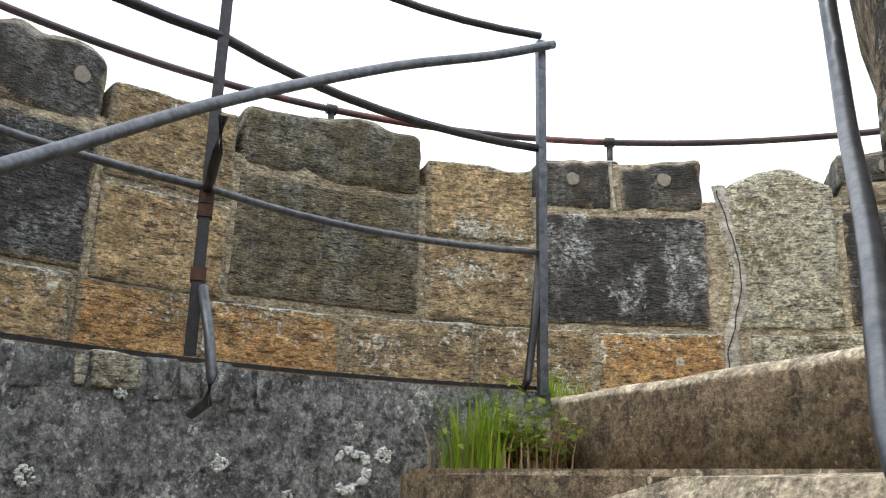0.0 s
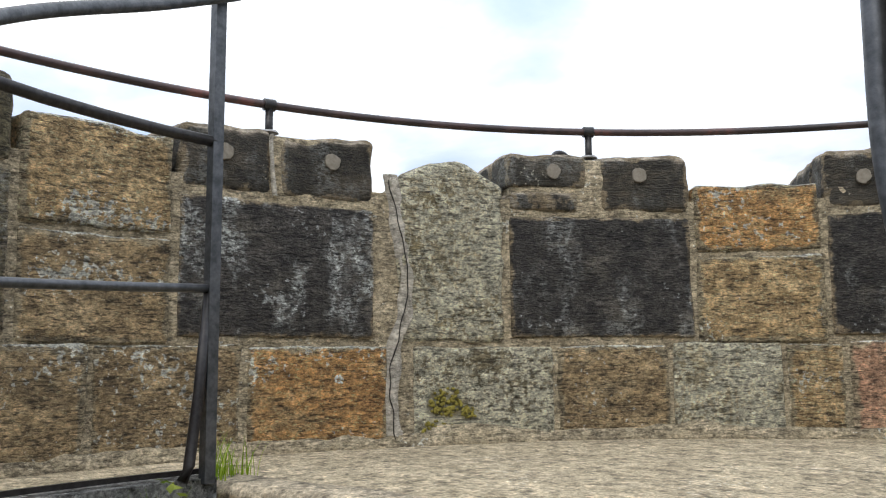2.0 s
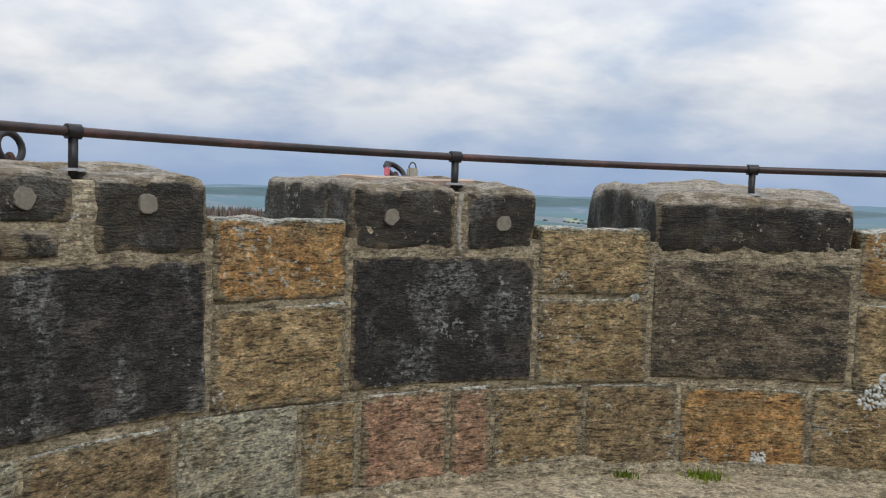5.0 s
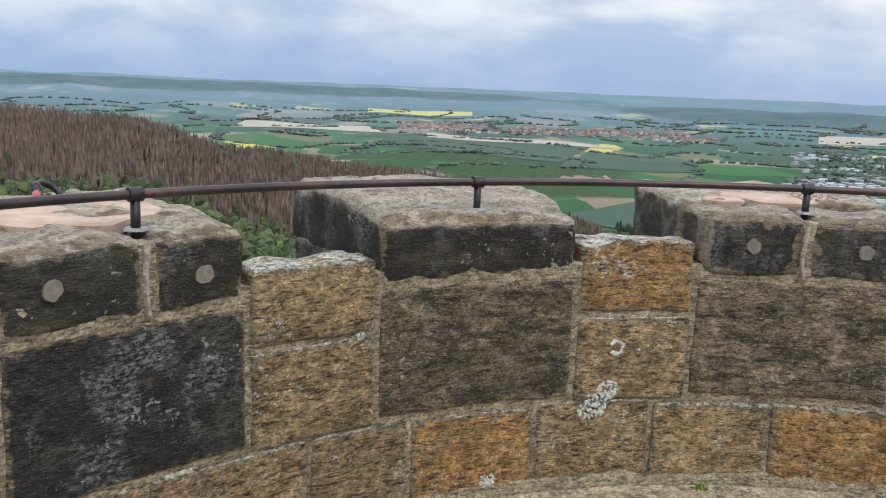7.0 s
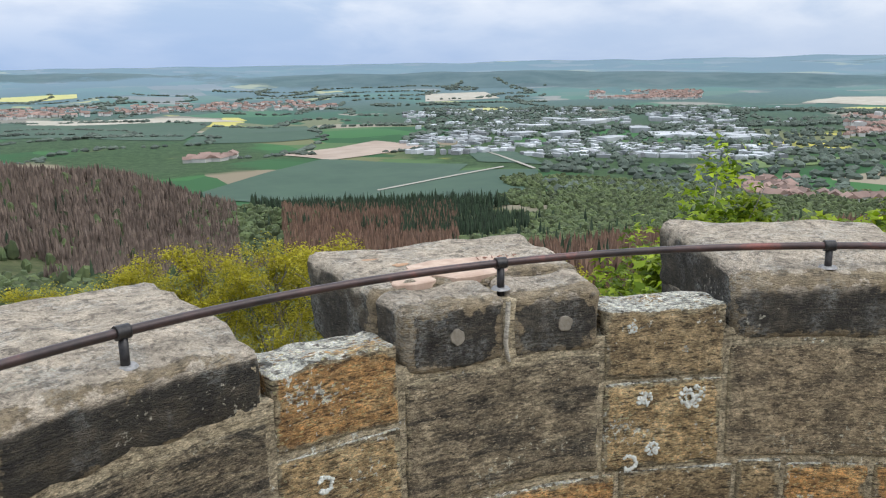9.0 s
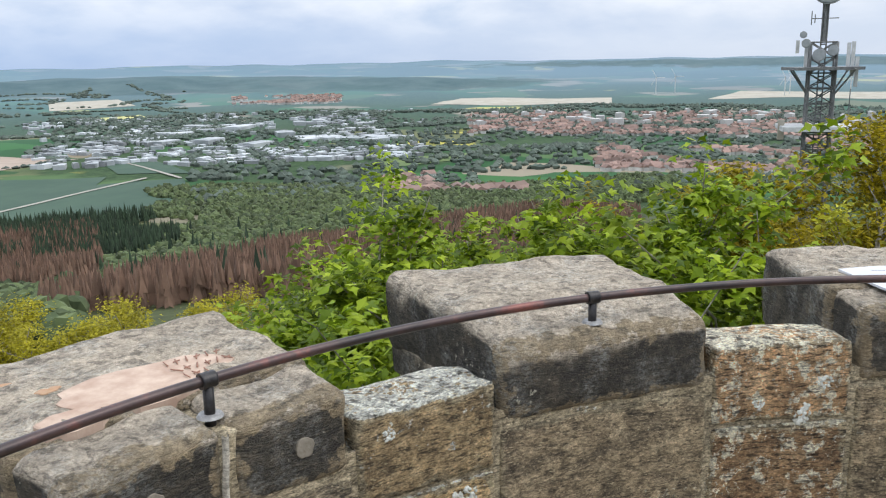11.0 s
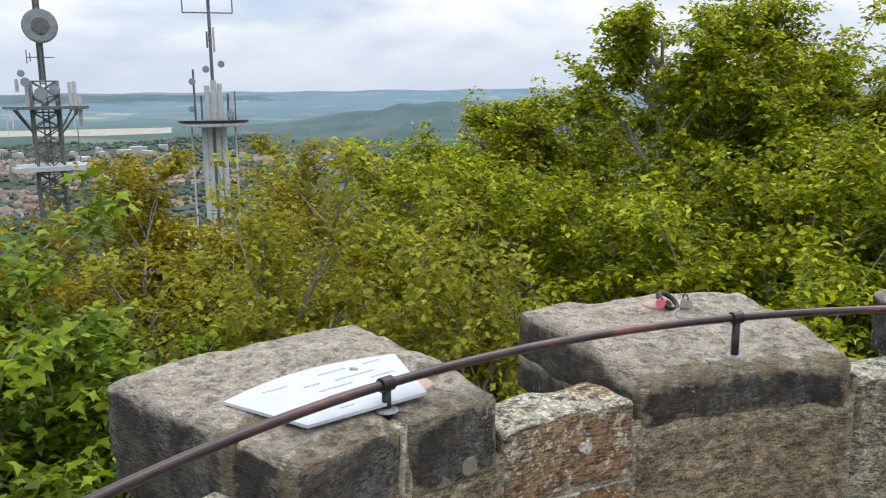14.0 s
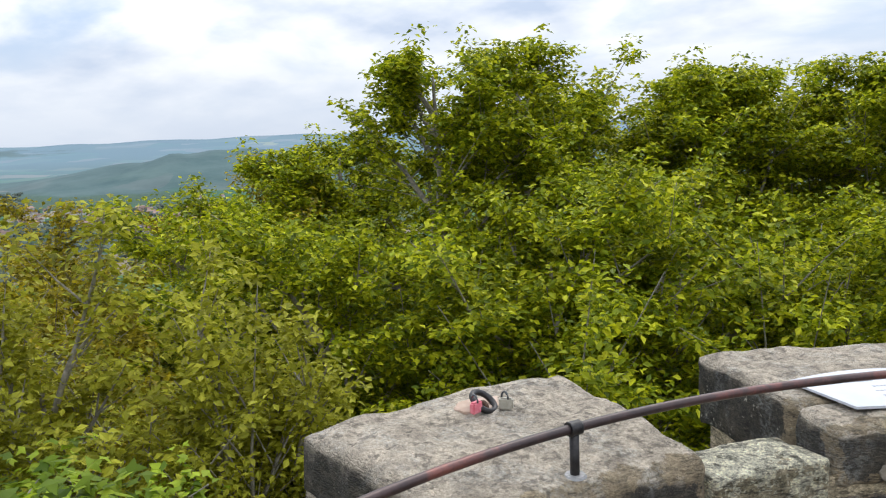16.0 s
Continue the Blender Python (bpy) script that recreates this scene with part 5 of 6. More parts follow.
# ---------------------------------------------------------------- radio masts and wind turbines
MASTSTEEL = plain_material("galvanised_mast_steel", (0.11, 0.115, 0.115), (0.20, 0.205, 0.205), 3, 0.55, 0.5, 0)
MASTPALE = plain_material("pale_mast_concrete", (0.42, 0.43, 0.43), (0.56, 0.57, 0.57), 2, 0.8, 0, 0)
DISH = plain_material("grey_radome", (0.22, 0.24, 0.25), (0.32, 0.34, 0.35), 2, 0.5, 0, 0)


def box_bm(cx, cy, cz, sx, sy, sz, rot=0.0):
    bm = bmesh.new()
    bmesh.ops.create_cube(bm, size=1, matrix=Matrix.Translation((cx, cy, cz)) @ Matrix.Rotation(rot, 4, "Z") @ Matrix.Diagonal((sx, sy, sz, 1)))
    return bm


def join_tubes(segs, radius, sides=5):
    bm = bmesh.new()
    for a, b in segs:
        a, b = Vector(a), Vector(b)
        d = (b - a)
        m = Matrix.Translation((a + b) / 2) @ d.to_track_quat("Z", "Y").to_matrix().to_4x4()
        bmesh.ops.create_cone(bm, cap_ends=True, segments=sides, radius1=radius, radius2=radius, depth=d.length, matrix=m)
    return bm


def disc_bm(x, y, z, r, h, seg=28, axis=None):
    bm = bmesh.new()
    m = Matrix.Translation((x, y, z))
    if axis is not None:
        m = m @ Vector(axis).to_track_quat("Z", "Y").to_matrix().to_4x4()
    bmesh.ops.create_cone(bm, cap_ends=True, segments=seg, radius1=r, radius2=r, depth=h, matrix=m)
    bmesh.ops.bevel(bm, geom=[e for e in bm.edges if len(e.link_faces) == 2 and e.calc_face_angle(0) > 1.2], offset=min(h, r) * 0.2, segments=2, affect="EDGES")
    return bm


def build_lattice_mast():
    x, y, _ = polar(90, -3.85, 0)
    mast = thing("lattice_radio_mast", "grey steel lattice radio mast with platforms and a drum dish", "radio mast", at=(x, y, -26))
    up = 26

    def add(name, bm, mat, label="", parent=None):
        ob = part(name, bm, mat, None, label)
        ob.parent = parent or mast
        if not parent:
            ob.matrix_parent_inverse = Matrix.Translation((-x, -y, up))
        return ob

    def square(z, w):
        return [Vector((x + sx * w / 2, y + sy * w / 2, z)) for sx, sy in ((-1, -1), (1, -1), (1, 1), (-1, 1))]

    segs, braces = [], []
    zs = list(np.arange(-26, 3.2, 1.45))
    for z0, z1 in zip(zs, zs[1:]):
        a, b = square(z0, 2.3), square(z1, 2.3)
        for k in range(4):
            segs.append((a[k], b[k]))
            braces += [(a[k], b[(k + 1) % 4]), (b[k], a[(k + 1) % 4]), (b[k], b[(k + 1) % 4])]
    for k in range(4):
        add("leg", tube([s[0] for s in segs[k::4]] + [segs[k::4][-1][1]], 0.13, 6), MASTSTEEL)
    add("brace", join_tubes(braces, 0.06), MASTSTEEL)
    add("ladder", join_tubes([((x, y + 0.24, -26), (x, y + 0.24, 12)), ((x, y - 0.24, -26), (x, y - 0.24, 12))] + [((x, y - 0.24, z), (x, y + 0.24, z)) for z in np.arange(-8, 12, 0.6)], 0.07, 6), MASTSTEEL)
    add("platform", box_bm(x, y, 0.55, 6.0, 6.0, 0.28, 0.2), MASTSTEEL)
    add("platform", box_bm(x, y, -5.1, 5.2, 7.0, 0.42, 0.1), MASTPALE)
    strut = []
    for k, q in enumerate(square(-1.9, 2.3)):
        far = square(0.5, 5.4)[k]
        strut.append((q, far))
    for s in strut:
        add("strut", join_tubes([s], 0.09), MASTSTEEL)
    add("spire", join_tubes([((x, y, 3), (x, y, 14))], 0.20, 6), MASTSTEEL)
    add("dish", disc_bm(x - 0.9, y - 0.1, 8.0, 1.55, 0.7, 32, (-1, 0.1, 0)), DISH, "large grey drum dish antenna")
    add("dish_rim", disc_bm(x - 1.3, y - 0.1, 8.0, 0.75, 0.3, 24, (-1, 0.1, 0)), MASTSTEEL)
    for k, (dy, z, h) in enumerate(((-2.6, 1.4, 3.2), (-2.2, 1.6, 2.6), (-3.0, 0.2, 2.8), (1.5, 1.8, 2.2), (2.3, 2.6, 1.2))):
        add("panel_antenna", box_bm(x - 0.6, y + dy, z, 0.28, 0.32, h), MASTPALE)
    for dy, z, r in ((1.6, 2.9, 0.42), (1.9, 3.7, 0.32), (-0.8, 2.2, 0.5), (0.4, 1.8, 0.6)):
        add("drum", disc_bm(x - 1.4, y + dy, z, r, 0.35, 18, (-1, 0.2, 0)), DISH)
    add("box", box_bm(x - 0.4, y + 3.3, -5.3, 0.7, 0.6, 1.9), PALE)
    arms = [((x, y + 1.2, 5.2), (x, y - 1.2, 5.2)), ((x, y + 1.2, 4.6), (x, y + 1.2, 5.9)), ((x, y + 0.9, 4.8), (x, y + 0.9, 5.6)), ((x + 2, y - 2.9, -5), (x + 2, y - 2.9, -1.5))]
    for s in arms:
        add("dipole", join_tubes([s], 0.05), MASTSTEEL)
    return mast


def build_concrete_mast():
    x, y, _ = polar(90, -13.7, 0)
    mast = thing("concrete_radio_tower", "pale slender radio tower with a round platform and whip antennas", "radio mast", at=(x, y, -26))

    def add(name, bm, mat, label=""):
        ob = part(name, bm, mat, mast, label)
        ob.matrix_parent_inverse = Matrix.Translation((-x, -y, 26))
        return ob

    side = Vector((math.sin(radians(-14.6)), -math.cos(radians(-14.6)), 0))
    add("platform", disc_bm(x, y, -1.35, 3.35, 0.42, 40), MASTPALE, "round grey platform")
    add("platform_rim", disc_bm(x, y, -1.03, 3.5, 0.22, 40), IRON, "dark rim disc on top of the platform")
    for off, r in ((-0.95, 0.30), (-0.45, 0.26), (0.35, 0.28), (0.95, 0.30)):
        c = Vector((x, y, 0)) + side * off
        add("column", join_tubes([((c.x, c.y, -26), (c.x, c.y, -1.4))], r, 12), MASTPALE)
    add("core", join_tubes([((x + 0.5, y, -26), (x + 0.5, y, -1.4))], 0.55, 12), MASTSTEEL)
    for off in (-2.2, 2.1):
        c = Vector((x, y, 0)) + side * off
        add("guy_pipe", join_tubes([((c.x, c.y, -26), (c.x, c.y, -1.5))], 0.10, 8), MASTPALE)
    for off, z0, z1, r, mat in ((-0.5, -1, 2.5, 0.26, MASTPALE), (0.15, -1, 3.0, 0.32, MASTPALE), (0.75, -1, 2.7, 0.25, MASTPALE), (-1.1, -1, 1.5, 0.1, MASTSTEEL), (1.5, -1, 1.7, 0.12, MASTSTEEL), (1.9, -1, 1.4, 0.15, MASTPALE), (2.2, -1, 1.9, 0.07, MASTSTEEL), (-1.75, -1, 4.1, 0.11, MASTSTEEL), (0.1, 2.5, 12.0, 0.17, MASTSTEEL), (0.45, 5.8, 8.2, 0.12, MASTPALE), (-0.2, 6.2, 7.8, 0.1, MASTSTEEL)):
        c = Vector((x, y, 0)) + side * off
        add("antenna", join_tubes([((c.x, c.y, z0), (c.x, c.y, z1))], r, 10), mat)
    for off, z, r in ((0.9, 4.6, 0.34), (-0.6, 4.1, 0.34), (1.6, -0.4, 0.42), (-2.0, 2.9, 0.34), (-2.2, 0.2, 0.3)):
        c = Vector((x - 0.5, y, 0)) + side * off
        add("drum", disc_bm(c.x, c.y, z, r, 0.4, 18, (-1, 0.3, 0)), DISH)
    c0, c1 = Vector((x, y, 9.6)) - side * 2.4, Vector((x, y, 9.6)) + side * 2.4
    up = Vector((0, 0, 3.2))
    add("fork_antenna", join_tubes([(c0, c1), (c0, c0 + up), (c1, c1 + up)], 0.07), MASTSTEEL)
    return mast


build_lattice_mast()
build_concrete_mast()


def build_turbines():
    first = None
    for a, el, s in ((-2.6, -2.4, 1.0), (-2.9, -2.3, 0.95), (-6.3, -2.35, 1.0), (5.2, -2.3, 0.8), (4.0, -2.2, 0.8)):
        x, y = spot(a, el)
        z = land_z(x, y)
        if first is None:
            first = thing("wind_turbine", "white three-bladed wind turbine on the far plain", "wind turbine", "wind turbines on the plain")
            part("tower", join_tubes([((0, 0, 0), (0, 0, 52))], 1.3, 8), MASTPALE, first)
            part("nacelle", box_bm(-1, 0, 52, 5, 2.4, 2.4), MASTPALE, first)
            for k in range(3):
                th = 0.5 + k * 2.094
                part("blade", join_tubes([((-2.5, 0, 52), (-2.5, 26 * math.sin(th), 52 + 26 * math.cos(th)))], 0.7, 4), MASTPALE, first)
            first.matrix_basis = pose(x, y, z)
        else:
            copy_thing(first, pose(x, y, z, 0, 0, 10 * s))


build_turbines()
# ---------------------------------------------------------------- trees by the tower
def leaf_material(name, a, b, c):
    m, nt, bsdf = base_material(name, 0.5)
    L = nt.links.new
    geo = wire(nt, "ShaderNodeNewGeometry")
    col = ramp(nt, [(0.0, a), (0.5, b), (1.0, c)])
    L(geo.outputs["Random Per Island"], col.inputs["Fac"])
    # patchy brightness in the colour imitates lit and shaded leaf clusters
    n = wire(nt, "ShaderNodeTexNoise", Scale=1.1, Detail=4.0, Roughness=0.65)
    L(geo.outputs["Position"], n.inputs["Vector"])
    hsv = wire(nt, "ShaderNodeHueSaturation")
    mr = wire(nt, "ShaderNodeMapRange")
    mr.inputs["From Min"].default_value, mr.inputs["From Max"].default_value = 0.3, 0.7
    mr.inputs["To Min"].default_value, mr.inputs["To Max"].default_value = 0.62, 1.42
    L(n.outputs["Fac"], mr.inputs["Value"])
    L(mr.outputs["Result"], hsv.inputs["Value"])
    L(col.outputs["Color"], hsv.inputs["Color"])
    L(hsv.outputs["Color"], bsdf.inputs["Base Color"])
    bsdf.inputs["Specular IOR Level"].default_value = 0.2
    tl = wire(nt, "ShaderNodeBsdfTranslucent")
    L(hsv.outputs["Color"], tl.inputs["Color"])
    mx = wire(nt, "ShaderNodeMixShader")
    mx.inputs[0].default_value = 0.42
    L(bsdf.outputs[0], mx.inputs[1])
    L(tl.outputs[0], mx.inputs[2])
    L(mx.outputs[0], nt.nodes["Material Output"].inputs["Surface"])
    return m


BARK = plain_material("grey_bark", (0.15, 0.135, 0.11), (0.33, 0.30, 0.25), 14, 0.95, 0, 0.6)
MAPLE_LEAF = leaf_material("maple_leaves", (0.055, 0.10, 0.006), (0.174, 0.252, 0.011), (0.37, 0.46, 0.035))
OAK_LEAF = leaf_material("young_oak_leaves", (0.11, 0.10, 0.006), (0.27, 0.225, 0.010), (0.46, 0.37, 0.018))
LIME_LEAF = leaf_material("pale_lime_leaves", (0.18, 0.185, 0.012), (0.31, 0.31, 0.022), (0.48, 0.46, 0.048))
BEECH_LEAF = leaf_material("beech_leaves", (0.075, 0.115, 0.005), (0.25, 0.30, 0.008), (0.58, 0.57, 0.02))
SHRUB_LEAF = leaf_material("yellow_shrub_leaves", (0.240, 0.216, 0.014), (0.360, 0.324, 0.024), (0.456, 0.408, 0.042))


def grow(rnd, height, spread, first, n_limb, n_sub, n_twig, rise=0.55, slim=0.5):
    """Branches of one tree as (points, radius at start, radius at end), and the ends of its twigs."""
    branches, tips = [], []
    lean = Vector((rnd.uniform(-.06, .06), rnd.uniform(-.06, .06), 0))
    trunk = [Vector((0, 0, 0)) + lean * z + Vector((rnd.uniform(-.1, .1), rnd.uniform(-.1, .1), z)) * 1.0 for z in np.linspace(0, height * 0.86, 9)]
    r0 = height * 0.017 + 0.04
    branches.append((trunk, r0, 0.03))
    for i in range(n_limb):
        f = first + (0.97 - first) * (i + rnd.random() * 0.8) / n_limb
        k = f * 8
        a = trunk[min(7, int(k))].lerp(trunk[min(8, int(k) + 1)], k - int(k))
        th = i * 2.4 + rnd.uniform(-.5, .5)
        shape = max(slim, math.sin(math.pi * min(1, max(0.12, (f - first) / (1.02 - first)) * 0.75 + 0.22)))
        ln = spread * shape * rnd.uniform(0.75, 1.2)
        d = Vector((math.cos(th), math.sin(th), rise * rnd.uniform(0.5, 1.5) + 0.5 * f))
        d.normalize()
        pts = [a]
        for s in range(5):
            d = (d + Vector((rnd.uniform(-.22, .22), rnd.uniform(-.22, .22), rnd.uniform(-.10, .16)))).normalized()
            pts.append(pts[-1] + d * ln / 5)
        branches.append((pts, r0 * 0.34 * (1.1 - 0.5 * f), 0.012))
        for j in range(n_sub):
            g = 0.25 + 0.75 * (j + rnd.random()) / n_sub
            q = g * 5
            b = pts[min(4, int(q))].lerp(pts[min(5, int(q) + 1)], q - int(q))
            e = (d + Vector((rnd.uniform(-1, 1), rnd.uniform(-1, 1), rnd.uniform(-.35, .6))) * 0.9).normalized()
            l2 = ln * 0.52 * rnd.uniform(0.6, 1.2)
            sub = [b, b + e * l2 * 0.5 + Vector((0, 0, rnd.uniform(-.05, .08))), b + e * l2]
            branches.append((sub, 0.016, 0.006))
            for t in range(n_twig):
                h = 0.3 + 0.7 * rnd.random()
                c = sub[0].lerp(sub[2], h)
                w = (e + Vector((rnd.uniform(-1, 1), rnd.uniform(-1, 1), rnd.uniform(-.4, .5)))).normalized()
                tip = c + w * rnd.uniform(0.25, 0.6) * (spread / 4) ** 0.5
                tips.append((c, tip))
    return branches, tips


def branch_mesh(branches, sides=6):
    verts, faces = [], []
    for pts, ra, rb in branches:
        k0 = len(verts)
        n = len(pts)
        for i, q in enumerate(pts):
            d = (pts[min(n - 1, i + 1)] - pts[max(0, i - 1)]).normalized()
            ref = Vector((0, 0, 1)) if abs(d.z) < 0.9 else Vector((1, 0, 0))
            s = d.cross(ref).normalized()
            u = s.cross(d)
            r = ra + (rb - ra) * i / (n - 1)
            for k in range(sides):
                th = 2 * math.pi * k / sides
                verts.append(q + (s * math.cos(th) + u * math.sin(th)) * r)
        for i in range(n - 1):
            for k in range(sides):
                l = (k + 1) % sides
                faces.append((k0 + i * sides + k, k0 + i * sides + l, k0 + (i + 1) * sides + l, k0 + (i + 1) * sides + k))
    return verts, faces


OVAL = ([(0, 0, 0), (0.30, 0.5, 0.10), (0, 1.0, -0.06), (-0.30, 0.5, 0.10)], [(0, 1, 2), (0, 2, 3)])
LOBED = ([(0, 0, 0), (0.52, 0.36, 0.02), (0.21, 0.46, 0.05), (0, 1.0, -0.09), (-0.21, 0.46, 0.05), (-0.52, 0.36, 0.02)], [(0, 1, 2), (0, 2, 4), (2, 3, 4), (0, 4, 5)])


def leaf_mesh(rs, tips, per_tip, size, shape, droop=0.3, scatter_r=0.16, flat=0.6):
    sv, sf = np.array(shape[0]), shape[1]
    A = np.array([t[0] for t in tips])
    B = np.array([t[1] for t in tips])
    n = len(A) * per_tip
    f = rs.uniform(0.15, 1.1, (n, 1))
    C = np.repeat(A, per_tip, 0) * (1 - f) + np.repeat(B, per_tip, 0) * f + rs.normal(0, scatter_r, (n, 3)) * np.array([1, 1, flat])
    yaw = rs.uniform(0, 6.283, n)
    d = np.stack([np.cos(yaw), np.sin(yaw), rs.normal(-droop, 0.3, n)], -1)
    d /= np.linalg.norm(d, axis=1)[:, None]
    up = np.stack([rs.normal(0, 0.45, n), rs.normal(0, 0.45, n), np.ones(n)], -1)
    s = np.cross(d, up)
    s /= np.linalg.norm(s, axis=1)[:, None]
    u = np.cross(s, d)
    k = size * rs.uniform(0.65, 1.25, n)[:, None, None]
    V = C[:, None, :] + k * (sv[None, :, 0:1] * s[:, None, :] + sv[None, :, 1:2] * d[:, None, :] + sv[None, :, 2:3] * u[:, None, :])
    nv = len(sv)
    faces = (np.array(sf)[None, :, :] + (np.arange(n) * nv)[:, None, None]).reshape(-1, 3)
    return V.reshape(-1, 3).tolist(), faces.tolist()


def tree(name, label, seed, x, y, top, height, spread, leaf_mat, per_tip, size, shape=OVAL, limbs=(14, 7, 5), first=0.35, group="trees by the tower", scatter_r=0.16, rise=0.55, droop=0.3, flat=0.6, slim=0.5):
    rnd = random.Random(seed)
    branches, tips = grow(rnd, height, spread, first, *limbs, rise, slim)
    high = max(t[1].z for t in tips)
    ob = thing(name, label, "tree", group, at=(x, y, top - high))
    v, f = branch_mesh(branches)
    mesh_part("trunk", v, f, BARK, ob)
    v, f = leaf_mesh(np.random.RandomState(seed), tips, per_tip, size, shape, droop, scatter_r, flat)
    mesh_part("crown", v, f, leaf_mat, ob, smooth=False)
    ob["high"] = high
    return ob


def at_view(a, r, el):
    """Where a tree top at that azimuth, distance and elevation from the walk's end stands."""
    x, y, _ = polar(r, a, 0)
    x, y = (x + 1.1, y + 1.1) if a < -35 else (x + 0.6, y + 1.35) if a < 40 else (x - 0.8, y + 0.9)
    return x, y, 1.75 + r * math.tan(radians(el))


def again(first, a, r, el, turn, s=1.0):
    x, y, top = at_view(a, r, el)
    m = pose(x, y, top - first["high"] * s, 0, 0, turn)
    return copy_thing(first, m)


def build_trees():
    x, y, top = at_view(8, 9.0, -4.6)
    maple = tree("maple_tree", "maple tree with fresh bright green lobed leaves", 3, x, y, top, 12.5, 4.2, MAPLE_LEAF, 32, 0.15, LOBED, (22, 8, 6), 0.4, scatter_r=0.13, flat=0.4)
    for spot_m in ((20, 9.0, -8.0, 140), (0, 9.5, -7.5, 250), (31, 12.0, -12.5, 60), (14, 11.5, -7.0, 300), (27, 9.5, -11.5, 20)):
        again(maple, *spot_m)
    x, y, top = at_view(-8, 16, -3.8)
    oak = tree("oak_tree", "oak tree with yellowish-brown young leaves", 7, x, y, top, 14, 4.6, OAK_LEAF, 28, 0.145, OVAL, (22, 9, 6), 0.25, scatter_r=0.13, flat=0.4)
    for spot_o in ((-14, 18, -4.0, 80), (-3, 18, -6.2, 200), (-30, 24, -0.6, 300), (-22, 25, -2.6, 140), (-18, 14, -8.5, 30)):
        again(oak, *spot_o)
    x, y, top = at_view(-19.5, 11.5, -2.4)
    lime = tree("lime_tree", "sparse young tree with grey branches and pale green leaves", 12, x, y, top, 12, 3.2, LIME_LEAF, 17, 0.125, OVAL, (18, 8, 5), 0.35, scatter_r=0.12, rise=1.3, flat=0.4)
    for spot_l in ((-27, 11, -6.0, 120), (-12, 12, -9.5, 230), (-34, 11.5, -9.0, 310)):
        again(lime, *spot_l)
    x, y, top = at_view(-53.0, 19.5, 6.9)
    beech = tree("beech_tree", "tall beech tree with fresh green leaves and grey limbs", 23, x, y, top, 19, 3.5, BEECH_LEAF, 32, 0.145, OVAL, (30, 9, 5), 0.25, scatter_r=0.14, rise=0.75, flat=0.3, slim=0.36)
    for spot_b in ((-43.6, 19, 6.2, 100), (-59, 21, 4.3, 210), (-65, 22, 4.4, 320), (-37, 23, 0.2, 45), (-47, 24, 2.4, 170), (-71, 23, 2.8, 260), (-56, 25, 3.0, 20), (-62, 24, 4.2, 75), (-68, 25, 4.2, 140), (-33, 22, -2.2, 290), (-40, 22, 1.0, 330), (-76, 23, 2.4, 30)):
        again(beech, *spot_b)
    x, y, top = at_view(-48, 14, -1.5)
    low = tree("beech_tree", "beech tree with yellow-green young leaves beside the tower", 31, x, y, top, 14, 4.0, BEECH_LEAF, 34, 0.14, OVAL, (24, 9, 5), 0.2, scatter_r=0.14, flat=0.3)
    for spot_c in ((-60, 14.5, -2.0, 90), (-39, 15, -3.0, 200), (-70, 16, -2.0, 300), (-31, 19, -2.2, 160), (-54, 13, -6.0, 130)):
        again(low, *spot_c)
    x, y, top = at_view(51, 20, -11.5)
    shrub = tree("birch_tree", "slender young birch with yellow-green leaves", 41, x, y, top, 9, 2.4, SHRUB_LEAF, 34, 0.085, OVAL, (18, 7, 5), 0.1, scatter_r=0.13, rise=2.0)
    for spot_s in ((55, 22, -11.5, 90), (47, 21, -13.5, 180), (59, 23, -11.5, 270), (64, 25, -12.0, 30), (69, 27, -13.0, 300), (76, 26, -15.0, 130), (84, 26, -15.0, 200), (92, 27, -15.0, 60), (80, 30, -13.6, 250), (71, 24, -15.5, 15), (98, 28, -15.0, 10), (43, 24, -15.0, 20), (40, 19, -14.2, 210), (46, 18, -14.8, 120), (36, 20, -14.8, 330)):
        again(shrub, *spot_s)


build_trees()
# ---------------------------------------------------------------- small things on the battlements
def wall_patch(name, a, z, size, material, seed, ring=False, wide=1.0, parent=None, proud=0.008, radius=R_IN, wild=0.5):
    """An irregular thin crust or plug on the inner face of the wall."""
    rnd = random.Random(seed)
    n = 30
    verts, faces = [], []
    for depth, k in ((0.012, 1.0), (-proud, 1.0), (-proud - 0.001, 0.93)):
        for i in range(n):
            th = 2 * math.pi * i / n
            q = size * k * (1 + wild * noise.noise((math.cos(th) * 1.7, math.sin(th) * 1.7, seed * 3.3)) + wild * 0.5 * noise.noise((math.cos(th) * 6, math.sin(th) * 6, seed * 1.1)))
            verts.append(polar(radius + depth, a + math.degrees(q * wide * math.cos(th) / radius), z + q * math.sin(th)))
    for j in range(2):
        for i in range(n):
            k = (i + 1) % n
            faces.append((j * n + i, j * n + k, (j + 1) * n + k, (j + 1) * n + i))
    if ring:
        for i in range(n * 3 // 4):
            th = 2 * math.pi * i / n
            verts.append(polar(radius - proud - 0.002, a + math.degrees(size * 0.55 * math.cos(th) / radius), z + size * 0.55 * math.sin(th)))
        m = n * 3 // 4
        faces = [(n + i, n + i + 1, 3 * n + i + 1, 3 * n + i) for i in range(m - 1)]
    else:
        faces.append(tuple(range(2 * n, 3 * n)))
    return mesh_part(name, verts, faces, material, parent, smooth=False)


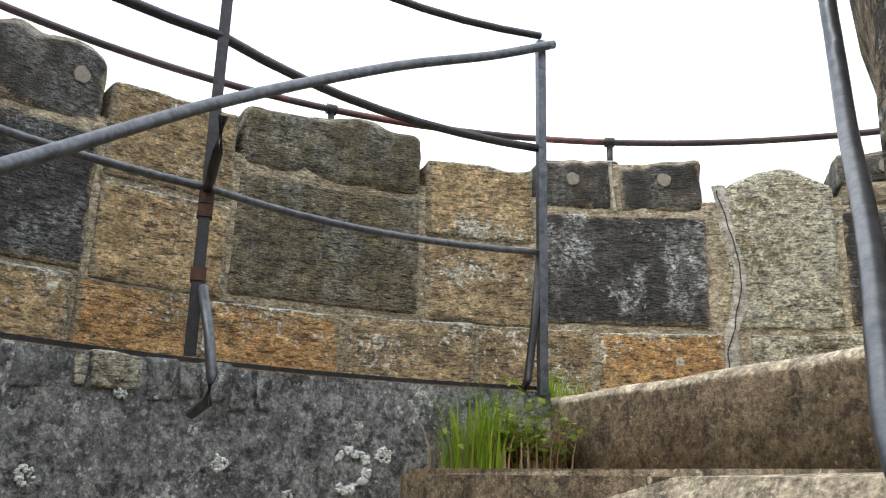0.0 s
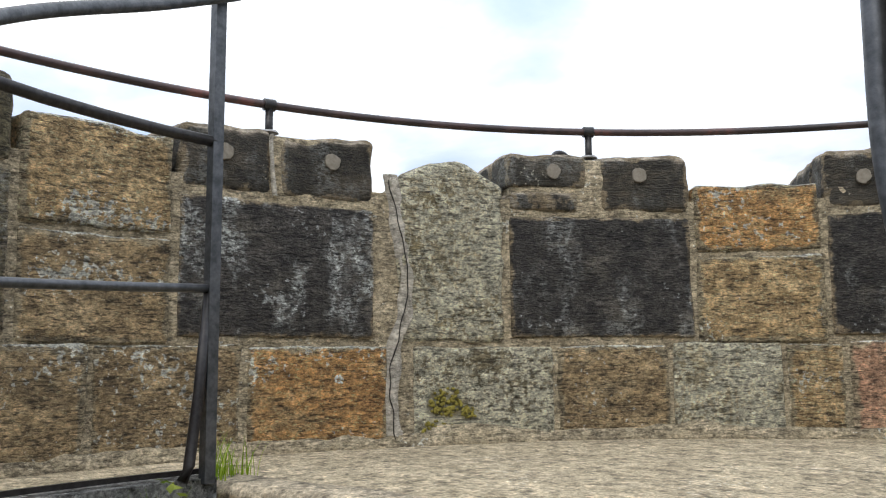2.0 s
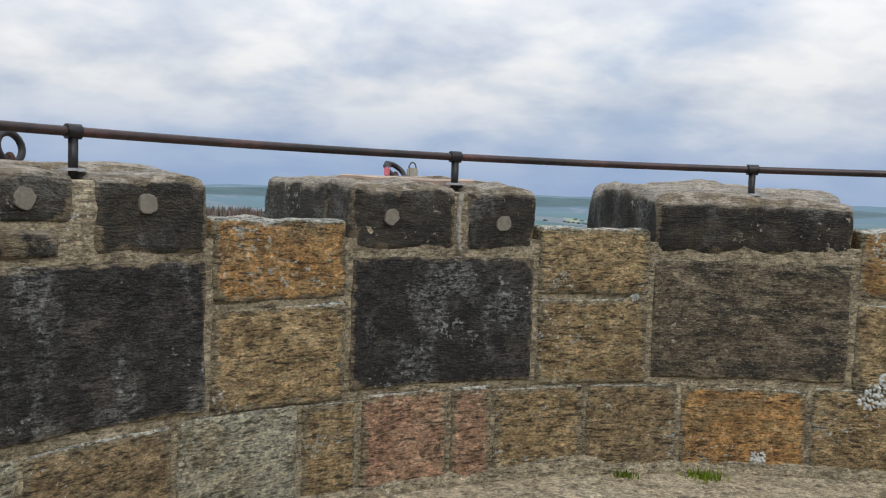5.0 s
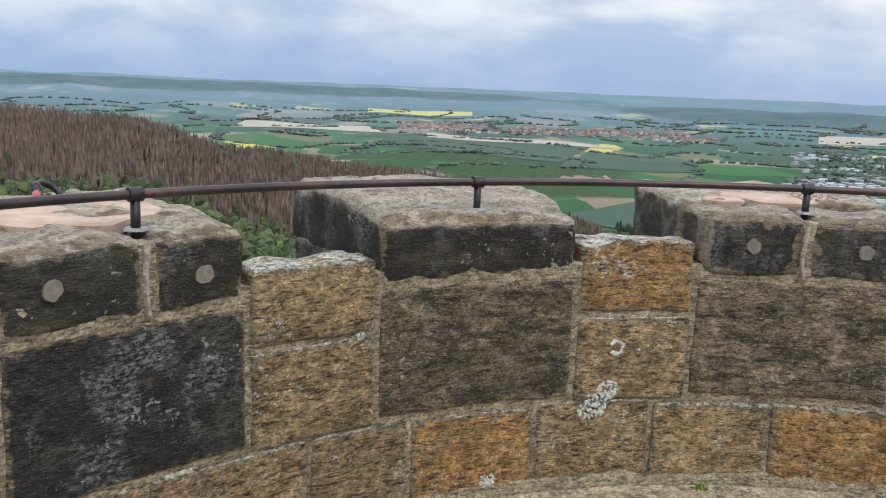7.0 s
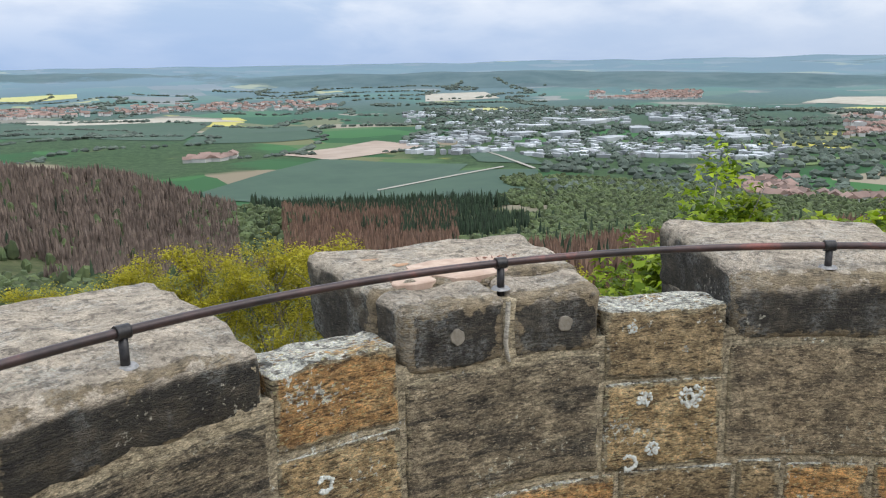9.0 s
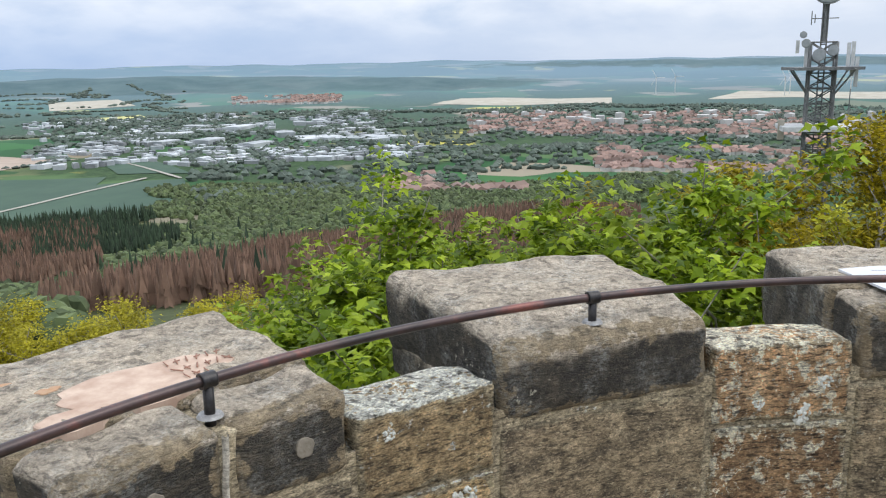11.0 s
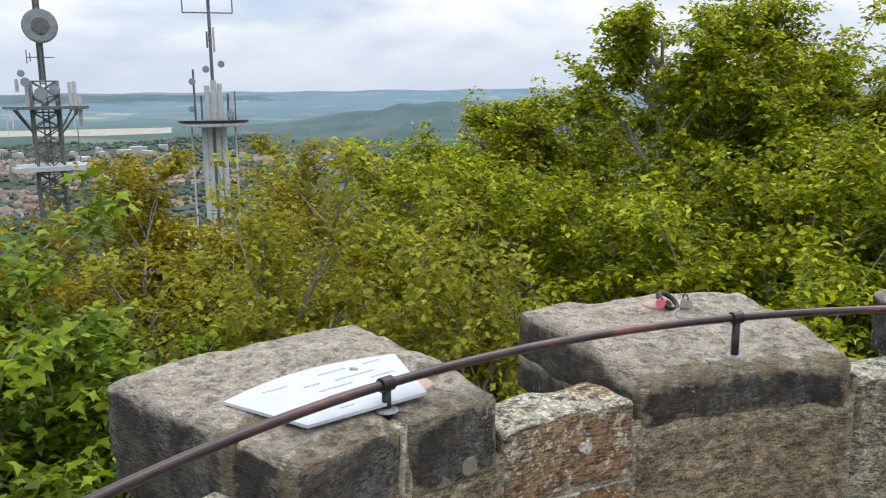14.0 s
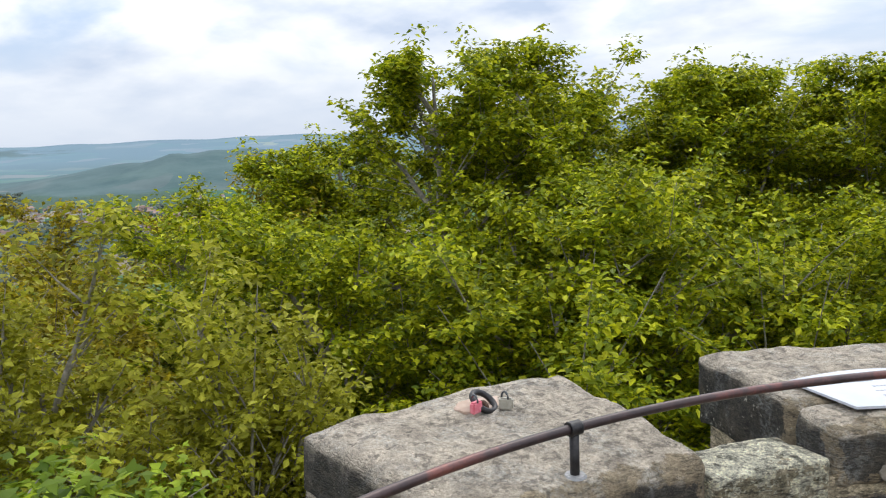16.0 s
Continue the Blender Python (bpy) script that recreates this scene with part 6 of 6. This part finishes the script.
for i, (a, z) in enumerate(((207.5, 0.905), (168.3, 0.878), (160.6, 0.884), (143.2, 0.901), (136.3, 0.892), (119.4, 0.867), (110.5, 0.852), (68.4, 0.867), (59.9, 0.862), (16.6, 0.815), (7.8, 0.81), (-36.0, 0.80), (-44.0, 0.80))):
    wall_patch("mortar_plug", a, z, 0.025, PLUG, i, False, 1.0, PARAPET, 0.008, R_IN, 0.18)
def lichen_crust(a, z, size, wide, ring, seed, radius=R_IN, material=LICHEN, name="lichen_crust"):
    """A crust of many small flakes; a ring leaves its middle and one side bare."""
    rnd = random.Random(seed)
    verts, faces = [], []
    for _ in range(int(30 + 900 * size)):
        th = rnd.uniform(0.6, 5.4) if ring else rnd.uniform(0, 6.283)
        q = size * (rnd.uniform(0.72, 1.0) if ring else math.sqrt(rnd.random())) * (1 + 0.3 * noise.noise((math.cos(th), math.sin(th), seed)))
        ca, cz = a + math.degrees(q * wide * math.cos(th) / radius), z + q * math.sin(th)
        s = rnd.uniform(0.10, 0.24) * min(size, 0.03)
        k0 = len(verts)
        deep = rnd.uniform(0.004, 0.008)
        for j in range(7):
            t = 6.283 * j / 7
            m = s * rnd.uniform(0.7, 1.3)
            verts.append(polar(radius - deep, ca + math.degrees(m * math.cos(t) / radius), cz + m * math.sin(t)))
        verts.append(polar(radius - deep - 0.0025, ca, cz))
        for j in range(7):
            t = 6.283 * j / 7
            verts.append(polar(radius + 0.006, ca + math.degrees(s * 1.1 * math.cos(t) / radius), cz + s * 1.1 * math.sin(t)))
        faces += [(k0 + j, k0 + (j + 1) % 7, k0 + 7) for j in range(7)] + [(k0 + 8 + j, k0 + 8 + (j + 1) % 7, k0 + (j + 1) % 7, k0 + j) for j in range(7)]
    return mesh_part(name, verts, faces, material, PARAPET, smooth=False)


for i, (a, z, s, w, ring) in enumerate(((80.3, 0.293, 0.045, 1.1, False), (79.2, 0.35, 0.034, 1.0, False), (78.7, 0.505, 0.026, 1.0, True), (49.4, 0.571, 0.044, 1.1, False), (53.3, 0.569, 0.027, 1.0, False), (52.5, 0.387, 0.024, 1.0, False),
                                          (54.4, 0.343, 0.03, 1.0, True), (88.9, 0.059, 0.026, 1.0, False), (105.5, 0.687, 0.013, 1.0, False), (99.5, 0.61, 0.013, 1.0, False), (54.5, 0.826, 0.02, 1.0, False), (50.2, 0.74, 0.012, 1.0, False),
                                          (197, 0.16, 0.014, 1.0, False), (160, 0.21, 0.014, 1.0, False), (24, 0.66, 0.035, 0.7, False), (27.3, 0.7, 0.018, 1.0, False), (22.6, 0.76, 0.022, 1.3, False), (-1.5, 0.76, 0.018, 0.9, False))):
    lichen_crust(a, z, s, w, ring, 40 + i)
for i, (a, z, s, w) in enumerate(((152.0, 0.13, 0.045, 1.3), (152.6, 0.045, 0.03, 2.4), (150.2, 0.10, 0.02, 1.5))):
    lichen_crust(a, z, s, w, False, 70 + i, R_IN, MOSS, "moss_patch")

lichen_crust(190.9, -0.195, 0.055, 1.0, True, 91, WELL_R)
for k in range(9):
    lichen_crust(178 + 4.1 * k + (k * 7 % 3), -0.05 - 0.035 * (k * 5 % 7), 0.012 + 0.004 * (k % 3), 1.0, False, 120 + k, WELL_R)

def mortar_seam(a, z0, z1, width, seed, parent, wave=0.7):
    """A wandering upright band of pale mortar smeared over a joint."""
    verts, faces = [], []
    zs = np.linspace(z0, z1, 48)
    for k, z in enumerate(zs):
        mid = a + wave * math.sin(z * 9) + 0.7 * wave * noise.noise((z * 7, seed, 0))
        for u, deep in ((-1.1, -0.004), (-0.8, 0.007), (0, 0.011), (0.8, 0.008), (1.1, -0.004)):
            w = math.degrees(width * (0.7 + 0.45 * noise.noise((z * 11, u, seed))) / R_IN)
            verts.append(polar(R_IN - deep, mid - u * w, z))
        if k:
            faces += [(5 * k - 5 + j, 5 * k - 4 + j, 5 * k + 1 + j, 5 * k + j) for j in range(4)]
    return mesh_part("mortar_seam", verts, faces, SEAM, parent)


mortar_seam(155.5, 0.0, 0.86, 0.034, 3, PARAPET)
for i in (2, 4, 6, 8, 10):
    mortar_seam(MERLONS[i][0] - 0.2, 0.76, MERLONS[i][3] - 0.012, 0.008, 10 + i, PARAPET, 0.5)
# crack beside the grey lichen stone, a thin dark tube in place of its shaded groove, and the mortar run at the foot of
# the wall
CRACK = plain_material("deep_crack", (0.02, 0.018, 0.015), (0.04, 0.035, 0.03), 30, 0.95, 0, 0)
part("mortar_crack", tube([polar(R_IN - 0.0125, 155.6 + 0.7 * math.sin(z * 9) + 0.3 * noise.noise((z * 14, 0, 0)), z) for z in np.linspace(0.02, 0.84, 60)], 0.0024, 4), CRACK, PARAPET)


def mortar_fillet():
    bm = bmesh.new()
    n = 300
    rows = []
    for i in range(n):
        a = 360 * i / n
        h = 0.034 + 0.075 * max(0, noise.noise((a * 0.11, 0, 0))) + 0.022 * noise.noise((a * 0.6, 3, 0))
        d = 0.022 + 0.012 * noise.noise((a * 0.4, 7, 0))
        rows.append([bm.verts.new(polar(r, a, z)) for r, z in ((R_IN - d, -0.01), (R_IN - d * 0.8, 0.006), (R_IN - 0.010, h), (R_IN + 0.02, h + 0.006), (R_IN + 0.02, -0.01))])
    for i in range(n):
        k = (i + 1) % n
        for j in range(5):
            l = (j + 1) % 5
            bm.faces.new((rows[i][j], rows[i][l], rows[k][l], rows[k][j]))
    bmesh.ops.recalc_face_normals(bm, faces=bm.faces)
    for f in bm.faces:
        f.smooth = True
    return tagged(part("trim_mortar_fillet", bm, MORTAR), "rough mortar fillet at the foot of the parapet", "mortar", kind="structure")


mortar_fillet()


def top_patch(name, i, a, r, sa, sr, material, seed, parent=None, lift=0.006, turn=0.0, thick=0.02):
    """An irregular thin layer on top of merlon i, sa metres along and sr metres across the wall."""
    n = 26
    verts = []
    for k, dz in ((1.0, -thick), (1.0, lift), (0.93, lift + 0.003)):
        for j in range(n):
            th = 2 * math.pi * j / n
            q = k * (1 + 0.30 * noise.noise((math.cos(th) * 1.8, math.sin(th) * 1.8, seed * 2.7)) + 0.10 * noise.noise((math.cos(th) * 6, math.sin(th) * 6, seed)))
            u, v = q * sa * math.cos(th), q * sr * math.sin(th)
            u, v = u * math.cos(turn) - v * math.sin(turn), u * math.sin(turn) + v * math.cos(turn)
            rr = r + v
            verts.append(polar(rr, a - math.degrees(u / r), cap_z(i, rr) + dz))
    faces = [(s * n + j, s * n + (j + 1) % n, (s + 1) * n + (j + 1) % n, (s + 1) * n + j) for s in range(2) for j in range(n)]
    faces.append(tuple(range(2 * n, 3 * n)))
    return mesh_part(name, verts, faces, material, parent, smooth=False)


top_patch("broken_face", 6, 64.5, 2.84, 0.23, 0.12, SPALL, 3, PARAPET, 0.010)
top_patch("broken_face", 6, 69.3, 2.76, 0.08, 0.05, SPALL, 5, PARAPET, 0.009)
top_patch("broken_face", 4, 115.5, 2.82, 0.24, 0.16, SPALL, 8, PARAPET, 0.010)
top_patch("broken_face", 8, 9.5, 2.66, 0.06, 0.05, SPALL, 9, PARAPET, 0.008)
top_patch("broken_face", 9, -15.4, 3.10, 0.085, 0.06, SPALL, 12, PARAPET, 0.010)
for k, (i, a, r, sa, sr) in enumerate(((6, 69.6, 3.08, 0.05, 0.035), (6, 68.2, 2.98, 0.03, 0.02), (8, 11.0, 3.12, 0.035, 0.03))):
    top_patch("orange_lichen", i, a, r, sa, sr, ORANGE_LICHEN, 20 + k, PARAPET, 0.003)
# scratched letters that cannot be read, as short strokes
rnd_s = random.Random(5)
for row, rr in enumerate((2.90, 2.84, 2.79)):
    for k in range(6 if row < 2 else 3):
        a = 62.2 - 0.55 * k + 0.9
        z = cap_z(6, rr) + 0.0165
        s = rnd_s.uniform(-0.18, 0.18)
        part("scratch_mark", tube([polar(rr - 0.016, a + s, z), polar(rr + 0.016, a - s, z)], 0.0022, 4), INKP, PARAPET)
        if k % 2:
            part("scratch_mark", tube([polar(rr, a + 0.15, z), polar(rr + 0.004, a - 0.22, z)], 0.002, 4), INKP, PARAPET)


def info_board(i, name_label, a_shift):
    """A flat white board, straight at the inner side and curved at the outer, with unreadable lines."""
    post = MERLONS[i][0]
    a_l, a_r = post + 5.9 + a_shift, post - 4.6 + a_shift
    z = max(cap_z(i, 2.62), cap_z(i, 2.86)) + 0.010
    board = thing("info_board", name_label, "board", "boards on the battlements", at=polar(2.72, post, z))
    bm = bmesh.new()
    inner_l, inner_r = Vector(polar(2.605, post + 4.8 + a_shift, 0)), Vector(polar(2.575, post - 2.8 + a_shift, 0))
    outer = [Vector(polar(2.865 + 0.045 * math.sin(math.pi * k / 12), a_l + (post - 5.0 + a_shift - a_l) * k / 12, 0)) for k in range(13)]
    ring = [inner_l] + outer + [inner_r]
    base = Vector(polar(2.72, post, 0))
    tilt = lambda q: Vector((q.x - base.x, q.y - base.y, 0.03 * (math.hypot(q.x, q.y) - 2.72)))
    lo = [bm.verts.new(tilt(q) + Vector((0, 0, -0.004))) for q in ring]
    hi = [bm.verts.new(tilt(q) + Vector((0, 0, 0.004))) for q in ring]
    bm.faces.new(hi)
    bm.faces.new(lo[::-1])
    for k in range(len(ring)):
        l = (k + 1) % len(ring)
        bm.faces.new((lo[k], lo[l], hi[l], hi[k]))
    bmesh.ops.recalc_face_normals(bm, faces=bm.faces)
    part("panel", bm, BOARD, board)
    rnd = random.Random(i)
    for rr, aa, ln in ((2.84, 3.2, 0.07), (2.85, -0.5, 0.09), (2.85, -3.2, 0.05), (2.80, 1.5, 0.05), (2.79, -1.2, 0.13), (2.75, 0.6, 0.10), (2.75, -2.6, 0.07), (2.71, 0.4, 0.12), (2.67, 0.9, 0.10), (2.67, -2.2, 0.05), (2.63, 1.8, 0.04)):
        q = Vector(polar(rr, post + aa + a_shift, 0))
        t = Vector((-math.sin(radians(post)), math.cos(radians(post)), 0))
        s = -ln / 2
        while s < ln / 2:
            w = rnd.uniform(0.006, 0.012)
            c = tilt(q + t * (s + w / 2))
            part("ink_bar", box_bm(c.x, c.y, c.z + 0.0046, 0.007, w, 0.0012, radians(post)), INK, board)
            s += w + 0.004
    return board


info_board(8, "white weathered orientation board with faded unreadable lines", 0.2)
info_board(10, "white orientation board lying on a battlement", 0.0)


def torus_bm(R, r, m, seg=28, side=10):
    bm = bmesh.new()
    vs = [[bm.verts.new(m @ Vector(((R + r * math.cos(b)) * math.cos(a), (R + r * math.cos(b)) * math.sin(a), r * math.sin(b)))) for b in np.linspace(0, 2 * math.pi, side, endpoint=False)] for a in np.linspace(0, 2 * math.pi, seg, endpoint=False)]
    for i in range(seg):
        for j in range(side):
            k, l = (i + 1) % seg, (j + 1) % side
            f = bm.faces.new((vs[i][j], vs[k][j], vs[k][l], vs[i][l]))
            f.smooth = True
    return bm


def iron_ring(i, a, r, label, lock=True, lean=78):
    """A forged ring in an eye on a merlon; some carry padlocks."""
    z = cap_z(i, r)
    ring = thing("iron_ring", label, "iron ring", "rings on the battlements", at=polar(r, a, z))
    up = Matrix.Translation((0, 0, 0.010 + 0.036 * math.sin(radians(lean)))) @ Matrix.Rotation(radians(lean), 4, "X") @ Matrix.Rotation(radians(20), 4, "Y")
    turn = Matrix.Rotation(radians(a - 90), 4, "Z")
    part("ring", torus_bm(0.040, 0.010, turn @ up), IRON, ring)
    part("eye", torus_bm(0.018, 0.008, turn @ Matrix.Translation((0.0, 0, 0.008)) @ Matrix.Rotation(radians(90), 4, "Y")), RUST, ring)
    if lock:
        for k, (dx, dy, mat, lab) in enumerate(((0.045, -0.055, BRASSLOCK, "pale worn padlock"), (-0.045, -0.03, PINKLOCK, "pink padlock"))):
            x, y, _ = turn @ Vector((dx, dy, 0))
            px, py, _ = polar(r, a, 0)
            pad = thing("padlock", lab + " hanging at an iron ring on the battlement", "padlock", "padlocks", at=(px + x, py + y, cap_z(i, r) + 0.012))
            bm = box_bm(0, 0, 0.018, 0.042, 0.02, 0.036, 0.6 + k)
            bmesh.ops.bevel(bm, geom=list(bm.edges), offset=0.005, segments=2, affect="EDGES")
            part("body", bm, mat, pad)
            part("shackle", tube([Vector((0.013 * math.cos(th), 0.006, 0.034 + 0.022 * math.sin(th))) for th in np.linspace(0, math.pi, 9)], 0.0032, 6), STEEL, pad)
    return ring


BRASSLOCK = plain_material("worn_lock", (0.34, 0.32, 0.26), (0.46, 0.44, 0.38), 60, 0.4, 0.4, 0.1)
PINKLOCK = plain_material("pink_lock", (0.62, 0.12, 0.17), (0.72, 0.24, 0.28), 60, 0.4, 0.1, 0.1)
iron_ring(9, -15.2, 3.06, "rusty forged iron ring with padlocks on a battlement stone", True, 32)
iron_ring(4, 114.6, 3.03, "forged iron ring with padlocks on a battlement stone", True, 40)
iron_ring(3, 140.2, 2.90, "standing forged iron ring on a battlement stone", False)


# ---------------------------------------------------------------- plants at the stair corner
GRASS = leaf_material("grass_blades", (0.12, 0.20, 0.012), (0.20, 0.32, 0.02), (0.34, 0.42, 0.05))
WEED = leaf_material("weed_leaves", (0.07, 0.12, 0.015), (0.15, 0.21, 0.025), (0.26, 0.30, 0.05))
DRY = leaf_material("dry_stems", (0.26, 0.17, 0.10), (0.36, 0.26, 0.16), (0.40, 0.20, 0.12))


def blades(name, label, centres, count, height, material, seed, wide=0.004):
    rnd = random.Random(seed)
    verts, faces = [], []
    for _ in range(count):
        cx, cy, cz, spread = rnd.choice(centres)
        x, y = cx + rnd.gauss(0, spread), cy + rnd.gauss(0, spread)
        th = rnd.uniform(0, 6.28)
        h = height * rnd.uniform(0.45, 1.1)
        bend = rnd.uniform(0.1, 0.55) * h
        w = wide * rnd.uniform(0.6, 1.3)
        d, s = Vector((math.cos(th), math.sin(th), 0)), Vector((-math.sin(th), math.cos(th), 0))
        k0 = len(verts)
        for k in range(4):
            f = k / 3
            q = Vector((x, y, cz)) + d * bend * f * f + Vector((0, 0, h * (f - 0.18 * f * f)))
            ww = w * (1 - f * 0.95)
            verts += [q - s * ww, q + s * ww]
        faces += [(k0 + 2 * k, k0 + 2 * k + 1, k0 + 2 * k + 3, k0 + 2 * k + 2) for k in range(3)]
    return tagged(mesh_part(name, verts, faces, material, smooth=False), label, "grass", kind="stuff")


T1 = -0.19
blades("grass_tuft", "tall fresh green grass growing in the stair corner", [(-1.84, -0.09, T1, 0.03), (-1.80, -0.04, T1, 0.025), (-1.86, 0.0, T1, 0.03)], 190, 0.25, GRASS, 1)
blades("grass_tuft", "thin green grass at the foot of the railing post", [(-1.99, 0.21, 0.0, 0.02), (-2.03, 0.27, 0.0, 0.025)], 80, 0.13, GRASS, 2, 0.0025)
blades("dry_grass", "dry pale stems among the weeds", [(-1.80, 0.03, T1, 0.04), (-1.82, 0.12, T1, 0.03), (-1.84, -0.05, T1, 0.05)], 190, 0.17, DRY, 3, 0.003)


def weeds():
    rs = np.random.RandomState(6)
    tips = []
    for _ in range(62):
        c = Vector((-1.83 + rs.normal(0, 0.05), 0.05 + rs.normal(0, 0.06), T1 + abs(rs.normal(0, 0.03))))
        tips.append((c, c + Vector((rs.normal(0, 0.03), rs.normal(0, 0.03), 0.05 + abs(rs.normal(0, 0.05))))))
    v, f = leaf_mesh(rs, tips, 9, 0.028, LOBED, 0.1, 0.012)
    return tagged(mesh_part("weeds", v, f, WEED, smooth=False), "leafy green weeds rooted in the corner of the step", "weeds", kind="stuff")


weeds()
blades("moss_tuft", "small green tuft at the foot of the parapet", [(polar(2.47, 93.6, 0)[0], polar(2.47, 93.6, 0)[1], 0.0, 0.03)], 160, 0.035, GRASS, 8, 0.003)
blades("moss_tuft", "small dry tuft at the foot of the parapet", [(polar(2.48, 100.0, 0)[0], polar(2.48, 100.0, 0)[1], 0.0, 0.02)], 90, 0.03, WEED, 9, 0.003)
blades("moss_tuft", "small green tuft at the foot of the parapet", [(polar(2.47, 71.0, 0)[0], polar(2.47, 71.0, 0)[1], 0.0, 0.012)], 60, 0.025, GRASS, 10, 0.002)
